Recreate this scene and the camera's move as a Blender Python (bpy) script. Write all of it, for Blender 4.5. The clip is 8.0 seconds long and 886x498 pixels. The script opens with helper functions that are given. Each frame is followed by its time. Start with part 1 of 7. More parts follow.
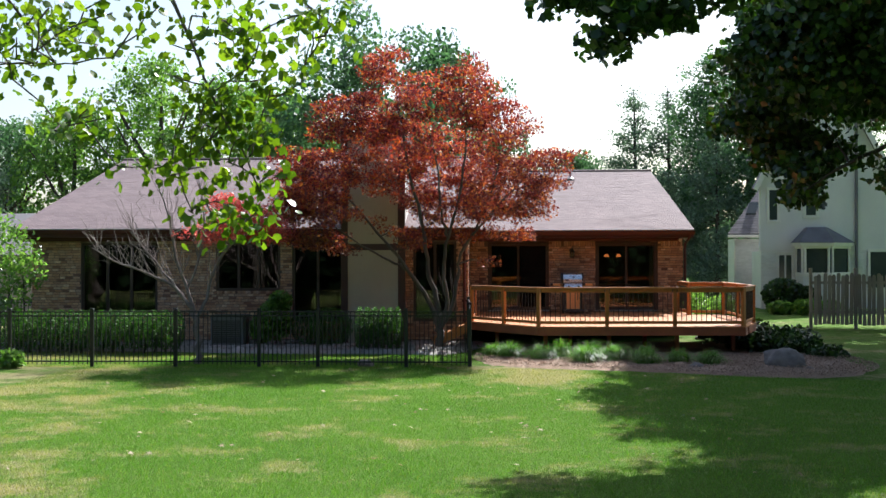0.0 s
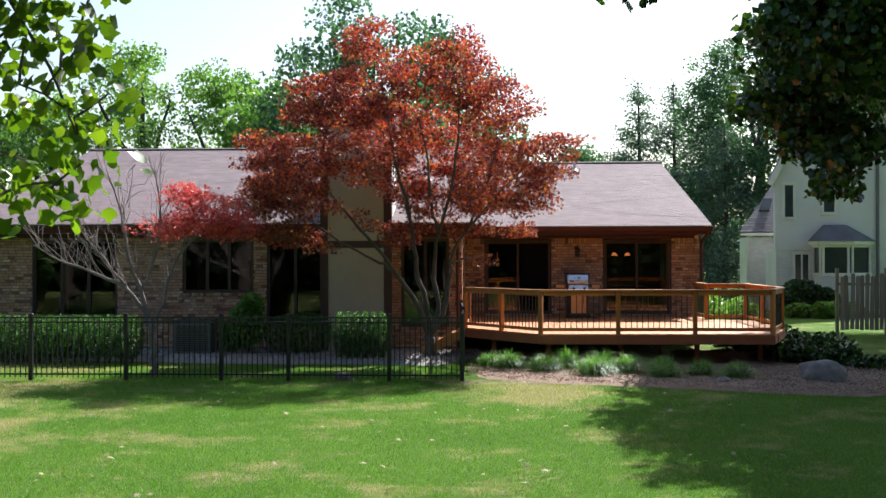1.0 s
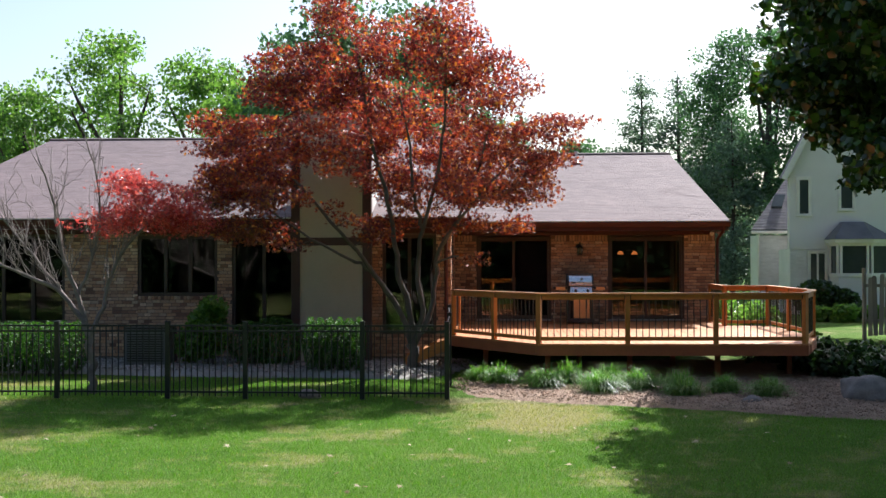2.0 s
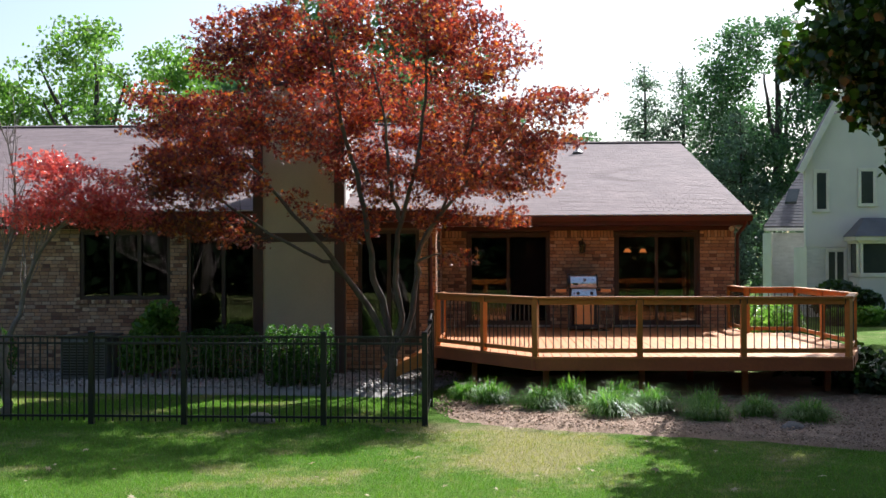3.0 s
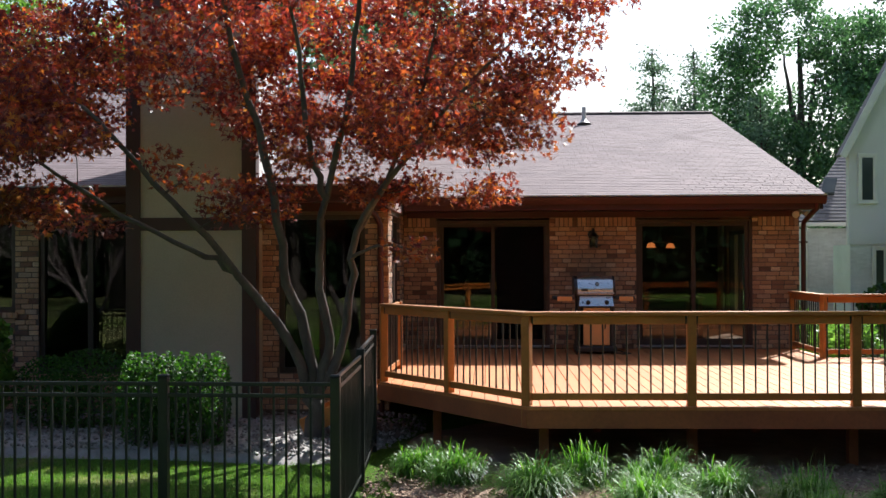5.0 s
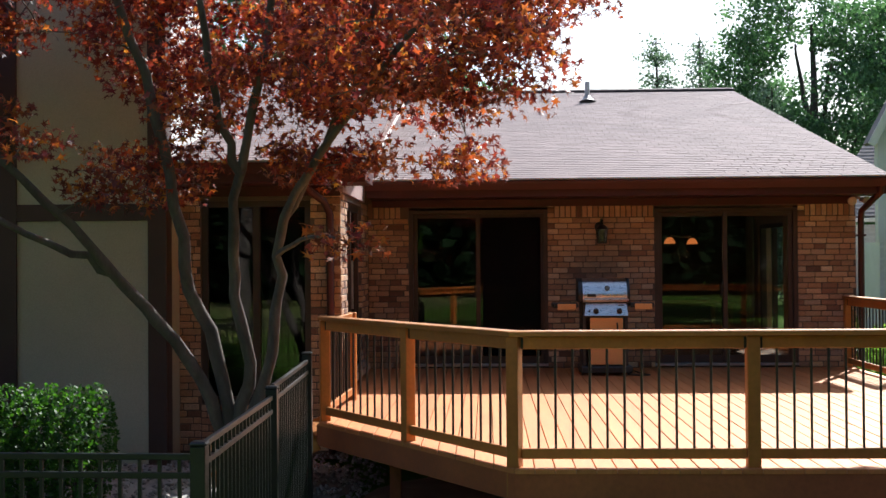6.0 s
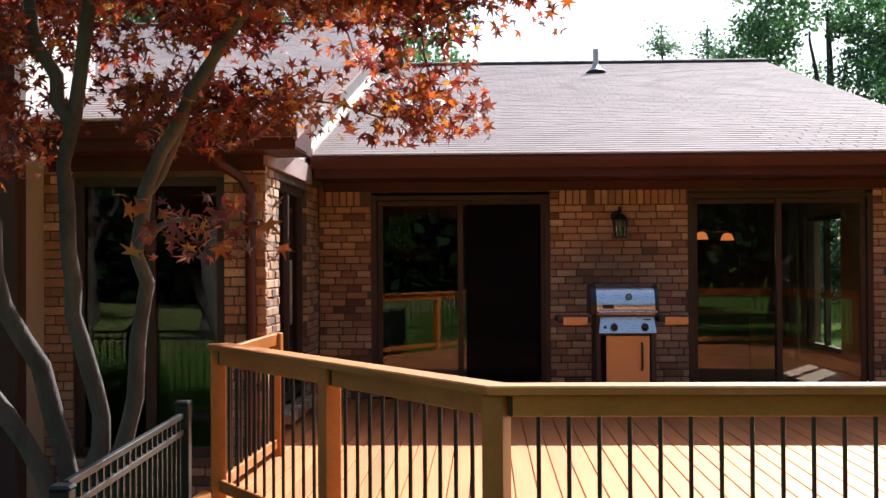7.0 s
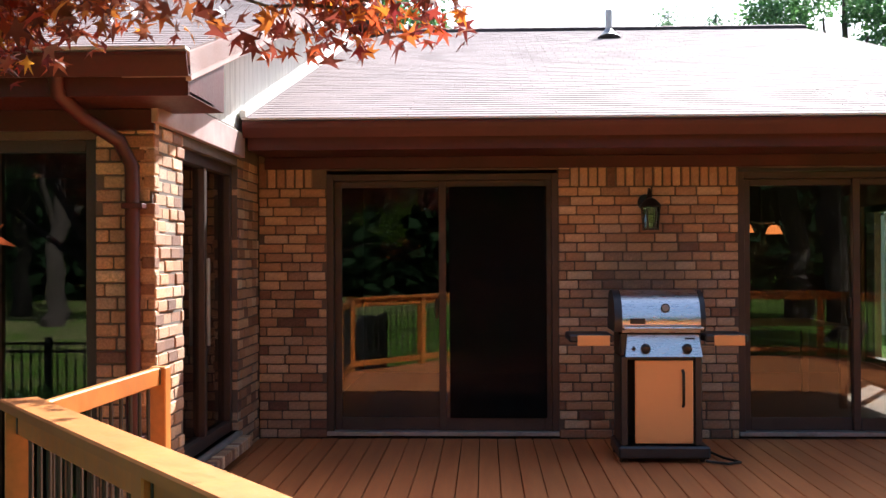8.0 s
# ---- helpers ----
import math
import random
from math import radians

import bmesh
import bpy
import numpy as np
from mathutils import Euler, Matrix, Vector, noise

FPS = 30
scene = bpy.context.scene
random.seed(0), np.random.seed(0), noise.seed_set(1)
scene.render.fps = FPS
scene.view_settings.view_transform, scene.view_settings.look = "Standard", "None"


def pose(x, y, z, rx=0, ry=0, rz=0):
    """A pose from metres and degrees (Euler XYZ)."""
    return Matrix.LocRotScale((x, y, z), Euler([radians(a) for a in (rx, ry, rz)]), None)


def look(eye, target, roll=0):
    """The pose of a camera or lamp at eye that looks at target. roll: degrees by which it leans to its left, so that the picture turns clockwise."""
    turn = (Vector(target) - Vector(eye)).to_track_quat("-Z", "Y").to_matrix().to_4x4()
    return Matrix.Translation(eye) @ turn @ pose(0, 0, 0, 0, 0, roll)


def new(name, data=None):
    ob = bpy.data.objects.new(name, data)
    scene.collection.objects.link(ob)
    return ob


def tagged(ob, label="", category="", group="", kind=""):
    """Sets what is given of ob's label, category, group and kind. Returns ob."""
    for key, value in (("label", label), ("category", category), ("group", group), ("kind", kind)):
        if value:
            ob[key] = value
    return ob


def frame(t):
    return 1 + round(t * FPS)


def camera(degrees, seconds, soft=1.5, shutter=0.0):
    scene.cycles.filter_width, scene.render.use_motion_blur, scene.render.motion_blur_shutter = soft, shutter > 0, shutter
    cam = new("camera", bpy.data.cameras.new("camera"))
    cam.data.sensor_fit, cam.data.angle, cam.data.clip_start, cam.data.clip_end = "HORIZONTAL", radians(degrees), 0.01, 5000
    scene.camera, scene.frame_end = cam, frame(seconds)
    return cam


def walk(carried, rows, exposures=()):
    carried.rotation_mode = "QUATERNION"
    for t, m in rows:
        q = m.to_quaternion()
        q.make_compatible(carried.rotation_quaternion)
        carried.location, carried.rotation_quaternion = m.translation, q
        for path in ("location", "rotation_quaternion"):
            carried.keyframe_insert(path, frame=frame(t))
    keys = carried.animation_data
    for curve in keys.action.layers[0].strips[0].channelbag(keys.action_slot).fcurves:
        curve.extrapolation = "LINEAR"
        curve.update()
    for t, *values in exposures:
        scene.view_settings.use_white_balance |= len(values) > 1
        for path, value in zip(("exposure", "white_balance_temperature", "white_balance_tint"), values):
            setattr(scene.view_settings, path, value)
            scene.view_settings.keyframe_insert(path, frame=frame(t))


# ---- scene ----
cam = camera(42.0, 8.0)
METRES, EYE, TILT, LEAN, TURN = 27.0, 2.45, 0.0, 0.0, 2.3
ROWS = [
    (0.0, 0.0, 0.0, 0.0, 0.0, 0.42, 0.17),
    (0.5, 0.0036, 0.0601, -0.0006, -0.02, 0.42, 0.15),
    (1.0, 0.0081, 0.1232, -0.0014, -0.02, 0.42, 0.13),
    (1.5, 0.0133, 0.1828, -0.0021, -0.04, 0.43, 0.13),
    (3.0, 0.0316, 0.3637, -0.0036, -0.04, 0.4, 0.18),
    (3.5, 0.0367, 0.4237, -0.0047, -0.06, 0.42, 0.19),
    (4.0, 0.0428, 0.4881, -0.0056, -0.07, 0.43, 0.18),
    (4.5, 0.0486, 0.5509, -0.0065, -0.09, 0.47, 0.16),
    (6.0, 0.068, 0.7518, -0.0092, -0.14, 0.62, 0.41),
    (6.5, 0.0741, 0.8184, -0.0089, -0.155, 0.58, 0.42),
    (7.0, 0.0788, 0.8832, -0.0091, -0.205, 0.59, 0.33),
    (7.5, 0.0832, 0.9413, -0.009, -0.19, 0.51, 0.27),
    (8.0, 0.0861, 0.9878, -0.0084, -0.235, 0.39, 0.24),
]
walk(cam, [(t, pose(0, 0, EYE, TILT, LEAN, TURN) @ pose(METRES * x, METRES * y, METRES * z, 90 + pitch, roll, yaw)) for t, x, y, z, yaw, pitch, roll in ROWS],
     exposures=[(0.0, 1.0, 6300, 10), (3.0, 0.95, 6300, 10), (4.5, 0.93, 6300, 9), (6.0, 1.0, 6300, 9), (6.7, 1.1, 6300, 9), (7.3, 1.45, 6300, 9), (8.0, 1.86, 6300, 10)])

# ---- world and sun ----
SUN_DIR = Vector((0.50, 0.90, 1.0)).normalized()
world = bpy.data.worlds.new("world")
scene.world = world
world.use_nodes = True
wn = world.node_tree.nodes
sky = wn.new("ShaderNodeTexSky")
sky.sky_type = "NISHITA"
sky.sun_disc = False
sky.sun_elevation = math.asin(SUN_DIR.z)
sky.sun_rotation = math.atan2(SUN_DIR.x, SUN_DIR.y)
sky.air_density, sky.dust_density, sky.ozone_density = 1.0, 2.2, 1.0
wn["Background"].inputs[1].default_value = 0.10
world.node_tree.links.new(sky.outputs[0], wn["Background"].inputs[0])
sun = new("sun", bpy.data.lights.new("sun", "SUN"))
sun.data.energy, sun.data.angle, sun.data.color = 5.0, radians(0.53), (1.0, 0.98, 0.965)
sun.matrix_world = look((0, 0, 40), Vector((0, 0, 40)) - SUN_DIR)


# ---- materials ----
def nodes_of(name):
    m = bpy.data.materials.new(name)
    m.use_nodes = True
    n, l = m.node_tree.nodes, m.node_tree.links
    return m, n, l, n["Principled BSDF"], n["Material Output"]


def mixed(n, l, fac, a, b, mode="MIX"):
    x = n.new("ShaderNodeMix")
    x.data_type, x.blend_type = "RGBA", mode
    for slot, v in ((0, fac), (6, a), (7, b)):
        if isinstance(v, bpy.types.NodeSocket):
            l.new(v, x.inputs[slot])
        else:
            x.inputs[slot].default_value = v if slot == 0 else (*v, 1)
    return x.outputs[2]


def noise_at(n, l, scale, detail=4, rough=0.6, stretch=(1, 1, 1), space="Object"):
    co = n.new("ShaderNodeTexCoord")
    mp = n.new("ShaderNodeMapping")
    mp.inputs["Scale"].default_value = stretch
    l.new(co.outputs[space], mp.inputs[0])
    t = n.new("ShaderNodeTexNoise")
    t.inputs["Scale"].default_value, t.inputs["Detail"].default_value, t.inputs["Roughness"].default_value = scale, detail, rough
    l.new(mp.outputs[0], t.inputs[0])
    return t.outputs[0]


def spread(n, l, v, lo, hi):
    r = n.new("ShaderNodeMapRange")
    r.inputs[1].default_value, r.inputs[2].default_value = lo, hi
    l.new(v, r.inputs[0])
    return r.outputs[0]


def ramped(n, l, v, stops):
    r = n.new("ShaderNodeValToRGB")
    e = r.color_ramp.elements
    while len(e) < len(stops):
        e.new(0.5)
    for k, (at, col) in zip(e, stops):
        k.position, k.color = at, (*col, 1)
    l.new(v, r.inputs[0])
    return r.outputs[0]


def bumped(n, l, bsdf, v, strength, dist):
    b = n.new("ShaderNodeBump")
    b.inputs["Strength"].default_value, b.inputs["Distance"].default_value = strength, dist
    l.new(v, b.inputs["Height"])
    l.new(b.outputs[0], bsdf.inputs["Normal"])


def surface(name, col, col2=None, rough=0.6, metal=0.0, scale=3.0, fine=60.0, bump=0.2, dist=0.002, stretch=(1, 1, 1), by="", jitter=0.3, space="Object"):
    """Two-scale surface: large stains from col to col2, fine grain, and a spread from piece to piece."""
    m, n, l, p, out = nodes_of(name)
    col2 = col2 or tuple(c * 0.7 for c in col)
    big = spread(n, l, noise_at(n, l, scale, 5, 0.6, stretch, space), 0.3, 0.7)
    c = mixed(n, l, big, col, col2)
    small = noise_at(n, l, fine, 3, 0.6, stretch, space)
    g = spread(n, l, small, 0.2, 0.8)
    gr = ramped(n, l, g, [(0, (0.72,) * 3), (1, (1.22,) * 3)])
    c = mixed(n, l, 0.7, c, gr, "MULTIPLY")
    if by:
        if by == "object":
            o = n.new("ShaderNodeObjectInfo").outputs["Random"]
        else:
            o = n.new("ShaderNodeNewGeometry").outputs["Random Per Island"]
        k = ramped(n, l, o, [(0, (1 - jitter,) * 3), (1, (1 + jitter,) * 3)])
        c = mixed(n, l, 1.0, c, k, "MULTIPLY")
    l.new(c, p.inputs["Base Color"])
    rr = ramped(n, l, g, [(0, (max(0, rough - 0.08),) * 3), (1, (min(1, rough + 0.08),) * 3)])
    l.new(rr, p.inputs["Roughness"])
    p.inputs["Metallic"].default_value = metal
    bumped(n, l, p, small, bump, dist)
    return m


def brick_material(name, stops, by):
    m, n, l, p, out = nodes_of(name)
    if by == "object":
        o = n.new("ShaderNodeObjectInfo").outputs["Random"]
    else:
        o = n.new("ShaderNodeNewGeometry").outputs["Random Per Island"]
    c = ramped(n, l, o, stops)
    st = spread(n, l, noise_at(n, l, 9, 5, 0.65), 0.35, 0.75)
    c = mixed(n, l, st, c, ramped(n, l, o, [(0, (0.20, 0.115, 0.085)), (0.5, (0.50, 0.29, 0.18)), (1, (0.46, 0.35, 0.265))]))
    fine = noise_at(n, l, 70, 5, 0.75)
    c = mixed(n, l, 0.8, c, ramped(n, l, fine, [(0.25, (0.42,) * 3), (0.72, (1.42,) * 3)]), "MULTIPLY")
    # grey soot on the wall behind the grill
    far = n.new("ShaderNodeVectorMath")
    far.operation = "DISTANCE"
    far.inputs[1].default_value = (2.52, 36.18, 2.02)
    l.new(n.new("ShaderNodeNewGeometry").outputs["Position"], far.inputs[0])
    edge = n.new("ShaderNodeMath")
    edge.operation, edge.use_clamp = "ADD", True
    l.new(spread(n, l, far.outputs["Value"], 0.62, 0.12), edge.inputs[0])
    l.new(spread(n, l, noise_at(n, l, 5, 4), 0.75, 0.25), edge.inputs[1])
    edge.operation = "MULTIPLY"
    c = mixed(n, l, edge.outputs[0], c, (0.14, 0.13, 0.115))
    l.new(c, p.inputs["Base Color"])
    p.inputs["Roughness"].default_value = 0.88
    bumped(n, l, p, fine, 0.9, 0.006)
    return m


def leaf_material(name, stops, through_col, share=0.45, gloss=0.35, deep=0.6, size=0.9, bronze=()):
    m, n, l, p, out = nodes_of(name)
    o = n.new("ShaderNodeNewGeometry").outputs["Random Per Island"]
    c = ramped(n, l, o, stops)
    big = spread(n, l, noise_at(n, l, size, 3), 0.35, 0.65)
    c = mixed(n, l, big, c, ramped(n, l, o, [(a, tuple(v * deep for v in k)) for a, k in stops]))
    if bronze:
        # lower leaves turn bronze; the darker tone also puts the crown's shade into colour
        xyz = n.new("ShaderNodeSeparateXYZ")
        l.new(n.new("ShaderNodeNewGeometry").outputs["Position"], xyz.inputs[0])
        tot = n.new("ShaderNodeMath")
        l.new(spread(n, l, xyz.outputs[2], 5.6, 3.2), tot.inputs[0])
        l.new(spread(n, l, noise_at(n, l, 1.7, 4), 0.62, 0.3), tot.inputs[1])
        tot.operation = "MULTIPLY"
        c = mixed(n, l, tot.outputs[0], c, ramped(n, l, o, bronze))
    l.new(c, p.inputs["Base Color"])
    p.inputs["Roughness"].default_value = gloss
    t = n.new("ShaderNodeBsdfTranslucent")
    l.new(mixed(n, l, 1.0, c, through_col, "MULTIPLY"), t.inputs[0])
    x = n.new("ShaderNodeMixShader")
    x.inputs[0].default_value = share
    l.new(p.outputs[0], x.inputs[1])
    l.new(t.outputs[0], x.inputs[2])
    l.new(x.outputs[0], out.inputs[0])
    return m


def glass_material(name, tint=(0.58, 0.6, 0.58)):
    m, n, l, p, out = nodes_of(name)
    tr = n.new("ShaderNodeBsdfTransparent")
    tr.inputs[0].default_value = (*tint, 1)
    gl = n.new("ShaderNodeBsdfGlossy")
    gl.inputs["Roughness"].default_value = 0.01
    fr = n.new("ShaderNodeFresnel")
    fr.inputs[0].default_value = 1.65
    x = n.new("ShaderNodeMixShader")
    l.new(fr.outputs[0], x.inputs[0])
    l.new(tr.outputs[0], x.inputs[1])
    l.new(gl.outputs[0], x.inputs[2])
    l.new(x.outputs[0], out.inputs[0])
    return m


def glow_material(name, col, strength):
    m, n, l, p, out = nodes_of(name)
    p.inputs["Base Color"].default_value = (*col, 1)
    p.inputs["Emission Color"].default_value = (*col, 1)
    p.inputs["Emission Strength"].default_value = strength
    return m


BRICKS = [(0.0, (0.13, 0.068, 0.048)), (0.12, (0.33, 0.165, 0.095)), (0.28, (0.60, 0.345, 0.18)), (0.42, (0.30, 0.185, 0.125)), (0.56, (0.74, 0.49, 0.275)), (0.68, (0.38, 0.215, 0.13)), (0.8, (0.64, 0.37, 0.20)), (0.9, (0.42, 0.29, 0.20)), (1.0, (0.86, 0.62, 0.38))]
M_BRICK = brick_material("brick", BRICKS, "object")
M_BRICK_FAR = brick_material("brick_far", BRICKS, "island")
M_MORTAR = surface("mortar", (0.16, 0.12, 0.092), (0.10, 0.078, 0.062), 0.95, fine=90, bump=0.5)
M_SHINGLE = surface("shingle", (0.175, 0.126, 0.127), (0.145, 0.104, 0.106), 0.85, scale=1.2, fine=160, bump=0.6, by="object", jitter=0.15)
M_SHINGLE_FAR = surface("shingle_far", (0.175, 0.126, 0.127), (0.145, 0.104, 0.106), 0.85, scale=0.5, fine=160, bump=0.6, by="island", jitter=0.15)
M_TRIM = surface("trim_paint", (0.082, 0.012, 0.010), (0.05, 0.008, 0.007), 0.5, scale=1.5, fine=40, stretch=(1, 1, 1))
M_DARKTRIM = surface("dark_trim", (0.07, 0.035, 0.026), (0.05, 0.026, 0.02), 0.55, scale=1.5)
M_SIDING = surface("white_siding", (0.72, 0.70, 0.66), (0.60, 0.58, 0.54), 0.6, scale=1.2, fine=30, stretch=(1, 1, 0.15))
# Paler than the red trim: sun on these boards is put into the colour.
M_RAKE = surface("sunlit_tone_rake", (0.46, 0.35, 0.33), (0.33, 0.19, 0.17), 0.6, scale=2.5, fine=40)
M_RIDGE = surface("ridge_shingle", (0.085, 0.062, 0.06), (0.06, 0.045, 0.044), 0.9, scale=2, by="island", jitter=0.25)
M_STUCCO = surface("stucco", (0.50, 0.475, 0.345), (0.43, 0.405, 0.29), 0.95, scale=0.8, fine=120, bump=0.6, dist=0.004)
M_DRIP = surface("drip_edge", (0.72, 0.70, 0.67), (0.6, 0.58, 0.55), 0.35, metal=0.3, scale=6)
M_DECK = surface("deck_board", (0.60, 0.21, 0.072), (0.46, 0.14, 0.049), 0.5, scale=1.4, fine=28, stretch=(6, 0.5, 1), by="object", jitter=0.16, bump=0.35)
M_DECK.node_tree.nodes["Principled BSDF"].inputs["Specular IOR Level"].default_value = 0.95
M_DECK.node_tree.nodes["Principled BSDF"].inputs["Specular Tint"].default_value = (1.0, 0.82, 0.45, 1)
M_RAIL = surface("stained_rail", (0.52, 0.185, 0.035), (0.36, 0.115, 0.024), 0.45, scale=2.0, fine=26, stretch=(1, 1, 1), by="object", jitter=0.15, bump=0.3)
M_RAIL.node_tree.nodes["Principled BSDF"].inputs["Specular IOR Level"].default_value = 0.9
M_RAIL.node_tree.nodes["Principled BSDF"].inputs["Specular Tint"].default_value = (1.0, 0.88, 0.6, 1)
M_RIM = surface("stained_rim", (0.40, 0.11, 0.036), (0.27, 0.072, 0.026), 0.55, scale=1.5, fine=26)
M_BLACKMETAL = surface("black_metal", (0.02, 0.018, 0.017), (0.03, 0.026, 0.022), 0.4, metal=0.2, scale=8)
M_FENCE = surface("fence_metal", (0.012, 0.014, 0.013), (0.02, 0.022, 0.021), 0.42, metal=0.1, scale=4)
M_FRAME = surface("bronze_frame", (0.075, 0.05, 0.042), (0.055, 0.037, 0.031), 0.45, metal=0.3, scale=4)
M_SILL = surface("aluminium_sill", (0.45, 0.43, 0.41), (0.3, 0.29, 0.28), 0.45, metal=0.6, scale=6)
M_GLASS = glass_material("glass")
M_SCREEN = surface("insect_screen", (0.006, 0.006, 0.007), (0.004, 0.004, 0.004), 0.6, scale=5, bump=0.0)
M_SCREEN.node_tree.nodes["Principled BSDF"].inputs["Specular IOR Level"].default_value = 0.08
M_SCREEN.node_tree.nodes["Principled BSDF"].inputs["Alpha"].default_value = 0.62
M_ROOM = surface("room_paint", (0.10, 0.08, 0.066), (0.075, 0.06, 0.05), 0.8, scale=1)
M_ROOMFLOOR = surface("room_floor", (0.25, 0.12, 0.055), (0.18, 0.085, 0.04), 0.35, scale=2, stretch=(1, 6, 1))
M_CURTAIN = surface("curtain", (0.40, 0.36, 0.30), (0.3, 0.27, 0.22), 0.9, scale=3)
M_STEEL = surface("brushed_steel", (0.80, 0.79, 0.77), (0.70, 0.69, 0.68), 0.30, metal=1.0, scale=3, fine=160, stretch=(0.1, 1, 1), bump=0.05)
M_GRILLDARK = surface("grill_enamel", (0.018, 0.018, 0.02), (0.03, 0.03, 0.032), 0.4, scale=6)
# Tan panel, brightened: the sunlit deck's reflection is put into the colour.
M_GRILLTAN = surface("grill_panel", (0.86, 0.45, 0.18), (0.80, 0.41, 0.16), 0.35, metal=0.1, scale=2, fine=900, bump=0.0)
M_LAMPGLOW = glow_material("lamp_shade_glow", (1.0, 0.27, 0.07), 0.75)


def dry_turf(n, l):
    # drier turf towards the metal fence's far side
    co = n.new("ShaderNodeTexCoord")
    dot = n.new("ShaderNodeVectorMath")
    dot.operation = "DOT_PRODUCT"
    dot.inputs[1].default_value = (-0.075, -0.017, 0.0)
    l.new(co.outputs["Object"], dot.inputs[0])
    lift = n.new("ShaderNodeMath")
    lift.operation, lift.use_clamp = "ADD", True
    lift.inputs[1].default_value = -0.09
    l.new(dot.outputs["Value"], lift.inputs[0])
    tot = n.new("ShaderNodeMath")
    bare = n.new("ShaderNodeVectorMath")
    bare.operation = "DISTANCE"
    bare.inputs[1].default_value = (1.0, 24.4, 0.0)
    l.new(co.outputs["Object"], bare.inputs[0])
    most = n.new("ShaderNodeMath")
    most.operation = "MINIMUM"
    most.inputs[1].default_value = 0.1
    l.new(lift.outputs[0], most.inputs[0])
    both = n.new("ShaderNodeMath")
    l.new(most.outputs[0], both.inputs[0])
    worn = spread(n, l, bare.outputs["Value"], 2.6, 0.6)
    part_of = n.new("ShaderNodeMath")
    part_of.operation = "MULTIPLY"
    part_of.inputs[1].default_value = 0.2
    l.new(worn, part_of.inputs[0])
    l.new(part_of.outputs[0], both.inputs[1])
    l.new(both.outputs[0], tot.inputs[0])
    l.new(noise_at(n, l, 0.6, 6, 0.72), tot.inputs[1])
    return spread(n, l, tot.outputs[0], 0.52, 0.68)


def grass_material():
    m, n, l, p, out = nodes_of("grass_blade")
    o = n.new("ShaderNodeNewGeometry").outputs["Random Per Island"]
    c = ramped(n, l, o, [(0.0, (0.065, 0.185, 0.016)), (0.5, (0.10, 0.25, 0.022)), (0.85, (0.145, 0.31, 0.032)), (1.0, (0.34, 0.33, 0.12))])
    big = spread(n, l, noise_at(n, l, 0.22, 4, 0.6), 0.35, 0.7)
    c = mixed(n, l, big, c, (0.12, 0.26, 0.032))
    dry = dry_turf(n, l)
    c = mixed(n, l, dry, c, ramped(n, l, o, [(0.0, (0.24, 0.27, 0.06)), (1.0, (0.45, 0.41, 0.2))]))
    l.new(c, p.inputs["Base Color"])
    p.inputs["Roughness"].default_value = 0.55
    t = n.new("ShaderNodeBsdfTranslucent")
    l.new(mixed(n, l, 1.0, c, (1.3, 1.4, 0.6), "MULTIPLY"), t.inputs[0])
    x = n.new("ShaderNodeMixShader")
    x.inputs[0].default_value = 0.4
    l.new(p.outputs[0], x.inputs[1])
    l.new(t.outputs[0], x.inputs[2])
    l.new(x.outputs[0], out.inputs[0])
    return m


M_GRASS = grass_material()
M_BARK = surface("grey_bark", (0.15, 0.125, 0.108), (0.055, 0.046, 0.04), 0.9, scale=4, fine=50, stretch=(1, 1, 0.35), bump=0.8, dist=0.01)
M_BARKPALE = surface("pale_dead_bark", (0.27, 0.225, 0.205), (0.14, 0.112, 0.10), 0.9, scale=6, fine=60, bump=0.5, dist=0.004)
M_BARKDARK = surface("dark_bark", (0.075, 0.058, 0.047), (0.05, 0.04, 0.032), 0.95, scale=3, fine=25, stretch=(1, 1, 0.3), bump=0.8, dist=0.02)
# Leaf hues; the crown's shade is also put into the dark purple and bronze.
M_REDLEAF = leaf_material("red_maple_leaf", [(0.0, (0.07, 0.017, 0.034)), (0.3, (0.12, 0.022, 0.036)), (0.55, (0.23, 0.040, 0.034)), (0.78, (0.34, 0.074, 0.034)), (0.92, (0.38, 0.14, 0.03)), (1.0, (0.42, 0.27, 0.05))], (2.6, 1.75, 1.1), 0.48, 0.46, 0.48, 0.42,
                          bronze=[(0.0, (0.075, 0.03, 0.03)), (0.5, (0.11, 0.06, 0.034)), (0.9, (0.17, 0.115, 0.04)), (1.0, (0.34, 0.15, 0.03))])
M_PINKLEAF = leaf_material("bright_red_leaf", [(0.0, (0.30, 0.04, 0.05)), (0.6, (0.46, 0.075, 0.07)), (1.0, (0.54, 0.16, 0.12))], (2.1, 1.8, 1.5), 0.48, 0.3)
# The far trees' haze is put into this and the next leaf colour.
M_LEAF = leaf_material("hazy_tree_leaf", [(0.0, (0.06, 0.125, 0.06)), (0.6, (0.095, 0.18, 0.08)), (1.0, (0.145, 0.235, 0.115))], (1.15, 1.45, 1.0), 0.5)
M_LEAFLIGHT = leaf_material("light_leaf", [(0.0, (0.10, 0.20, 0.05)), (0.6, (0.15, 0.28, 0.07)), (1.0, (0.22, 0.34, 0.10))], (1.5, 1.7, 0.8), 0.55)
M_BIRCH = leaf_material("birch_leaf", [(0.0, (0.05, 0.11, 0.012)), (0.5, (0.095, 0.18, 0.016)), (1.0, (0.16, 0.25, 0.03))], (2.0, 2.0, 0.5), 0.55)
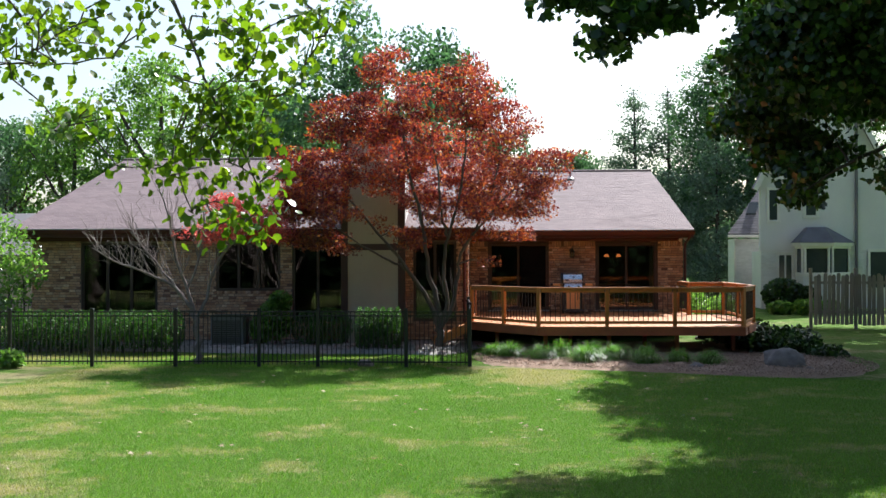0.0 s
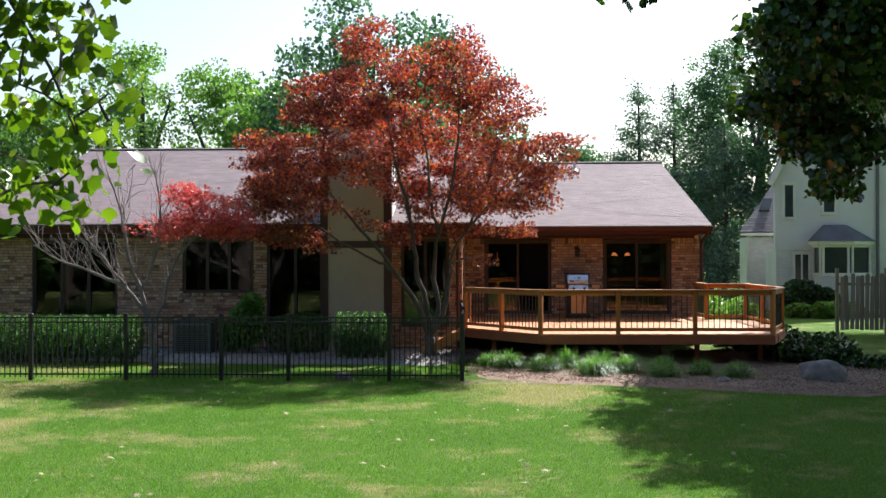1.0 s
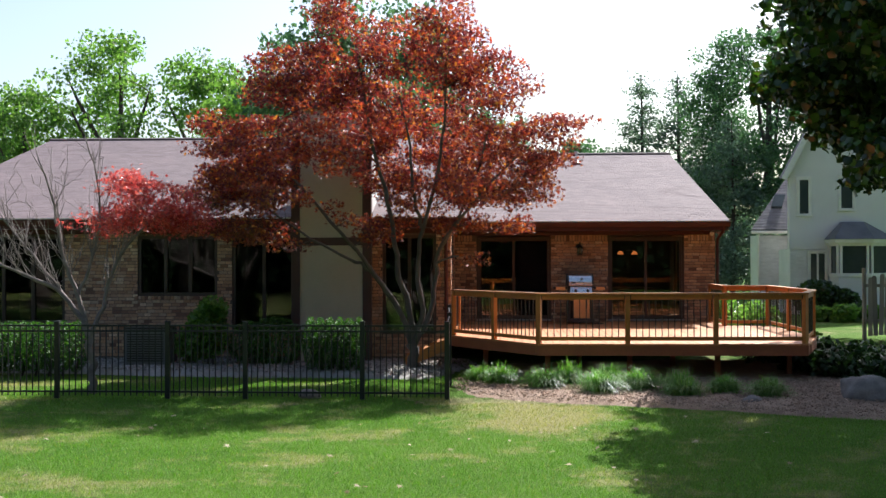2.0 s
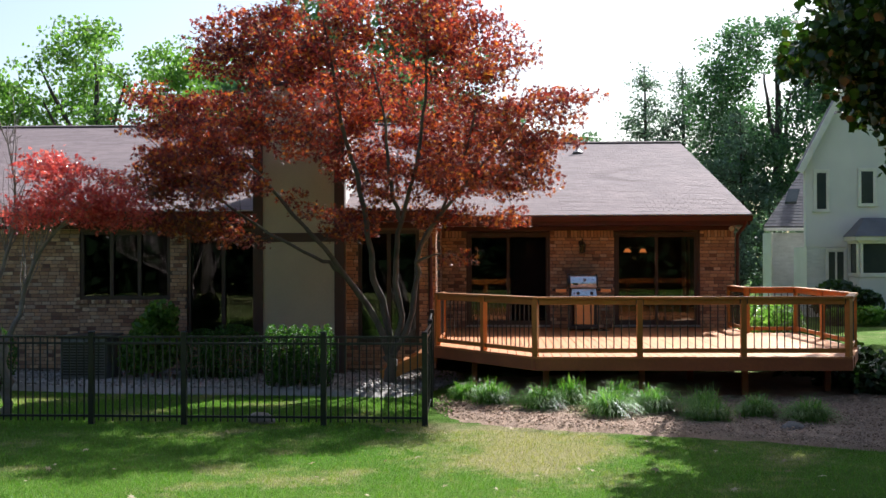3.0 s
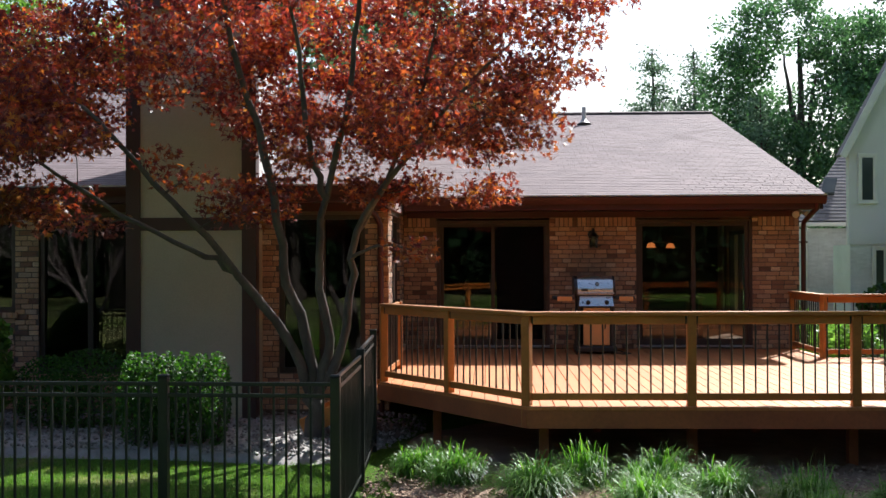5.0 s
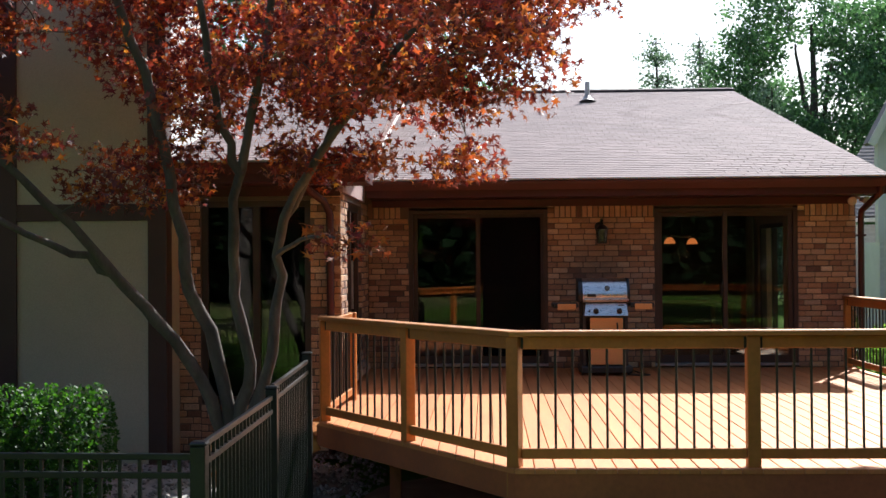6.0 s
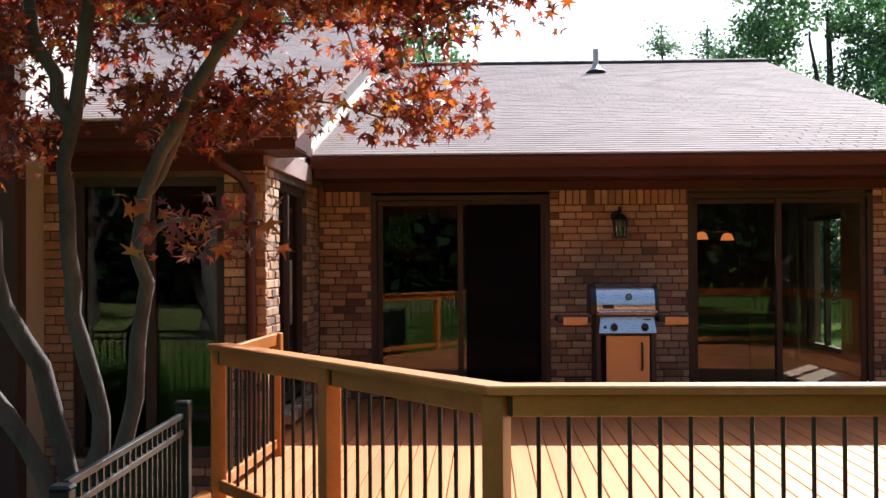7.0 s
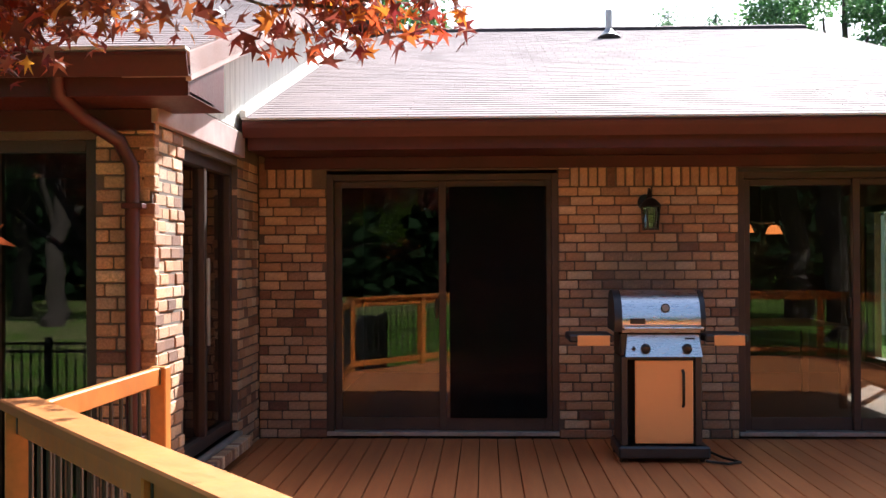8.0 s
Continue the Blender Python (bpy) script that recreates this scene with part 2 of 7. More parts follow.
M_LEAFDARK = leaf_material("dark_leaf", [(0.0, (0.018, 0.045, 0.012)), (0.7, (0.035, 0.085, 0.018)), (1.0, (0.09, 0.18, 0.03))], (1.5, 1.8, 0.5), 0.22)
# Near-black leaf of the rear belt, with shade put into its colour.
M_REARSHADE = leaf_material("rear_shade_leaf", [(0.0, (0.010, 0.022, 0.010)), (1.0, (0.022, 0.045, 0.018))], (1.0, 1.2, 0.8), 0.15, 0.7)
M_REARSHADE.node_tree.nodes["Principled BSDF"].inputs["Specular IOR Level"].default_value = 0.05
# Needle colour lifted: the veil of distance haze is painted in.
M_PINE = leaf_material("hazy_pine_needle", [(0.0, (0.11, 0.17, 0.125)), (1.0, (0.19, 0.27, 0.19))], (1.3, 1.4, 1.1), 0.5, 0.5)
M_HEDGE = leaf_material("hedge_leaf", [(0.0, (0.03, 0.08, 0.02)), (0.7, (0.055, 0.145, 0.027)), (1.0, (0.11, 0.23, 0.045))], (1.6, 2.0, 0.6), 0.4, 0.6)
M_BLADE = leaf_material("fountain_grass_blade", [(0.0, (0.075, 0.20, 0.03)), (0.7, (0.15, 0.34, 0.05)), (1.0, (0.30, 0.47, 0.13))], (1.4, 1.6, 0.6), 0.45, 0.42)
M_STONE = surface("boulder", (0.33, 0.28, 0.25), (0.19, 0.16, 0.145), 0.9, scale=4, fine=45, bump=0.8, dist=0.01)
M_PEBBLE = surface("white_gravel", (0.36, 0.34, 0.315), (0.22, 0.205, 0.19), 0.9, scale=5, by="island", jitter=0.45)
M_MULCH = surface("bark_chip", (0.50, 0.36, 0.265), (0.33, 0.22, 0.155), 0.95, scale=2, by="island", jitter=0.4)
M_MULCHBED = surface("mulch_soil", (0.40, 0.275, 0.195), (0.25, 0.165, 0.115), 0.95, scale=3, fine=70, bump=1.0, dist=0.02)
M_GREYWALL = surface("grey_stucco", (0.62, 0.60, 0.58), (0.54, 0.525, 0.51), 0.9, scale=0.5, fine=60, bump=0.3)
M_WHITEBRICK = surface("white_painted_brick", (0.66, 0.66, 0.64), (0.55, 0.55, 0.53), 0.8, scale=1.0, by="island", jitter=0.08)
M_WHITETRIM = surface("cream_trim", (0.68, 0.66, 0.60), (0.56, 0.54, 0.49), 0.6, scale=2)
M_GREYROOF = surface("grey_shingle", (0.17, 0.16, 0.165), (0.11, 0.105, 0.11), 0.9, scale=1.0, by="island", jitter=0.2)
M_PICKET = surface("weathered_picket", (0.30, 0.265, 0.235), (0.20, 0.175, 0.155), 0.95, scale=3, fine=40, stretch=(3, 3, 0.4), by="object", jitter=0.2, bump=0.5)
M_ACUNIT = surface("grey_enamel", (0.16, 0.165, 0.17), (0.12, 0.12, 0.125), 0.55, scale=3)
M_PINKWALL = surface("tan_stucco", (0.48, 0.38, 0.32), (0.42, 0.33, 0.28), 0.9, scale=1)


# ---- geometry helpers ----
class Geo:
    """Collects vertices and faces for one mesh."""

    def __init__(self):
        self.v, self.f = [], []

    def add(self, verts, faces, m=None):
        k = len(self.v)
        self.v += [tuple(m @ Vector(p)) for p in verts] if m else [tuple(p) for p in verts]
        self.f += [tuple(i + k for i in f) for f in faces]
        return self

    def box(self, x0, x1, y0, y1, z0, z1, b=0.0, m=None):
        c = ((x0 + x1) / 2, (y0 + y1) / 2, (z0 + z1) / 2)
        h = (abs(x1 - x0) / 2, abs(y1 - y0) / 2, abs(z1 - z0) / 2)
        if b <= 0:
            vs = [(c[0] + sx * h[0], c[1] + sy * h[1], c[2] + sz * h[2]) for sx in (-1, 1) for sy in (-1, 1) for sz in (-1, 1)]
            return self.add(vs, [(0, 1, 3, 2), (4, 6, 7, 5), (0, 4, 5, 1), (2, 3, 7, 6), (0, 2, 6, 4), (1, 5, 7, 3)], m)
        b = min(b, *(q * 0.9 for q in h))
        ids, vs = {}, []
        for sx in (-1, 1):
            for sy in (-1, 1):
                for sz in (-1, 1):
                    s = (sx, sy, sz)
                    for a in range(3):
                        ids[(s, a)] = len(vs)
                        vs.append(tuple(c[i] + s[i] * (h[i] if i == a else h[i] - b) for i in range(3)))
        fs = []
        ring = [(-1, -1), (1, -1), (1, 1), (-1, 1)]
        for a in range(3):
            o = [i for i in range(3) if i != a]
            for s in (-1, 1):
                q = []
                for r in ring:
                    k = [0, 0, 0]
                    k[a], k[o[0]], k[o[1]] = s, r[0], r[1]
                    q.append(ids[(tuple(k), a)])
                fs.append(q)
            for r in ring:
                q = []
                for s, w in ((-1, 0), (1, 0), (1, 1), (-1, 1)):
                    k = [0, 0, 0]
                    k[a], k[o[0]], k[o[1]] = s, r[0], r[1]
                    q.append(ids[(tuple(k), o[w])])
                fs.append(q)
        for sx in (-1, 1):
            for sy in (-1, 1):
                for sz in (-1, 1):
                    fs.append([ids[((sx, sy, sz), a)] for a in range(3)])
        good = []
        for f in fs:
            p = [Vector(vs[i]) for i in f]
            nrm = (p[1] - p[0]).cross(p[2] - p[0])
            mid = sum(p, Vector()) / len(p) - Vector(c)
            good.append(tuple(f) if nrm.dot(mid) > 0 else tuple(reversed(f)))
        return self.add(vs, good, m)

    def tube(self, pts, radii, sides=8, cap=True):
        pts = [Vector(p) for p in pts]
        k = len(self.v)
        side = None
        for i, p in enumerate(pts):
            d = (pts[min(i + 1, len(pts) - 1)] - pts[max(i - 1, 0)]).normalized()
            if side is None:
                side = d.orthogonal().normalized()
            side = (side - d * side.dot(d)).normalized()
            up = d.cross(side)
            r = float(radii[i] if hasattr(radii, "__len__") else radii)
            for j in range(sides):
                a = 2 * math.pi * j / sides
                self.v.append(tuple(p + r * (math.cos(a) * side + math.sin(a) * up)))
        for i in range(len(pts) - 1):
            for j in range(sides):
                a, b = k + i * sides + j, k + i * sides + (j + 1) % sides
                self.f.append((a, b, b + sides, a + sides))
        if cap:
            self.f.append(tuple(k + j for j in reversed(range(sides))))
            self.f.append(tuple(k + (len(pts) - 1) * sides + j for j in range(sides)))
        return self

    def prism(self, poly, z0, z1):
        """Upright prism over a counter-clockwise outline."""
        n = len(poly)
        vs = [(x, y, z0) for x, y in poly] + [(x, y, z1) for x, y in poly]
        fs = [tuple(reversed(range(n))), tuple(range(n, 2 * n))]
        fs += [(i, (i + 1) % n, n + (i + 1) % n, n + i) for i in range(n)]
        return self.add(vs, fs)

    def beam(self, a, b, w, h, bev=0.004, up=(0, 0, 1)):
        """Box of width w and height h from a to b, along its centre line."""
        a, b = Vector(a), Vector(b)
        d = (b - a)
        x = d.normalized()
        y = Vector(up).cross(x).normalized()
        z = x.cross(y)
        m = Matrix((x, y, z)).transposed().to_4x4()
        m.translation = (a + b) / 2
        return self.box(-d.length / 2, d.length / 2, -w / 2, w / 2, -h / 2, h / 2, bev, m)

    def mesh(self, name, material, smooth=0):
        me = bpy.data.meshes.new(name)
        me.from_pydata(self.v, [], self.f)
        me.materials.append(material)
        if smooth:
            me.shade_smooth()
            me.set_sharp_from_angle(angle=radians(smooth))
        return me


def part(name, geo, material, parent=None, label="", smooth=0):
    ob = new(name, geo.mesh(name, material, smooth) if isinstance(geo, Geo) else geo)
    if parent:
        ob.parent = parent
    return tagged(ob, label)


def thing(name, label, category, group="", kind="", at=(0, 0, 0)):
    ob = new(name)
    ob.location = at
    return tagged(ob, label, category, group, kind)


def structure(name, geo, material, label="", category="", smooth=0):
    return tagged(part(name, geo, material, None, label, smooth), category=category, kind="structure")


def scatter_mesh(name, template, tris, centers, sizes, normals, rng, material, spin=True):
    """Many small flat pieces in one mesh: template points (k,3) in the xy plane, turned so that z follows the normals."""
    template, centers, normals = np.asarray(template, float), np.asarray(centers, float), np.asarray(normals, float)
    n, k = len(centers), len(template)
    z = normals / np.maximum(np.linalg.norm(normals, axis=1, keepdims=True), 1e-6)
    ref = np.where(np.abs(z[:, 2:3]) < 0.9, np.array([[0, 0, 1.0]]), np.array([[1.0, 0, 0]]))
    x = np.cross(ref, z)
    x /= np.linalg.norm(x, axis=1, keepdims=True)
    y = np.cross(z, x)
    a = rng.uniform(0, 2 * np.pi, (n, 1)) if spin else np.zeros((n, 1))
    x, y = x * np.cos(a) + y * np.sin(a), y * np.cos(a) - x * np.sin(a)
    s = np.asarray(sizes, float).reshape(n, 1, 1)
    v = centers[:, None, :] + s * (template[None, :, 0:1] * x[:, None] + template[None, :, 1:2] * y[:, None] + template[None, :, 2:3] * z[:, None])
    return numpy_mesh(name, v.reshape(-1, 3), (np.asarray(tris)[None] + (np.arange(n) * k)[:, None, None]).reshape(-1, len(tris[0])), material)


def numpy_mesh(name, v, f, material):
    me = bpy.data.meshes.new(name)
    sides = f.shape[1]
    me.vertices.add(len(v))
    me.vertices.foreach_set("co", np.ascontiguousarray(v, dtype=np.float32).ravel())
    me.loops.add(f.size)
    me.loops.foreach_set("vertex_index", np.ascontiguousarray(f, dtype=np.int32).ravel())
    me.polygons.add(len(f))
    me.polygons.foreach_set("loop_start", np.arange(0, f.size, sides, dtype=np.int32))
    me.update(calc_edges=True)
    me.materials.append(material)
    return me

# ---- the ground ----
WALL_Y, DECK_Z = 36.18, 0.74
LEFT_Y, RETURN_X = 33.2, -0.605
EAVE_Y, EAVE_Z, RIDGE_Y, RIDGE_Z = 35.45, 3.28, 45.0, 5.79
LEAVE_Y, LEAVE_Z, LRIDGE_Y, LRIDGE_Z = 32.6, 3.30, 43.1, 6.18


def lawn_material():
    m, n, l, p, out = nodes_of("lawn")
    a = spread(n, l, noise_at(n, l, 0.22, 4, 0.6), 0.35, 0.7)
    c = mixed(n, l, a, (0.072, 0.155, 0.016), (0.105, 0.195, 0.024))
    dry = dry_turf(n, l)
    c = mixed(n, l, dry, c, (0.28, 0.255, 0.12))
    f = noise_at(n, l, 22, 5, 0.75)
    c = mixed(n, l, 0.9, c, ramped(n, l, f, [(0.25, (0.45,) * 3), (0.75, (1.5,) * 3)]), "MULTIPLY")
    l.new(c, p.inputs["Base Color"])
    p.inputs["Roughness"].default_value = 0.95
    p.inputs["Specular IOR Level"].default_value = 0.1
    bumped(n, l, p, f, 1.0, 0.05)
    return m


def ground_height(x, y):
    """The lawn is level, with a faint roll."""
    return 0.03 * math.sin(0.31 * x + 0.4) * math.cos(0.23 * y) - 0.05


def build_ground():
    g = Geo()
    xs = [-1500, -400, -120, -60] + [x * 1.0 for x in range(-30, 41)] + [70, 140, 400, 1500]
    ys = [-600, -200, -60, -30] + [y * 1.0 for y in range(-12, 61)] + [80, 120, 200, 500, 2500]
    for y in ys:
        for x in xs:
            g.v.append((x, y, ground_height(x, y) if abs(x) < 45 and -15 < y < 62 else -0.05))
    w = len(xs)
    g.f = [(j * w + i, j * w + i + 1, (j + 1) * w + i + 1, (j + 1) * w + i) for j in range(len(ys) - 1) for i in range(w - 1)]
    structure("ground", g, lawn_material(), "mown green lawn with dry straw-coloured patches", "lawn", 60)


build_ground()


def sheet(name, outline, z, material, label, category, rng, rough=0.03):
    """A loose bed laid over the lawn: an uneven low mound with a thin rim."""
    g = Geo()
    cx, cy = sum(p[0] for p in outline) / len(outline), sum(p[1] for p in outline) / len(outline)
    rings = 9
    n = len(outline)
    for r in range(rings + 1):
        k = 1 - r / rings
        for x, y in outline:
            px, py = cx + (x - cx) * k, cy + (y - cy) * k
            g.v.append((px, py, -0.09 if r == 0 else z * min(1, r / 2) + rng.uniform(-rough, rough)))
    for r in range(rings):
        for i in range(n):
            g.f.append((r * n + i, r * n + (i + 1) % n, (r + 1) * n + (i + 1) % n, (r + 1) * n + i))
    return structure(name, g, material, label, category, 70)


def smooth_outline(points, per=6):
    out = []
    n = len(points)
    for i in range(n):
        p0, p1, p2, p3 = (Vector((*points[(i + k - 1) % n], 0)) for k in range(4))
        for s in range(per):
            t = s / per
            q = 0.5 * ((2 * p1) + (p2 - p0) * t + (2 * p0 - 5 * p1 + 4 * p2 - p3) * t * t + (3 * p1 - p0 - 3 * p2 + p3) * t ** 3)
            out.append((q.x, q.y))
    return out


rng = np.random.default_rng(4)
BED = smooth_outline([(-0.3, 26.9), (0.6, 25.9), (2.2, 25.2), (4.0, 24.5), (6.0, 23.6), (7.6, 24.0), (8.6, 26.0), (8.7, 29.5), (8.4, 33.0), (6.5, 34.0), (3.0, 33.5), (0.0, 32.5), (-0.35, 29.5)])
sheet("mulch_bed", BED, 0.04, M_MULCHBED, "brown bark mulch bed round the deck", "mulch bed", rng)
GRAVEL = smooth_outline([(-14.5, 30.6), (-9.5, 30.8), (-6.0, 30.2), (-3.0, 29.9), (-0.6, 29.7), (-0.55, 33.2), (-7.0, 33.25), (-14.5, 33.25)])
sheet("gravel_strip", GRAVEL, 0.05, M_PEBBLE, "strip of white landscape gravel along the house", "gravel", rng)


# ---- house: walls ----
def pier(name, x0, x1, y, z0, z1, depth=0.25, facing="y"):
    """Backing wall; the bricks lie in front of it. facing y: the face looks to -y; facing x: to +x."""
    g = Geo()
    if facing == "y":
        g.box(x0, x1, y + 0.010, y + depth, z0, z1)
    else:
        g.box(y - depth, y - 0.010, x0, x1, z0, z1)
    return structure(name, g, M_MORTAR, "mortared brick wall of the house", "wall")


def interval_rows(x0, x1, z0, z1, length=0.205, course=0.0765, rng=None, joint=0.011):
    """Running bond in a rectangle: left, right, bottom, top of each brick."""
    out = []
    rows = max(1, round((z1 - z0) / course))
    ch = (z1 - z0) / rows
    for r in range(rows):
        at = x0 - (r % 2) * length / 2 - (rng.uniform(0, 0.03) if rng else 0)
        while at < x1:
            step = length * (rng.uniform(0.72, 1.14) if rng else 1)
            a, b = max(at, x0), min(at + step - joint, x1)
            if b - a > 0.035:
                out.append((a, b, z0 + r * ch, z0 + (r + 1) * ch - joint))
            at += step
    return out


def brick_shape(w, h, d=0.09, b=0.006):
    return Geo().box(-w / 2, w / 2, 0, d, -h / 2, h / 2, b)


BRICK_CACHE = {}


def brick_object(a, b, c, d, y, parent, facing, rng):
    w, h = round(b - a, 2), round(d - c, 3)
    if (w, h) not in BRICK_CACHE:
        BRICK_CACHE[(w, h)] = brick_shape(w, h).mesh("brick", M_BRICK)
    ob = new("brick", BRICK_CACHE[(w, h)])
    ob.parent = parent
    off = rng.uniform(-0.010, 0.005)
    if facing == "y":
        ob.matrix_basis = pose((a + b) / 2, y + off, (c + d) / 2, rng.uniform(-0.6, 0.6), rng.uniform(-0.3, 0.3), rng.uniform(-0.6, 0.6))
    else:
        ob.matrix_basis = pose(y + off, (a + b) / 2, (c + d) / 2, 0, rng.uniform(-0.6, 0.6), 90)
    return ob


def brick_field(rects, y, facing, rng):
    g = Geo()
    for a, b, c, d in rects:
        off = rng.uniform(-0.005, 0.005)
        if facing == "y":
            g.box(a, b, y + off, y + 0.09, c, d, 0.006)
        else:
            g.box(y - 0.09, y + off, a, b, c, d, 0.006)
    return g


D1, D2 = (-0.045, 1.855), (3.31, 5.24)
DOOR_TOP, BRICK_TOP = 2.905, 3.005
RIGHT_PIERS = [(RETURN_X, D1[0]), (D1[1], D2[0]), (D2[1], 6.02)]
wall_parts = []
for k, (a, b) in enumerate(RIGHT_PIERS):
    wall_parts.append((pier("wall_deck_%d" % (k + 1), a, b, WALL_Y, 0.0, 3.3), a, b))
pier("wall_deck_head_1", D1[0], D1[1], WALL_Y, DOOR_TOP + 0.03, 3.3)
pier("wall_deck_head_2", D2[0], D2[1], WALL_Y, DOOR_TOP + 0.03, 3.3)
pier("wall_deck_base_1", D1[0], D1[1], WALL_Y, 0.0, DECK_Z)
pier("wall_deck_base_2", D2[0], D2[1], WALL_Y, 0.0, DECK_Z)

# return wall, facing +x
RET_DOOR = (33.82, 35.40)
ret_a = pier("wall_return_1", LEFT_Y + 0.1, RET_DOOR[0], RETURN_X, 0.0, 3.2, 0.25, "x")
ret_b = pier("wall_return_2", RET_DOOR[1], WALL_Y + 0.1, RETURN_X, 0.0, 3.2, 0.25, "x")
pier("wall_return_head", RET_DOOR[0], RET_DOOR[1], RETURN_X, 2.92, 3.2, 0.25, "x")
pier("wall_return_base", RET_DOOR[0], RET_DOOR[1], RETURN_X, 0.0, 0.92, 0.25, "x")

# left block, facing the lawn
WIN1, WIN2, WIN3, WIN4 = (-11.9, -9.65), (-7.92, -6.05), (-5.70, -4.22), (-2.19, -0.95)
CHIM = (-4.2, -2.38)
left_piers = [(-13.35, WIN1[0]), (WIN1[1], WIN2[0]), (WIN2[1], WIN3[0]), (WIN3[1], WIN4[0]), (WIN4[1], RETURN_X)]
left_walls = []
for k, (a, b) in enumerate(left_piers):
    left_walls.append((pier("wall_left_%d" % (k + 1), a, min(b, RETURN_X - 0.02), LEFT_Y, 0.0, 3.2), a, b, 0.1, BRICK_TOP))
for k, (w, sill) in enumerate(((WIN1, 0.85), (WIN2, 1.50), (WIN3, 0.62), (WIN4, 0.62))):
    left_walls.append((pier("wall_left_sill_%d" % (k + 1), w[0], w[1], LEFT_Y, 0.0, sill), w[0], w[1], 0.1, sill))
    pier("wall_left_head_%d" % (k + 1), w[0], w[1], LEFT_Y, 2.9, 3.2)
# gable ends and back walls that close the house
g = Geo().box(-13.35, -13.1, LEFT_Y + 0.25, 53.0, 0, 3.25)
g.add([(-13.35, 32.9, 3.25), (-13.35, 53.3, 3.25), (-13.35, LRIDGE_Y, 6.05), (-13.1, 32.9, 3.25), (-13.1, 53.3, 3.25), (-13.1, LRIDGE_Y, 6.05)], [(0, 2, 1), (3, 4, 5), (0, 1, 4, 3), (1, 2, 5, 4), (2, 0, 3, 5)])
structure("wall_west", g, M_BRICK_FAR, "brick gable end wall", "wall")
structure("wall_north", Geo().box(-13.35, 6.02, 53.05, 53.3, 0, 3.4), M_BRICK_FAR, "brick rear wall of the house", "wall")
# east wall with the side window
SIDE_WIN = (39.05, 40.75, 0.95, 2.8)
g = Geo()
g.box(5.77, 6.0, WALL_Y + 0.25, SIDE_WIN[0], 0, 3.25)
g.box(5.77, 6.0, SIDE_WIN[1], 53.05, 0, 3.25)
g.box(5.77, 6.0, SIDE_WIN[0], SIDE_WIN[1], 0, SIDE_WIN[2])
g.box(5.77, 6.0, SIDE_WIN[0], SIDE_WIN[1], SIDE_WIN[3], 3.25)
g.add([(5.77, 35.9, 3.25), (5.77, 54.2, 3.25), (5.77, RIDGE_Y, 5.62), (6.0, 35.9, 3.25), (6.0, 54.2, 3.25), (6.0, RIDGE_Y, 5.62)], [(0, 2, 1), (3, 4, 5), (0, 1, 4, 3), (1, 2, 5, 4), (2, 0, 3, 5)])
structure("wall_east", g, M_BRICK_FAR, "brick gable end wall with a side window", "wall")
# gable siding above the lower roof
g = Geo()
n_boards = 60
for i in range(n_boards):
    y0 = LEAVE_Y + 0.75 + i * 0.17
    y1 = y0 + 0.162
    t0 = min(LEAVE_Z + (y0 - LEAVE_Y) * 0.274, LRIDGE_Z - (y0 - LRIDGE_Y) * 0.274) - 0.13
    t1 = min(LEAVE_Z + (y1 - LEAVE_Y) * 0.274, LRIDGE_Z - (y1 - LRIDGE_Y) * 0.274) - 0.13
    x = RETURN_X - 0.02
    g.add([(x - 0.05, y0, 3.1), (x, y0, 3.1), (x, y1, 3.1), (x - 0.05, y1, 3.1), (x - 0.05, y0, t0), (x, y0, t0), (x, y1, t1), (x - 0.05, y1, t1)],
          [(0, 3, 2, 1), (4, 5, 6, 7), (0, 1, 5, 4), (1, 2, 6, 5), (2, 3, 7, 6), (3, 0, 4, 7)])
structure("gable_siding", g, M_SIDING, "white vertical board siding above the lower roof", "siding")


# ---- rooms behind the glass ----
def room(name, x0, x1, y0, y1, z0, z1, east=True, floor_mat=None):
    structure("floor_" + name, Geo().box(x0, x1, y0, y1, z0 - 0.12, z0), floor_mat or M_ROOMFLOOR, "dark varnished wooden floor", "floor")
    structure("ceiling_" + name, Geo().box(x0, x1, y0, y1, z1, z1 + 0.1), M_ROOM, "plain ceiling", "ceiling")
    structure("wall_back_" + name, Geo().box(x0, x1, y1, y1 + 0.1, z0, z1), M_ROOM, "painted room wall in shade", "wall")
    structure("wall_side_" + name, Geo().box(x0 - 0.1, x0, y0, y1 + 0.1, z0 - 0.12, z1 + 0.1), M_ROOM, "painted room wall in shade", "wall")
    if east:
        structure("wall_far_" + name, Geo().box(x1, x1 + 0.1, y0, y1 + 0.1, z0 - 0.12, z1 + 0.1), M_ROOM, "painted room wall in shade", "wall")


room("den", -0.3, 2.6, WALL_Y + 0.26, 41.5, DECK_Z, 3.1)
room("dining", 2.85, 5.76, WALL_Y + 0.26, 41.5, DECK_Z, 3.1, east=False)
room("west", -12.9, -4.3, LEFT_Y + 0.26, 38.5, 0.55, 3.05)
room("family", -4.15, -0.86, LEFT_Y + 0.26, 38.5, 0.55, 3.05)


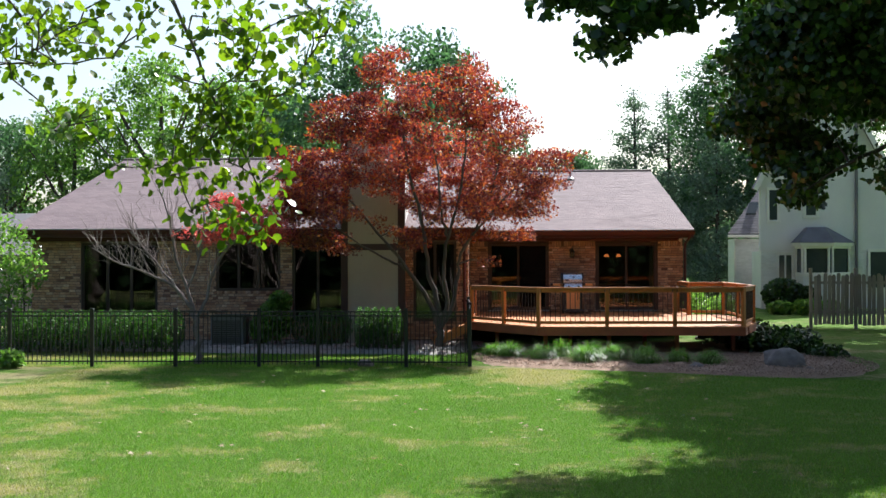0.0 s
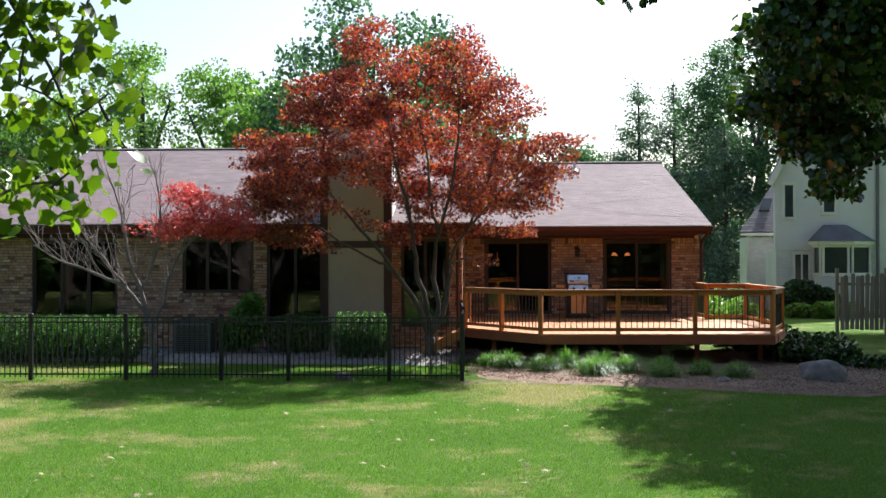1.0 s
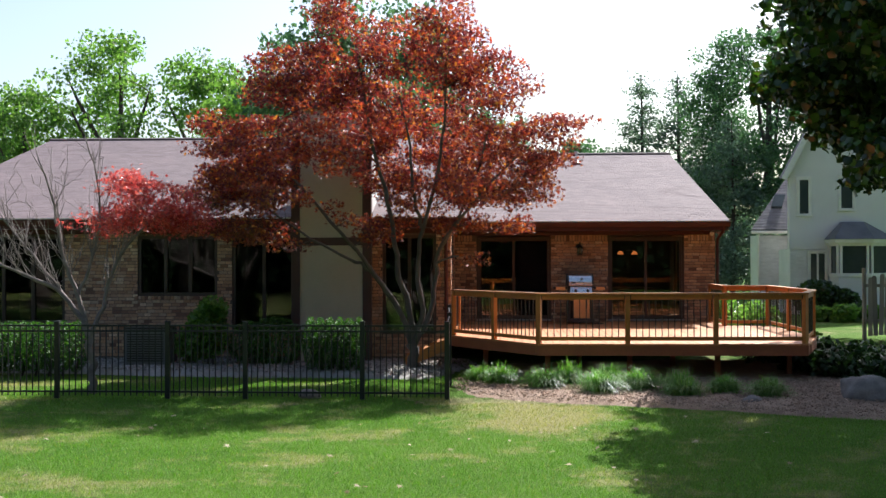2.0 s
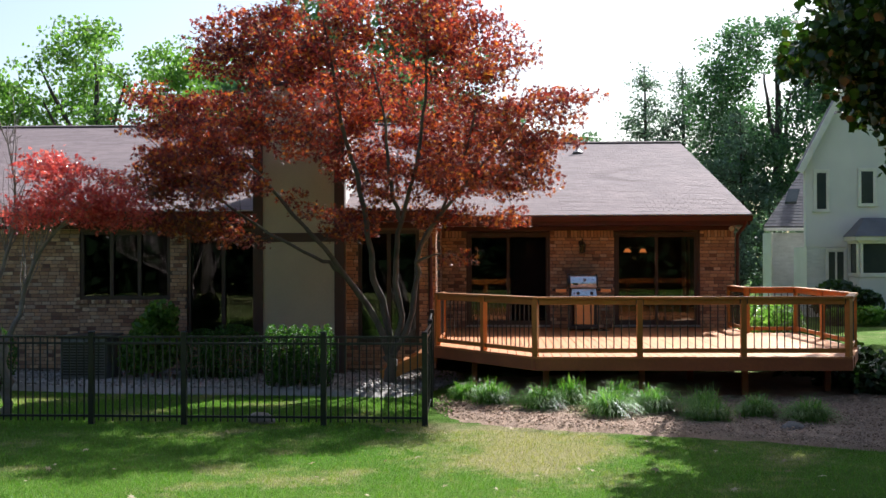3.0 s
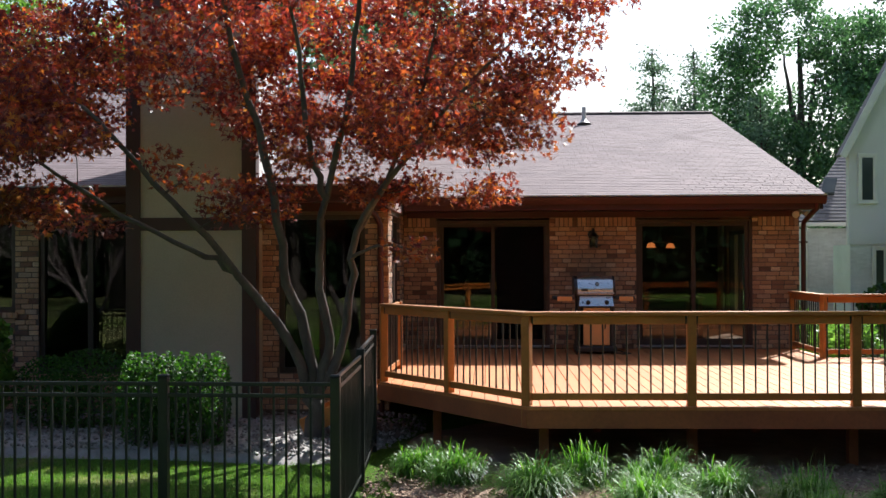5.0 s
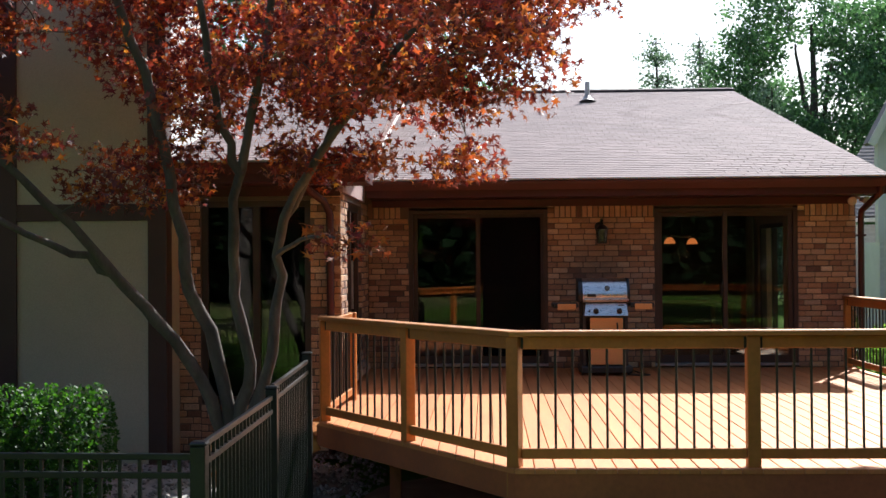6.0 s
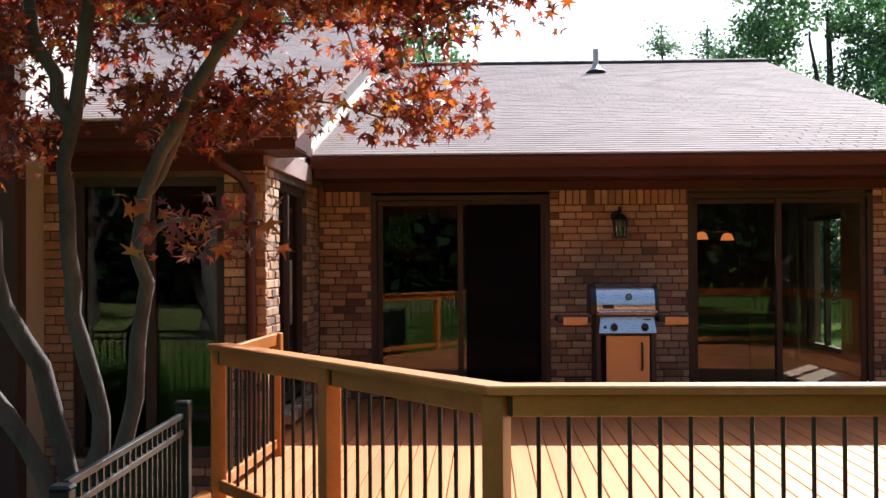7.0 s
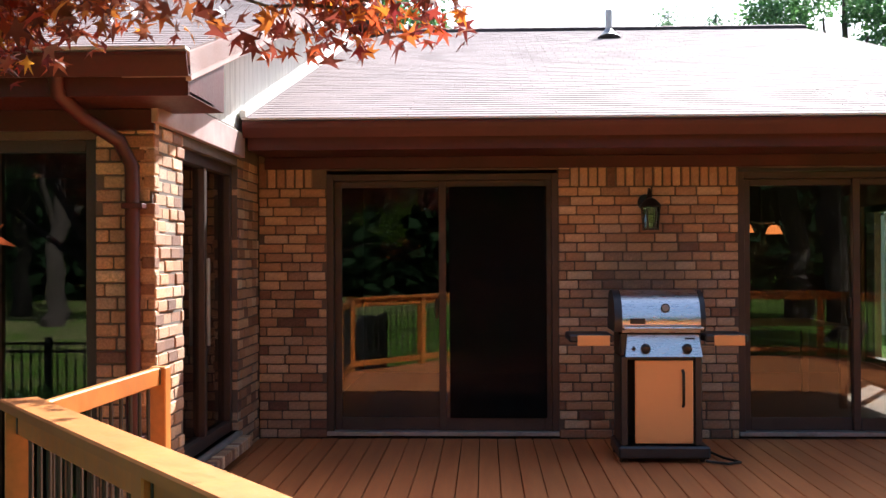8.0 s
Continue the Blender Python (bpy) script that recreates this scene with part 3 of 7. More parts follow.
# ---- roofs ----
def slope_slab(x0, x1, ya, za, yb, zb, thick=0.14):
    g = Geo()
    g.add([(x0, ya, za - thick), (x1, ya, za - thick), (x1, yb, zb - thick), (x0, yb, zb - thick), (x0, ya, za - 0.02), (x1, ya, za - 0.02), (x1, yb, zb - 0.02), (x0, yb, zb - 0.02)],
          [(0, 3, 2, 1), (4, 5, 6, 7), (0, 1, 5, 4), (1, 2, 6, 5), (2, 3, 7, 6), (3, 0, 4, 7)])
    return g


def shingle_tabs(x0, x1, ya, za, yb, zb, rng, exposure=0.14, tab=0.31):
    """Each tab: lower-left x, right x, centre of its lower edge, along the slope."""
    run, rise = yb - ya, zb - za
    length = math.hypot(run, rise)
    out = []
    for r in range(int(length / exposure)):
        at = x0 - (r % 3) * tab / 3
        while at < x1:
            a, b = max(at, x0), min(at + tab - 0.005, x1)
            if b - a > 0.03:
                out.append((a, b, r * exposure + rng.uniform(-0.0012, 0.0012), rng.uniform(0, 0.0012)))
            at += tab
    u = (run / length, rise / length)
    return out, u


def shingle_box(a, b, s, lift, ya, za, u, exposure=0.14):
    """Wedge-shaped tab: butt edge 8 mm thick, running under the next course."""
    n = (-u[1], u[0])
    def at(d, h):
        return (ya + u[0] * d + n[0] * h, za + u[1] * d + n[1] * h)
    p0, p1, p2, p3 = at(s, -0.012), at(s, 0.003 + lift), at(s + exposure + 0.02, 0.0), at(s + exposure + 0.02, -0.012)
    vs = [(x, *p) for x in (a, b) for p in (p0, p1, p2, p3)]
    return vs, [(0, 4, 5, 1), (1, 5, 6, 2), (0, 1, 2, 3), (4, 7, 6, 5), (3, 2, 6, 7)]


def roof(name, x0, x1, ya, za, yb, zb, label, near, rng):
    ob = structure("roof_" + name, slope_slab(x0, x1, ya, za, yb, zb), M_SHINGLE_FAR, label, "roof")
    tabs, u = shingle_tabs(x0, x1, ya, za, yb, zb, rng)
    g, single = Geo(), []
    for t in tabs:
        if near and near(t):
            single.append(t)
        else:
            g.add(*shingle_box(*t, ya, za, u))
    tagged(part("shingle_courses", g, M_SHINGLE_FAR, ob), kind="stuff")
    return ob, single, u


def near_deck(t):
    return t[2] < 1.62 and 0.4 < t[0] < 6.3


roof_right, single_tabs, slope_right = roof("right", -0.57, 6.25, EAVE_Y, EAVE_Z, RIDGE_Y, RIDGE_Z, "low-pitched roof of weathered mauve-brown asphalt shingles", near_deck, rng)
roof_left, _, slope_left = roof("left", -13.75, -0.25, LEAVE_Y, LEAVE_Z, LRIDGE_Y, LRIDGE_Z, "long low-pitched roof of mauve-brown asphalt shingles", None, rng)
structure("roof_right_rear", slope_slab(-0.57, 6.25, 54.5, EAVE_Z, RIDGE_Y, RIDGE_Z), M_SHINGLE_FAR, "rear slope of the shingled roof", "roof")
structure("roof_left_rear", slope_slab(-13.75, -0.25, 53.6, LEAVE_Z, LRIDGE_Y, LRIDGE_Z), M_SHINGLE_FAR, "rear slope of the shingled roof", "roof")
for nm, x0, x1, y, z in (("right", -0.57, 6.27, RIDGE_Y, RIDGE_Z), ("left", -13.77, -0.23, LRIDGE_Y, LRIDGE_Z)):
    g = Geo()
    x = x0
    while x < x1 - 0.05:
        e = min(x + 0.3, x1)
        zz = z + 0.058 + random.uniform(-0.003, 0.003)
        g.add([(x, y - 0.15, z - 0.045), (x, y - 0.15, z + 0.015), (x, y, zz), (x, y + 0.15, z + 0.015), (x, y + 0.15, z - 0.045), (e, y - 0.15, z - 0.045), (e, y - 0.15, z + 0.011), (e, y, zz - 0.006), (e, y + 0.15, z + 0.011), (e, y + 0.15, z - 0.045)], [(0, 5, 6, 1), (1, 6, 7, 2), (2, 7, 8, 3), (3, 8, 9, 4), (0, 1, 2, 3, 4), (9, 8, 7, 6, 5), (0, 4, 9, 5)])
        x = e - 0.01
    structure("ridge_cap_" + nm, g, M_RIDGE, "dark ridge cap of folded shingles", "ridge cap")


def gutter(name, x0, x1, y, z, ends=True):
    """K-style gutter: an open trough with a curved front, hung under the eave."""
    prof = [(0.0, 0.0), (0.0, -0.11), (-0.07, -0.12), (-0.085, -0.09), (-0.105, -0.05), (-0.115, -0.02), (-0.115, 0.0), (-0.108, 0.0), (-0.105, -0.02), (-0.08, -0.085), (-0.065, -0.108), (-0.006, -0.10), (-0.006, 0.0)]
    g = Geo()
    n = len(prof)
    for x in (x0, x1):
        g.v += [(x, y + 0.06 + a, z - 0.03 + b) for a, b in prof]
    g.f = [(i, (i + 1) % n, n + (i + 1) % n, n + i) for i in range(n)] + [tuple(range(n)), tuple(range(2 * n - 1, n - 1, -1))]
    ob = structure(name, g, M_TRIM, "dark red painted metal gutter under the eave", "gutter")
    part("drip_edge", Geo().box(x0, x1, y - 0.075, y + 0.02, z - 0.022, z - 0.006), M_DRIP, ob, "pale metal drip edge")
    return ob


gutter("gutter_right", -0.57, 6.25, EAVE_Y - 0.03, EAVE_Z)
gutter("gutter_left", -13.75, CHIM[0], LEAVE_Y - 0.03, LEAVE_Z)
gutter("gutter_middle", CHIM[1], -0.25, LEAVE_Y - 0.03, LEAVE_Z)
# eaves: fascia, soffit and frieze
for nm, x0, x1, ye, ze, yw in (("right", -0.55, 6.22, EAVE_Y, EAVE_Z, WALL_Y), ("left", -13.7, CHIM[0], LEAVE_Y, LEAVE_Z, LEFT_Y), ("middle", CHIM[1], -0.27, LEAVE_Y, LEAVE_Z, LEFT_Y)):
    structure("fascia_" + nm, Geo().box(x0, x1, ye + 0.035, ye + 0.06, ze - 0.24, ze - 0.035, 0.003), M_TRIM, "dark red painted fascia board", "fascia")
    structure("soffit_" + nm, Geo().box(x0, x1, ye + 0.06, yw - 0.002, ze - 0.235, ze - 0.215), M_TRIM, "dark red painted soffit", "soffit")
    structure("frieze_" + nm, Geo().box(max(x0, RETURN_X) if nm == "right" else x0, min(x1, 6.02) if nm == "right" else min(x1, RETURN_X), yw - 0.03, yw + 0.012, BRICK_TOP - 0.06, ze - 0.236, 0.004), M_TRIM, "dark red painted frieze board above the brick", "frieze")
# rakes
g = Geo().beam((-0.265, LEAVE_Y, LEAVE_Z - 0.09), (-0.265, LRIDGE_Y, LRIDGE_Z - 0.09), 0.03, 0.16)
structure("rake_board_left", g, M_RAKE, "pale rake board along the upper roof edge, coloured as if sunlit", "rake board")
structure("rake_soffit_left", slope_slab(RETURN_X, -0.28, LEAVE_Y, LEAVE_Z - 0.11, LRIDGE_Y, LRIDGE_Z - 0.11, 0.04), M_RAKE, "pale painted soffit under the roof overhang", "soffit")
structure("rake_board_right", Geo().beam((6.235, EAVE_Y, EAVE_Z - 0.09), (6.235, RIDGE_Y, RIDGE_Z - 0.09), 0.03, 0.16), M_TRIM, "dark red rake board at the gable end", "rake board")
structure("rake_board_west", Geo().beam((-13.735, LEAVE_Y, LEAVE_Z - 0.09), (-13.735, LRIDGE_Y, LRIDGE_Z - 0.09), 0.03, 0.16), M_TRIM, "dark red rake board at the gable end", "rake board")
structure("return_frieze", Geo().box(RETURN_X - 0.01, RETURN_X + 0.03, LEFT_Y - 0.05, 35.5, BRICK_TOP - 0.02, 3.17, 0.004), M_RAKE, "pale trim board above the side door, coloured as if sunlit", "frieze")
# boxed eave return at the corner
g = Geo()
g.add([(RETURN_X, LEAVE_Y + 0.06, 3.07), (-0.27, LEAVE_Y + 0.06, 3.07), (-0.27, LEFT_Y + 0.25, 3.07), (RETURN_X, LEFT_Y + 0.25, 3.07), (RETURN_X, LEAVE_Y + 0.06, 3.17), (-0.27, LEAVE_Y + 0.06, 3.17), (-0.27, LEFT_Y + 0.25, 3.425), (RETURN_X, LEFT_Y + 0.25, 3.425)],
      [(0, 3, 2, 1), (4, 5, 6, 7), (0, 1, 5, 4), (1, 2, 6, 5), (2, 3, 7, 6), (3, 0, 4, 7)])
structure("eave_return", g, M_TRIM, "dark red boxed eave return at the roof corner", "eave")
# step flashing along the siding
structure("flashing", Geo().beam((RETURN_X + 0.02, EAVE_Y + 0.01, EAVE_Z + 0.035), (RETURN_X + 0.02, LRIDGE_Y, EAVE_Z + 0.035 + (LRIDGE_Y - EAVE_Y) * 0.263), 0.05, 0.06, 0.006), M_DRIP, "pale metal flashing where roof meets siding", "flashing")

# ---- chimney ----
chim = thing("chimney", "boxed chimney with beige stucco panels and dark brown corner boards", "chimney")
CY = 32.5
part("shaft", Geo().box(CHIM[0] + 0.05, CHIM[1] - 0.05, CY + 0.03, 34.4, 0.0, 5.75), M_STUCCO, chim)
for x in (CHIM[0], CHIM[1] - 0.2):
    part("corner_board", Geo().box(x, x + 0.2, CY, CY + 0.05, 0.0, 5.75, 0.004), M_DARKTRIM, chim, "dark brown corner board")
for x, d in ((CHIM[0], 1), (CHIM[1] - 0.05, 1)):
    part("side_board", Geo().box(x, x + 0.05, CY + 0.05, CY + 0.22, 0.0, 5.75, 0.004), M_DARKTRIM, chim, "dark brown corner board")
# The sun on this side face is put into its white colour.
part("east_face", Geo().box(CHIM[1] - 0.05, CHIM[1] - 0.03, CY + 0.22, 34.4, 3.0, 5.75), M_SIDING, chim, "side panel coloured white for the sun on it")
part("band", Geo().box(CHIM[0] + 0.2, CHIM[1] - 0.2, CY + 0.005, CY + 0.045, 2.66, 2.84, 0.004), M_DARKTRIM, chim, "dark brown horizontal band")
part("cap", Geo().box(CHIM[0] - 0.08, CHIM[1] + 0.08, CY - 0.08, 34.48, 5.75, 6.0, 0.01), M_DARKTRIM, chim, "dark brown cap")
part("flue", Geo().tube([(-3.3, 33.4, 5.98), (-3.3, 33.4, 6.3)], 0.13, 14), M_BLACKMETAL, chim, "dark metal flue", 40)


# ---- doors and windows ----
def sliding_door(name, x0, x1, z0, z1, y, label, screen_left=False):
    door = thing(name, label, "sliding door", kind="structure")
    fw = 0.055
    g = Geo().box(x0, x0 + fw, y - 0.01, y + 0.13, z0, z1, 0.004).box(x1 - fw, x1, y - 0.01, y + 0.13, z0, z1, 0.004).box(x0 + fw, x1 - fw, y - 0.01, y + 0.13, z1 - fw, z1, 0.004)
    part("door_frame", g, M_FRAME, door)
    part("threshold", Geo().box(x0, x1, y - 0.05, y + 0.13, z0, z0 + 0.035, 0.004), M_SILL, door, "grey aluminium threshold")
    mid = (x0 + x1) / 2
    for k, (a, b, yy) in enumerate(((x0 + fw, mid + 0.03, y + 0.07), (mid - 0.03, x1 - fw, y + 0.03))):
        sw = 0.06
        f = Geo().box(a, a + sw, yy, yy + 0.035, z0 + 0.035, z1 - fw, 0.004).box(b - sw, b, yy, yy + 0.035, z0 + 0.035, z1 - fw, 0.004)
        f.box(a + sw, b - sw, yy, yy + 0.035, z0 + 0.035, z0 + 0.14, 0.004).box(a + sw, b - sw, yy, yy + 0.035, z1 - fw - 0.055, z1 - fw, 0.004)
        leaf = part("panel", f, M_FRAME, door)
        pane = part("pane", Geo().box(a + sw, b - sw, yy + 0.014, yy + 0.02, z0 + 0.14, z1 - fw - 0.055), M_GLASS, leaf, "dark reflecting glass pane")
        pane.visible_shadow = False
    hx = mid - 0.06
    part("handle", Geo().box(hx, hx + 0.025, y + 0.035, y + 0.06, z0 + 0.95, z0 + 1.12, 0.006), M_BLACKMETAL, door, "small dark pull handle")
    return door


sliding_door("door_1", D1[0], D1[1], DECK_Z + 0.02, DOOR_TOP, WALL_Y + 0.03, "closed bronze-framed sliding glass door reflecting the deck")
sliding_door("door_2", D2[0], D2[1], DECK_Z + 0.02, DOOR_TOP, WALL_Y + 0.03, "closed bronze-framed sliding glass door with a lit lamp behind")
scr = thing("screen_door", "dark insect screen door over half the sliding door", "screen door")
part("mesh_panel", Geo().box(0.965, 1.76, WALL_Y + 0.036, WALL_Y + 0.039, 0.90, 2.80), M_SCREEN, scr)


def side_door():
    d = thing("door_3", "narrow bronze-framed glass side door facing the deck", "glass door", kind="structure")
    x, (y0, y1), z0, z1 = RETURN_X - 0.1, RET_DOOR, 0.92, 2.92
    g = Geo().box(x - 0.06, x + 0.05, y0, y0 + 0.07, z0, z1, 0.004).box(x - 0.06, x + 0.05, y1 - 0.07, y1, z0, z1, 0.004).box(x - 0.06, x + 0.05, y0 + 0.07, y1 - 0.07, z1 - 0.08, z1, 0.004).box(x - 0.06, x + 0.05, y0 + 0.07, y1 - 0.07, z0, z0 + 0.08, 0.004)
    ym = y0 + 0.78
    g.box(x - 0.05, x + 0.045, ym - 0.035, ym + 0.035, z0 + 0.08, z1 - 0.08, 0.004)
    part("door_frame", g, M_FRAME, d)
    for a, b in ((y0 + 0.07, ym - 0.035), (ym + 0.035, y1 - 0.07)):
        p = part("pane", Geo().box(x - 0.003, x + 0.003, a, b, z0 + 0.08, z1 - 0.08), M_GLASS, d, "dark glass pane")
        p.visible_shadow = False
    part("pull", Geo().box(x + 0.05, x + 0.075, ym - 0.02, ym + 0.01, z0 + 0.7, z0 + 1.3, 0.006), M_SILL, d, "bright metal pull bar")
    part("sill_plate", Geo().box(x - 0.06, x + 0.13, y0, y1, z0 - 0.03, z0, 0.004), M_SILL, d, "grey metal sill")


side_door()


def window(name, x0, x1, z0, z1, y, label, mullions=1):
    w = thing(name, label, "window", kind="structure")
    g = Geo().box(x0, x0 + 0.07, y, y + 0.12, z0, z1, 0.004).box(x1 - 0.07, x1, y, y + 0.12, z0, z1, 0.004).box(x0 + 0.07, x1 - 0.07, y, y + 0.12, z1 - 0.07, z1, 0.004).box(x0 + 0.07, x1 - 0.07, y, y + 0.12, z0, z0 + 0.08, 0.004)
    cuts = [x0 + 0.07 + (x1 - x0 - 0.14) * i / (mullions + 1) for i in range(mullions + 2)]
    for c in cuts[1:-1]:
        g.box(c - 0.04, c + 0.04, y + 0.005, y + 0.115, z0 + 0.08, z1 - 0.07, 0.004)
    part("window_frame", g, M_FRAME, w)
    for a, b in zip(cuts[:-1], cuts[1:]):
        p = part("pane", Geo().box(a + (0.04 if a > x0 + 0.1 else 0), b - (0.04 if b < x1 - 0.1 else 0), y + 0.05, y + 0.056, z0 + 0.08, z1 - 0.07), M_GLASS, w, "dark reflecting glass pane")
        p.visible_shadow = False
    return w


window("window_1", *WIN1, 0.85, 2.9, LEFT_Y + 0.05, "wide dark bronze-framed picture window above the hedge", 2)
window("window_2", *WIN2, 1.50, 2.9, LEFT_Y + 0.05, "dark bronze-framed window over a brick sill", 2)
window("window_3", *WIN3, 0.62, 2.9, LEFT_Y + 0.05, "tall dark window beside the chimney reflecting the garden", 1)
window("window_4", *WIN4, 0.62, 2.9, LEFT_Y + 0.05, "tall dark window behind the maple trunk", 1)
w = thing("window_5", "side window of the dining room showing green garden", "window", kind="structure")
g = Geo()
for a, b, c, d in ((SIDE_WIN[0], SIDE_WIN[0] + 0.07, SIDE_WIN[2], SIDE_WIN[3]), (SIDE_WIN[1] - 0.07, SIDE_WIN[1], SIDE_WIN[2], SIDE_WIN[3]), (SIDE_WIN[0] + 0.07, SIDE_WIN[1] - 0.07, SIDE_WIN[2], SIDE_WIN[2] + 0.07), (SIDE_WIN[0] + 0.07, SIDE_WIN[1] - 0.07, SIDE_WIN[3] - 0.07, SIDE_WIN[3])):
    g.box(5.8, 5.9, a, b, c, d, 0.004)
g.box(5.81, 5.89, 39.88, 39.95, SIDE_WIN[2] + 0.07, SIDE_WIN[3] - 0.07, 0.004)
part("window_frame", g, M_FRAME, w)

# ---- deck ----
def deck_low(x):
    """Front edge of the deck at x: straight, with a slanted corner on each side."""
    if x < 1.2:
        return 28.48 + (1.2 - x) * (30.94 - 28.48) / (1.2 + 0.56)
    if x > 6.26:
        return 28.48 + (x - 6.26) * (30.5 - 28.48) / (6.98 - 6.26)
    return 28.48


deck = thing("deck", "raised wooden deck stained reddish brown behind the house", "deck", kind="structure")
OUTLINE = [(-0.56, 30.94), (1.2, 28.48), (6.26, 28.48), (6.98, 30.5), (6.98, 34.38), (6.02, 34.38)]
for (xa, ya), (xb, yb) in zip(OUTLINE[:-1], OUTLINE[1:]):
    d = Vector((xb - xa, yb - ya, 0)).normalized()
    nrm = Vector((-d.y, d.x, 0)) * 0.03
    part("rim_board", Geo().beam((xa + nrm.x, ya + nrm.y, 0.612), (xb + nrm.x, yb + nrm.y, 0.612), 0.04, 0.19, 0.005), M_RIM, deck, "dark stained rim board")
part("rim_board", Geo().beam((-0.535, 30.94, 0.612), (-0.535, 33.2, 0.612), 0.04, 0.19, 0.005), M_RIM, deck, "dark stained rim board")
for x in [0.1 + 0.42 * i for i in range(16)]:
    part("joist", Geo().box(x, x + 0.04, deck_low(x) + 0.1, 34.2 if x > 5.9 else 36.1, 0.52, 0.70), M_RIM, deck, "dark joist")
for x, y in ((1.4, 28.95), (3.0, 29.2), (4.7, 29.2), (6.2, 29.7), (0.2, 30.6), (6.6, 33.5), (2.2, 31.5), (4.2, 31.5)):
    part("support_post", Geo().box(x - 0.05, x + 0.05, y - 0.05, y + 0.05, -0.1, 0.52, 0.005), M_RIM, deck, "dark support post")

rail = thing("deck_railing", "stained wooden deck railing with thin black metal balusters", "railing", kind="structure")
LOOP = [(-0.42, 32.62), (-0.48, 30.98), (0.37, 29.78), (1.21, 28.58), (2.89, 28.58), (4.55, 28.58), (6.22, 28.58), (6.9, 30.5), (6.9, 32.4), (6.9, 34.3), (5.87, 34.3), (5.87, 36.08)]
post_mesh = Geo().box(-0.046, 0.046, -0.046, 0.046, 0.53, 1.666, 0.006).mesh("post", M_RAIL)
bal_mesh = Geo().tube([(0, 0, 0.845), (0, 0, 1.598)], 0.0095, 8).mesh("baluster", M_BLACKMETAL, 40)
for i, (x, y) in enumerate(LOOP):
    a, b = LOOP[max(i - 1, 0)], LOOP[min(i + 1, len(LOOP) - 1)]
    ob = new("post", post_mesh)
    ob.parent = rail
    ob.matrix_basis = pose(x, y, 0, 0, 0, math.degrees(math.atan2(b[1] - a[1], b[0] - a[0])))
for seg, ((xa, ya), (xb, yb)) in enumerate(zip(LOOP[:-1], LOOP[1:])):
    d = Vector((xb - xa, yb - ya, 0))
    L = d.length
    u = d / L
    p0, p1 = Vector((xa, ya, 0)) + u * 0.048, Vector((xb, yb, 0)) - u * 0.048
    z = Vector((0, 0, 1))
    part("top_rail", Geo().beam(p0 + z * 1.62, p1 + z * 1.62, 0.04, 0.09, 0.006), M_RAIL, rail)
    part("bottom_rail", Geo().beam(p0 + z * 0.835, p1 + z * 0.835, 0.04, 0.075, 0.006), M_RAIL, rail)
    for e in (p0, p1):
        part("bracket", Geo().box(-0.008, 0.008, -0.024, 0.024, 1.578, 1.658, 0.002, Matrix.Translation(e + u * (0.009 if e is p0 else -0.009)) @ Matrix.Rotation(math.atan2(u.y, u.x), 4, "Z")), M_BLACKMETAL, rail, "black metal rail bracket")
    count = max(2, round((L - 0.1) / 0.124) - 1)
    for k in range(1, count + 1):
        p = p0 + (p1 - p0) * k / (count + 1)
        ob = new("baluster", bal_mesh)
        ob.parent = rail
        ob.location = (p.x, p.y, 0)

# flat cap boards, mitred at the corners
CAP = [(-0.48, 30.98), (1.21, 28.58), (6.22, 28.58), (6.9, 30.5), (6.9, 34.3), (5.87, 34.3), (5.87, 36.08)]


def cap_edge(i, side):
    """Corner i of the cap's outline, half a board's width to one side."""
    p = Vector(CAP[i])
    a = (p - Vector(CAP[i - 1])).normalized() if i else (Vector(CAP[1]) - p).normalized()
    b = (Vector(CAP[i + 1]) - p).normalized() if i < len(CAP) - 1 else a
    na, nb_ = Vector((-a.y, a.x)), Vector((-b.y, b.x))
    m = (na + nb_).normalized()
    return p + m * (side / max(0.3, m.dot(na)))


for i in range(len(CAP) - 1):
    g = Geo()
    for z, w in ((1.669, 0.072), (1.698, 0.072), (1.705, 0.065)):
        q = [cap_edge(i, -w), cap_edge(i + 1, -w), cap_edge(i + 1, w), cap_edge(i, w)]
        g.v += [(p.x, p.y, z) for p in q]
    g.f = [(3, 2, 1, 0), (8, 9, 10, 11)] + [(4 * k + a, 4 * k + (a + 1) % 4, 4 * k + 4 + (a + 1) % 4, 4 * k + 4 + a) for k in range(2) for a in range(4)]
    part("cap_board", g, M_RAIL, rail, "flat sunlit cap board")

steps = thing("deck_steps", "short reddish wooden steps down from the deck", "steps")
for y in (30.95, 31.95):
    part("stringer", Geo().beam((-0.56, y, 0.58), (-1.5, y, 0.16), 0.04, 0.22, 0.005), M_RAIL, steps)
for i in range(3):
    x = -0.70 - 0.3 * i
    part("tread", Geo().box(x - 0.14, x + 0.13, 30.92, 31.98, 0.56 - 0.16 * i, 0.60 - 0.16 * i, 0.005), M_RAIL, steps)

# ---- grill ----
GX, GY = 2.52, 35.1
grill = thing("gas_grill", "stainless steel gas grill with copper-toned cabinet on the deck", "grill")
g = Geo().box(GX - 0.29, GX - 0.24, GY, GY + 0.45, 0.86, 1.50, 0.006).box(GX + 0.24, GX + 0.29, GY, GY + 0.45, 0.86, 1.50, 0.006).box(GX - 0.24, GX + 0.24, GY + 0.42, GY + 0.45, 0.86, 1.50, 0.004).box(GX - 0.24, GX + 0.24, GY + 0.02, GY + 0.42, 1.475, 1.5)
part("cabinet", g, M_GRILLDARK, grill)
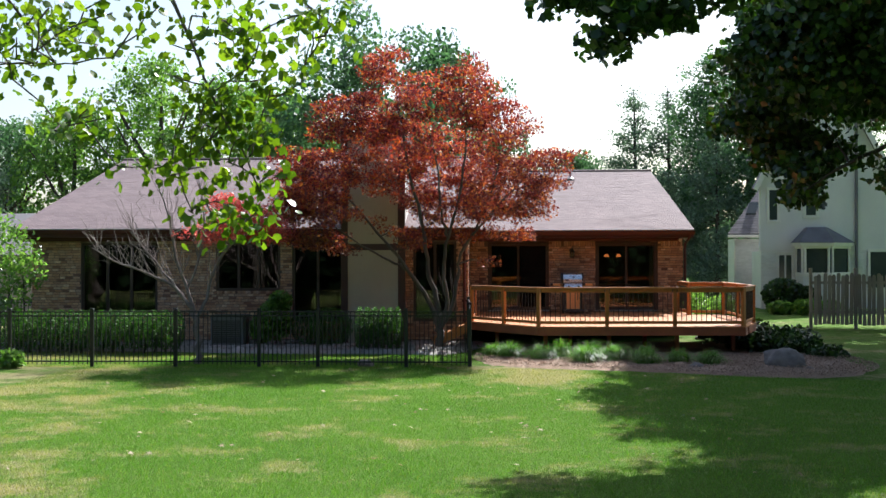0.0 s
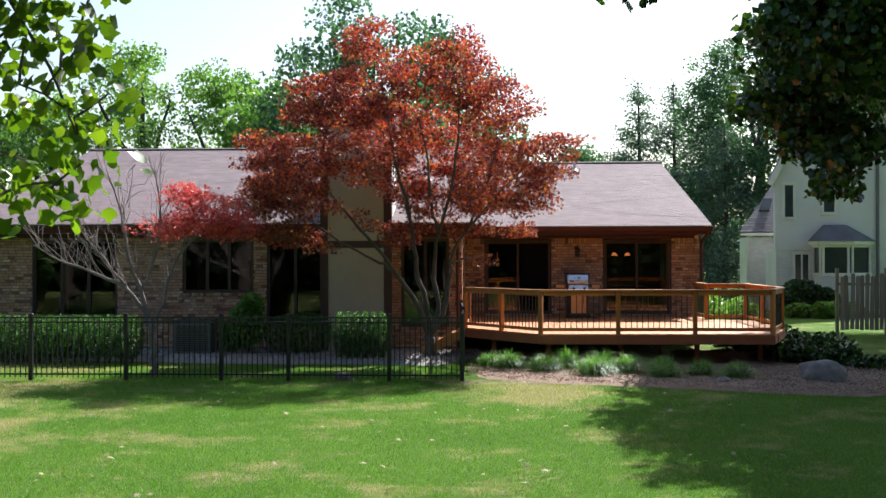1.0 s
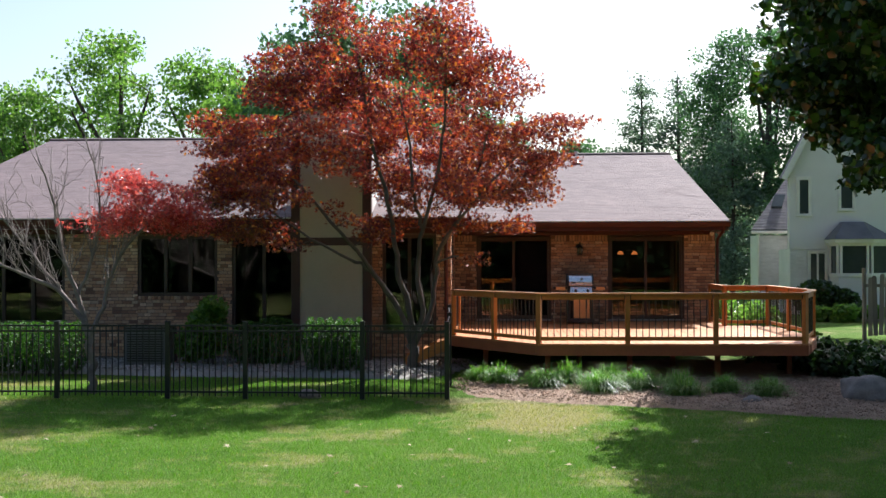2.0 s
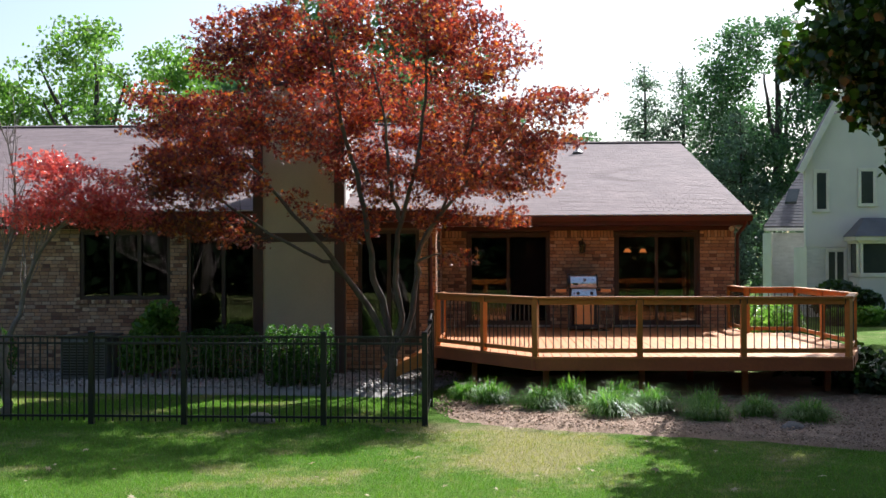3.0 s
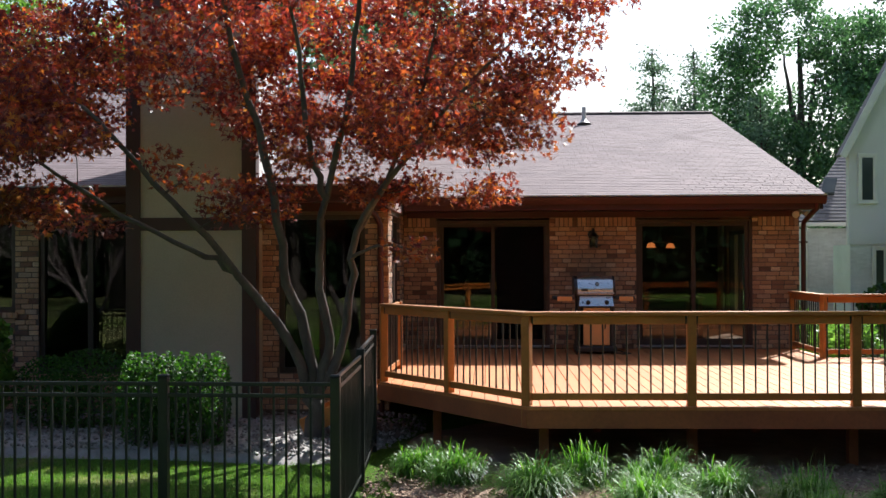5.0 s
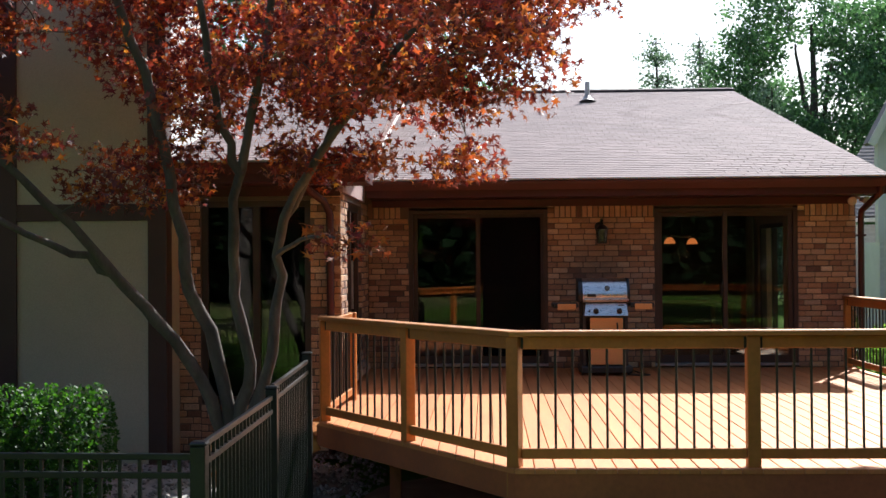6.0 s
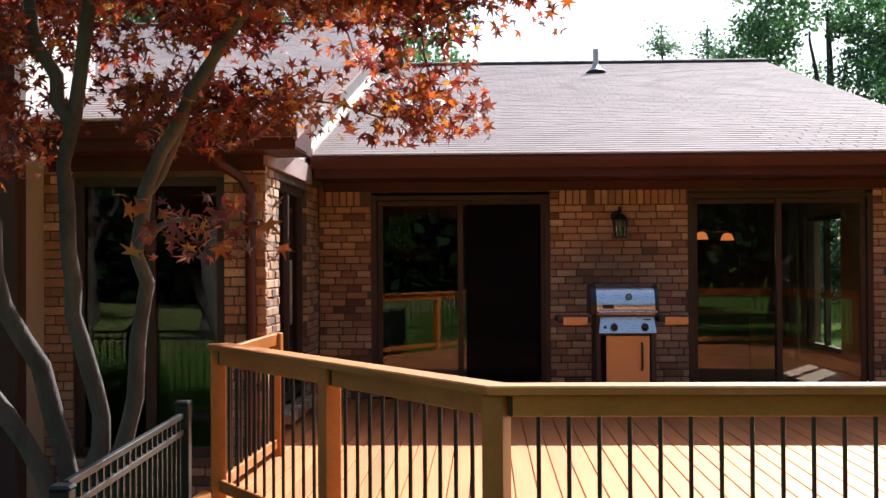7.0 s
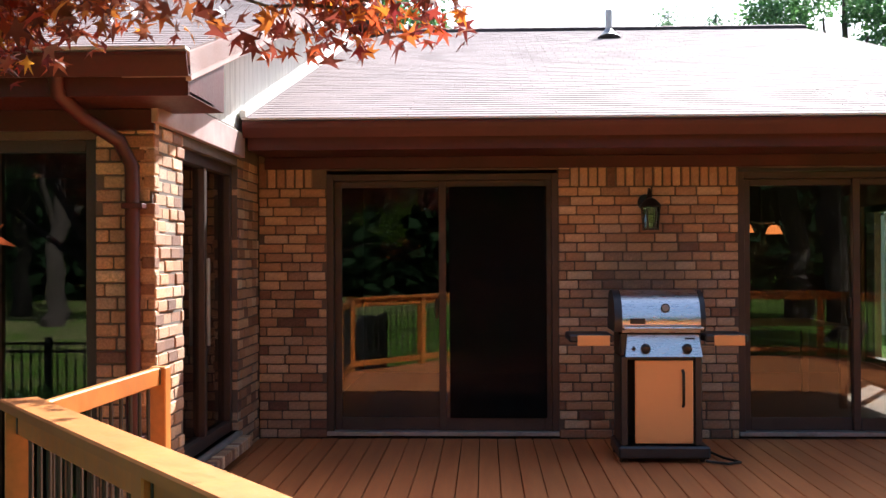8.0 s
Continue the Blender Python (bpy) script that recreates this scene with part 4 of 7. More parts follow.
cab = part("cabinet_door", Geo().box(GX - 0.19, GX + 0.225, GY - 0.012, GY + 0.012, 0.875, 1.472, 0.006), M_GRILLTAN, grill, "copper-toned metal cabinet door")
part("handle", Geo().tube([(GX + 0.15, GY - 0.014, 1.40), (GX + 0.15, GY - 0.05, 1.385), (GX + 0.15, GY - 0.055, 1.28), (GX + 0.15, GY - 0.05, 1.16), (GX + 0.15, GY - 0.014, 1.145)], 0.011, 8), M_BLACKMETAL, cab, "dark bar handle", 50)
part("base", Geo().box(GX - 0.315, GX + 0.34, GY - 0.06, GY + 0.5, 0.77, 0.86, 0.015), M_GRILLDARK, grill)
for sx in (-1, 1):
    for yy in (GY, GY + 0.42):
        part("caster", Geo().tube([(GX + sx * 0.29 - 0.012, yy, 0.771), (GX + sx * 0.29 + 0.012, yy, 0.771)], 0.028, 12), M_BLACKMETAL, grill, "black caster wheel", 40)
cp = Geo().add([(GX - 0.26, GY - 0.035, 1.50), (GX + 0.29, GY - 0.035, 1.50), (GX + 0.27, GY + 0.02, 1.655), (GX - 0.24, GY + 0.02, 1.655), (GX - 0.26, GY + 0.1, 1.50), (GX + 0.29, GY + 0.1, 1.50), (GX + 0.27, GY + 0.1, 1.655), (GX - 0.24, GY + 0.1, 1.655)],
               [(0, 1, 2, 3), (5, 4, 7, 6), (0, 4, 5, 1), (3, 2, 6, 7), (0, 3, 7, 4), (1, 5, 6, 2)])
panel = part("control_panel", cp, M_STEEL, grill, "sloping stainless control panel")
for kx in (-0.095, 0.20):
    kc = Vector((GX + kx - 0.02, GY - 0.018, 1.56))
    part("knob", Geo().tube([kc, kc + Vector((0, -0.03, -0.008)), kc + Vector((0, -0.034, -0.009))], [0.036, 0.032, 0.026], 18), M_GRILLDARK, panel, "dark round control knob", 40)
part("igniter", Geo().tube([(GX - 0.20, GY - 0.014, 1.56), (GX - 0.20, GY - 0.03, 1.556)], 0.013, 12), M_GRILLDARK, panel, "small dark igniter button", 40)
part("badge", Geo().box(GX + 0.17, GX + 0.24, GY + 0.006, GY + 0.012, 1.622, 1.634), M_GRILLDARK, panel, "small dark maker's bar")
# the lid: a curved shell with end caps
lid_prof = [(0.0, 1.67), (-0.02, 1.72), (-0.015, 1.79), (0.02, 1.87), (0.08, 1.93), (0.16, 1.965), (0.28, 1.97), (0.38, 1.93), (0.44, 1.85), (0.46, 1.67)]
g = Geo()
n = len(lid_prof)
for x in (GX - 0.28, GX + 0.28):
    g.v += [(x, GY + a, b) for a, b in lid_prof]
g.f = [(i, i + 1, n + i + 1, n + i) for i in range(n - 1)]
g.f = [tuple(reversed(f)) for f in g.f]
lid = part("lid", g, M_STEEL, grill, "rounded stainless steel lid", 50)
for x0, x1 in ((GX - 0.335, GX - 0.28), (GX + 0.28, GX + 0.315)):
    e = Geo()
    for x in (x0, x1):
        e.v += [(x, GY + a - (0.006 if a < 0.2 else -0.006), b + 0.006) for a, b in lid_prof]
    e.f = [(i, n + i, n + i + 1, i + 1) for i in range(n - 1)] + [tuple(range(n)), tuple(range(2 * n - 1, n - 1, -1)), (n - 1, 2 * n - 1, n, 0)]
    part("end_cap", e, M_GRILLDARK, lid, "black cast end cap", 50)
part("lid_handle", Geo().tube([(GX - 0.27, GY - 0.02, 1.70), (GX - 0.27, GY - 0.065, 1.705), (GX + 0.29, GY - 0.065, 1.705), (GX + 0.29, GY - 0.02, 1.70)], 0.013, 8), M_STEEL, lid, "steel bar handle", 50)
gc = Vector((GX + 0.03, GY + 0.003, 1.845))
part("gauge", Geo().tube([gc + Vector((0, 0.02, 0)), gc + Vector((0, -0.012, 0.004))], 0.032, 20), M_BLACKMETAL, lid, "round thermometer gauge", 40)
part("gauge_face", Geo().tube([gc + Vector((0, -0.010, 0.004)), gc + Vector((0, -0.0145, 0.0045))], 0.024, 20), M_SILL, lid, "pale gauge face", 40)
part("lid_plate", Geo().box(GX - 0.225, GX - 0.115, GY - 0.024, GY - 0.012, 1.735, 1.775, 0.003), M_GRILLDARK, lid, "dark maker's plate")
part("firebox", Geo().box(GX - 0.29, GX + 0.29, GY + 0.04, GY + 0.46, 1.5, 1.668, 0.01), M_GRILLDARK, grill)
for a, b in ((GX - 0.66, GX - 0.335), (GX + 0.32, GX + 0.63)):
    sh = part("side_shelf", Geo().box(a, b, GY + 0.02, GY + 0.44, 1.60, 1.655, 0.012), M_GRILLDARK, grill, "black folding side shelf")
    part("shelf_front", Geo().box(a + 0.06, b - 0.03, GY + 0.004, GY + 0.018, 1.575, 1.652, 0.004), M_GRILLTAN, sh, "copper-toned shelf front")
part("gas_hose", Geo().tube([(GX + 0.34, GY + 0.3, 0.79), (GX + 0.46, GY + 0.1, 0.755), (GX + 0.55, GY - 0.05, 0.751), (GX + 0.45, GY - 0.12, 0.751), (GX + 0.3, GY - 0.07, 0.76)], 0.01, 6), M_BLACKMETAL, grill, "loose black hose", 50)

# ---- wall lamp, floodlights, downspouts, vent ----
lamp = thing("wall_lantern", "black coach lantern mounted on the brick wall", "wall lamp")
LX, LYY = 2.58, WALL_Y
part("back_plate", Geo().tube([(LX - 0.02, LYY + 0.01, 2.66), (LX - 0.02, LYY - 0.025, 2.66)], 0.065, 16), M_BLACKMETAL, lamp, "", 40)
part("arm", Geo().tube([(LX, LYY - 0.02, 2.70), (LX, LYY - 0.09, 2.76), (LX, LYY - 0.15, 2.735), (LX, LYY - 0.16, 2.68)], 0.012, 8), M_BLACKMETAL, lamp, "", 50)
part("hood", Geo().tube([(LX, LYY - 0.16, 2.69), (LX, LYY - 0.16, 2.675), (LX, LYY - 0.16, 2.62)], [0.012, 0.045, 0.095], 12), M_BLACKMETAL, lamp, "flared black hood", 30)
g = Geo()
for k in range(6):
    a = math.pi / 3 * k
    x, y = 0.075 * math.cos(a), 0.075 * math.sin(a)
    g.tube([(LX + x, LYY - 0.16 + y, 2.62), (LX + x * 0.8, LYY - 0.16 + y * 0.8, 2.44)], 0.006, 5)
g.tube([(LX, LYY - 0.16, 2.445), (LX, LYY - 0.16, 2.43)], 0.066, 6)
part("cage", g, M_BLACKMETAL, lamp)
pn = part("lantern_glass", Geo().tube([(LX, LYY - 0.16, 2.615), (LX, LYY - 0.16, 2.446)], [0.068, 0.055], 6), M_GLASS, lamp, "smoky glass")
pn.visible_shadow = False

flood = thing("floodlight", "pair of small round floodlights under the eave corner", "floodlight")
part("mount", Geo().tube([(6.0, WALL_Y - 0.10, 3.045), (6.0, WALL_Y - 0.10, 3.0)], 0.05, 12), M_SILL, flood, "", 40)
for dx in (-0.09, 0.09):
    part("lamp_head", Geo().tube([(6.0 + dx * 0.4, WALL_Y - 0.12, 3.0), (6.0 + dx * 0.8, WALL_Y - 0.17, 2.99), (6.0 + dx * 1.1, WALL_Y - 0.24, 2.97), (6.0 + dx * 1.12, WALL_Y - 0.25, 2.967)], [0.02, 0.035, 0.06, 0.052], 14), M_SIDING, flood, "pale round lamp head", 40)


def downspout(pts, label="dark red metal downspout on the brick corner"):
    d = thing("downspout", label, "downspout")
    part("pipe", Geo().tube(pts, 0.042, 8), M_TRIM, d, "", 60)
    for z in (1.2, 2.5):
        if z < pts[-2][2]:
            x, y = pts[-1][0], pts[-1][1]
            part("strap", Geo().box(x - 0.06, x + 0.06, y - 0.05, y + 0.045, z, z + 0.03, 0.003), M_TRIM, d)
    return d


downspout([(-0.95, LEAVE_Y + 0.0, 3.17), (-0.95, LEAVE_Y + 0.02, 3.08), (-0.90, LEAVE_Y + 0.25, 2.98), (-0.78, LEFT_Y - 0.11, 2.88), (-0.72, LEFT_Y - 0.06, 2.74), (-0.71, LEFT_Y - 0.055, 0.08)])
downspout([(6.12, EAVE_Y + 0.0, 3.15), (6.12, EAVE_Y + 0.03, 3.06), (6.10, EAVE_Y + 0.35, 2.95), (6.07, WALL_Y - 0.1, 2.85), (6.07, WALL_Y - 0.06, 2.72), (6.07, WALL_Y - 0.05, 0.745)])
vent = thing("roof_vent", "white plumbing vent pipe through the shingled roof", "vent pipe")
part("pipe", Geo().tube([(3.04, 43.3, 5.25), (3.04, 43.3, 5.74)], 0.05, 12), M_SIDING, vent, "", 40)
part("boot", Geo().tube([(3.04, 43.28, 5.33), (3.04, 43.3, 5.40), (3.04, 43.3, 5.47)], [0.17, 0.10, 0.055], 12), M_SILL, vent, "grey flashing boot", 40)

# ---- lamp inside the dining room ----
ch = thing("pendant_lamp", "lit two-shade pendant lamp over the dining table", "ceiling lamp")
part("stem", Geo().tube([(4.13, 38.9, 3.1), (4.13, 38.9, 2.56)], 0.012, 6), M_BLACKMETAL, ch)
part("cross_arm", Geo().tube([(3.885, 38.52, 2.58), (4.13, 38.9, 2.56), (4.37, 39.3, 2.58)], 0.012, 6), M_BLACKMETAL, ch)
for x, y in ((3.885, 38.52), (4.37, 39.3)):
    part("shade", Geo().tube([(x, y, 2.55), (x, y, 2.53), (x, y, 2.46), (x, y, 2.455)], [0.03, 0.06, 0.09, 0.085], 16), M_LAMPGLOW, ch, "glowing orange glass shade", 40)
lt = new("dining_light", bpy.data.lights.new("dining_light", "POINT"))
lt.data.energy, lt.data.color, lt.data.shadow_soft_size = 1.2, (1.0, 0.6, 0.3), 0.1
lt.location = (4.1, 38.7, 2.3)
tab = thing("dining_table", "dark wooden dining table in the shaded room", "table")
part("tabletop", Geo().box(3.5, 4.8, 38.0, 39.5, 1.50, 1.54, 0.01), M_ROOMFLOOR, tab)
for x in (3.58, 4.72):
    for y in (38.08, 39.42):
        part("leg", Geo().box(x - 0.035, x + 0.035, y - 0.035, y + 0.035, DECK_Z, 1.50, 0.005), M_ROOMFLOOR, tab)
cu = thing("curtain", "pale drawn-back curtain beside the dining room window", "curtain")
g = Geo()
N = 26
for k in range(N + 1):
    y = 40.8 + 0.4 * k / N
    x = 5.68 + 0.03 * math.sin(k * 1.5)
    g.v += [(x, y, DECK_Z), (x, y, 2.95), (x + 0.006, y, DECK_Z), (x + 0.006, y, 2.95)]
for k in range(N):
    a = 4 * k
    g.f += [(a, a + 4, a + 5, a + 1), (a + 2, a + 3, a + 7, a + 6)]
part("cloth", g, M_CURTAIN, cu, "", 60)


# ---- metal fence ----
def fence_panel(a, b, z=-0.05, top=1.30, posts=(True, True), step=0.105):
    a, b = Vector((*a, z)), Vector((*b, z))
    f = thing("metal_fence", "black metal picket fence panel on the lawn", "fence", "garden fence panels")
    L = (b - a).length
    u = (b - a) / L
    m = Matrix.Rotation(math.atan2(u.y, u.x), 4, "Z")
    m.translation = a
    for on, s in zip(posts, (0, L)):
        if on:
            p = Geo().box(s - 0.04, s + 0.04, -0.04, 0.04, 0, top + 0.02, 0.004, m).box(s - 0.046, s + 0.046, -0.046, 0.046, top + 0.02, top + 0.045, 0.01, m)
            part("post", p, M_FENCE, f)
    for zz in (top - 0.035, top - 0.13, 0.12):
        part("rail", Geo().box(0.041, L - 0.041, -0.014, 0.014, zz - 0.016, zz + 0.016, 0.003, m), M_FENCE, f)
    n = int((L - 0.08) / step)
    pm = Geo().box(-0.009, 0.009, -0.009, 0.009, 0.05, top - 0.05).mesh("picket", M_FENCE)
    for k in range(1, n + 1):
        s = k * L / (n + 1)
        o = new("picket", pm)
        o.parent = f
        o.matrix_basis = m @ Matrix.Translation((s, 0, 0))
    return f


FX = [-13.1, -11.15, -9.2, -7.25, -5.30, -3.93, -1.90, -0.45]
FY = [26.45, 26.42, 26.4, 26.4, 26.38, 26.32, 26.25, 26.2]
for k in range(len(FX) - 1):
    fence_panel((FX[k], FY[k]), (FX[k + 1], FY[k + 1]), posts=(True, k == len(FX) - 2))
fence_panel((-0.45, 26.2), (-0.48, 28.35), top=1.35, posts=(False, True))
fence_panel((-0.48, 28.35), (-0.56, 30.45), top=1.42, posts=(False, True))
for k in range(2):
    fence_panel((-17.3 + 1.95 * k, 34.4), (-15.35 + 1.95 * k, 34.4), posts=(True, k == 1))

# ---- air conditioner ----
ac = thing("air_conditioner", "grey outdoor air conditioning unit beside the house", "air conditioner")
part("casing", Geo().box(-7.65, -6.75, 31.4, 32.3, 0.06, 0.84, 0.02), M_ACUNIT, ac)
for k in range(12):
    part("louvre", Geo().box(-7.6, -6.8, 31.385, 31.4, 0.14 + k * 0.052, 0.165 + k * 0.052, 0.003), M_BLACKMETAL, ac, "dark louvre slat")
part("top_cover", Geo().box(-7.68, -6.72, 31.37, 32.33, 0.84, 0.88, 0.015), M_BLACKMETAL, ac, "dark top cover")


# ---- boulders ----
def boulder(name, x, y, z, rx, ry, rz, turn, seed, label, category="rock"):
    bm = bmesh.new()
    bmesh.ops.create_icosphere(bm, subdivisions=4, radius=1)
    for v in bm.verts:
        p = v.co.copy()
        k = 1 + 0.22 * noise.noise(p * 1.3 + Vector((seed, 0, 0))) + 0.08 * noise.noise(p * 3.5 + Vector((0, seed, 0)))
        v.co = Vector((p.x * rx, p.y * ry, p.z * rz)) * k
    me = bpy.data.meshes.new(name)
    bm.to_mesh(me)
    bm.free()
    me.materials.append(M_STONE)
    me.shade_smooth()
    ob = tagged(new(name, me), label, category)
    ob.matrix_basis = pose(x, y, z, 0, 8, turn)
    return ob


boulder("boulder", 6.55, 25.9, 0.12, 0.47, 0.36, 0.30, -8, 3.1, "large rounded grey-brown boulder in the mulch")
boulder("small_rock", 4.55, 25.6, 0.02, 0.17, 0.12, 0.10, 20, 7.7, "small dark rock half sunk in mulch")
boulder("small_rock", 6.9, 25.2, 0.02, 0.10, 0.08, 0.06, 50, 9.2, "small dark rock half sunk in mulch")
boulder("small_rock", -2.85, 26.55, 0.0, 0.19, 0.13, 0.10, 5, 5.2, "flat pale rock on the grass by the fence")
boulder("small_rock", 6.3, 35.1, -0.01, 0.12, 0.09, 0.07, 5, 2.2, "small dark rock by the wall")


# ---- neighbouring house ----
def quad_slab(g, p, thick):
    """Slab under a planar quad."""
    p = [Vector(q) for q in p]
    nrm = (p[1] - p[0]).cross(p[3] - p[0]).normalized() * thick
    vs = p + [q - nrm for q in p]
    return g.add(vs, [(0, 1, 2, 3), (7, 6, 5, 4), (0, 4, 5, 1), (1, 5, 6, 2), (2, 6, 7, 3), (3, 7, 4, 0)])


def shingled(name, p, parent, material, rows, cols, label):
    """A roof plane p (lower left, lower right, upper right, upper left) laid with separate courses."""
    g = quad_slab(Geo(), p, 0.12)
    p = [Vector(q) for q in p]
    nrm = (p[1] - p[0]).cross(p[3] - p[0]).normalized()
    for r in range(rows):
        for c in range(cols):
            def at(a, b):
                lo, hi = p[0].lerp(p[1], a), p[3].lerp(p[2], a)
                return lo.lerp(hi, b)
            a0, a1 = max(0, (c - 0.5 * (r % 2)) / cols), min(1, (c + 0.98 - 0.5 * (r % 2)) / cols)
            b0, b1 = r / rows, min(1, (r + 1.15) / rows)
            q0, q1, q2, q3 = at(a0, b0), at(a1, b0), at(a1, b1), at(a0, b1)
            k = len(g.v)
            g.v += [tuple(q0 + nrm * 0.022), tuple(q1 + nrm * 0.022), tuple(q2 + nrm * 0.004), tuple(q3 + nrm * 0.004), tuple(q0), tuple(q1)]
            g.f += [(k, k + 1, k + 2, k + 3), (k + 4, k + 5, k + 1, k)]
    return part(name, g, material, parent, label)


nb = thing("neighbour_house", "two-storey grey stucco house with white brick ground floor", "house")
NY = 56.4
GABLE = [(13.1, 2.7), (19.4, 2.7), (19.4, 6.1), (16.2, 12.0), (13.1, 6.1)]
part("upper_wall", Geo().add([(x, NY, z) for x, z in GABLE] + [(x, NY + 0.3, z) for x, z in GABLE],
                             [(0, 1, 2, 3, 4), (9, 8, 7, 6, 5), (0, 5, 6, 1), (1, 6, 7, 2), (4, 9, 5, 0), (2, 7, 8, 3), (3, 8, 9, 4)]), M_GREYWALL, nb, "grey stucco upper wall")
part("lower_wall", Geo().box(13.15, 19.35, NY + 0.05, NY + 2, -0.1, 2.7), M_WHITEBRICK, nb, "white painted brick")
g = Geo()
for (a, b, c, d) in interval_rows(13.15, 13.85, 0.0, 2.68, 0.22, 0.075) + interval_rows(16.6, 18.2, 0.0, 2.68, 0.22, 0.075):
    g.box(a, b, NY + 0.03, NY + 0.08, c, d)
tagged(part("brick_coursing", g, M_WHITEBRICK, nb), kind="stuff")
for xf in (12.75, 19.65):
    p = [(16.2, NY - 0.35, 12.3), (16.2, NY + 0.3, 12.3), (xf, NY + 0.3, 5.75), (xf, NY - 0.35, 5.75)]
    part("main_roof", quad_slab(Geo(), p if xf < 16 else p[::-1], 0.12), M_GREYROOF, nb, "grey shingle roof slope")
    part("rake_trim", Geo().beam((xf + (0.04 if xf < 16 else -0.04), NY - 0.385, 5.66), (16.2, NY - 0.385, 12.16), 0.05, 0.24, 0.01), M_WHITETRIM, nb, "cream rake trim")


def nb_window(x0, x1, z0, z1, y, n=1):
    w = part("window", Geo().box(x0 - 0.09, x1 + 0.09, y - 0.05, y - 0.005, z1, z1 + 0.1, 0.005).box(x0 - 0.09, x0, y - 0.05, y - 0.005, z0, z1, 0.005).box(x1, x1 + 0.09, y - 0.05, y - 0.005, z0, z1, 0.005).box(x0 - 0.12, x1 + 0.12, y - 0.08, y - 0.005, z0 - 0.09, z0, 0.005), M_WHITETRIM, nb, "cream framed window")
    for k in range(n):
        a, b = x0 + (x1 - x0) * k / n, x0 + (x1 - x0) * (k + 1) / n
        part("pane", Geo().box(a + 0.03, b - 0.03, y - 0.022, y - 0.012, z0 + 0.03, z1 - 0.03), M_NBGLASS, w, "dark pane")
        part("sash", Geo().box(a, a + 0.04, y - 0.035, y - 0.008, z0, z1).box(b - 0.04, b, y - 0.035, y - 0.008, z0, z1).box(a, b, y - 0.035, y - 0.008, z0, z0 + 0.04).box(a, b, y - 0.035, y - 0.008, z1 - 0.04, z1), M_WHITETRIM, w)
    return w


M_NBGLASS = surface("neighbour_pane", (0.03, 0.04, 0.04), (0.05, 0.06, 0.055), 0.08, scale=1)
nb_window(13.5, 13.95, 4.18, 5.7, NY)
nb_window(15.25, 15.8, 4.4, 5.75, NY)
nb_window(13.95, 14.62, 0.6, 2.55, NY, 2)
nb_window(18.3, 19.2, 0.9, 2.7, NY, 1)
part("drain_pipe", Geo().tube([(17.68, NY - 0.08, 9.4), (17.68, NY - 0.08, 0.0)], 0.07, 10), M_GREYROOF, nb, "grey drain pipe", 40)
part("rear_wall", Geo().box(14.6, 19.2, NY + 0.32, NY + 3.1, 2.5, 5.3), M_GREYWALL, nb, "grey stucco rear body")
# bay window
BAY = [(14.78, NY), (14.84, NY - 1.1), (16.15, NY - 1.1), (17.4, NY)]
part("bay", Geo().prism([(x, y) for x, y in BAY], -0.1, 1.55), M_GREYWALL, nb, "grey stucco bay")
g = Geo()
for (xa, ya), (xb, yb) in zip(BAY[:-1], BAY[1:]):
    d = Vector((xb - xa, yb - ya, 0))
    for s in (0.08, 0.92):
        q = Vector((xa, ya, 0)) + d * s
        g.beam(q + Vector((0, 0, 1.5)), q + Vector((0, 0, 3.0)), 0.10, 0.10, 0.01, (1, 0, 0))
    for z in (1.6, 2.9):
        g.beam(Vector((xa, ya, z)), Vector((xb, yb, z)), 0.09, 0.16, 0.01)
part("bay_frame", g, M_WHITETRIM, nb, "cream bay window frame")
part("bay_glass", Geo().prism([(14.84, NY), (14.90, NY - 1.03), (16.1, NY - 1.03), (17.3, NY)], 1.56, 2.95), M_NBGLASS, nb, "dark bay window glass")
part("bay_eave", Geo().prism([(14.6, NY), (14.66, NY - 1.3), (16.25, NY - 1.3), (17.6, NY)], 2.95, 3.1), M_WHITETRIM, nb, "cream bay eave")
g = Geo().add([(14.55, NY, 3.1), (14.6, NY - 1.35, 3.1), (16.3, NY - 1.35, 3.1), (17.65, NY, 3.1), (15.3, NY - 0.35, 3.85), (16.1, NY - 0.35, 3.85), (15.25, NY, 3.85), (16.3, NY, 3.85)],
              [(0, 1, 4, 6), (1, 2, 5, 4), (2, 3, 7, 5), (6, 4, 5, 7), (0, 3, 2, 1)])
part("bay_roof", g, M_GREYROOF, nb, "grey shingled bay roof")
# lower wing behind
part("wing_wall", Geo().box(12.6, 20.0, 60.0, 61.5, -0.1, 3.35), M_WHITEBRICK, nb, "white painted brick wing")
g = Geo()
for a, b, c, d in interval_rows(12.6, 16.0, 0.0, 3.3, 0.24, 0.08):
    g.box(a, b, 59.975, 60.01, c, d)
tagged(part("brick_coursing", g, M_WHITEBRICK, nb), kind="stuff")
shingled("wing_roof", [(12.2, 59.6, 3.62), (16.5, 59.6, 3.62), (16.5, 63.8, 7.6), (15.8, 63.8, 7.6)], nb, M_GREYROOF, 30, 16, "grey shingled wing roof")
part("wing_gutter", Geo().box(12.2, 16.5, 59.5, 59.62, 3.42, 3.56, 0.02), M_WHITETRIM, nb, "cream gutter")
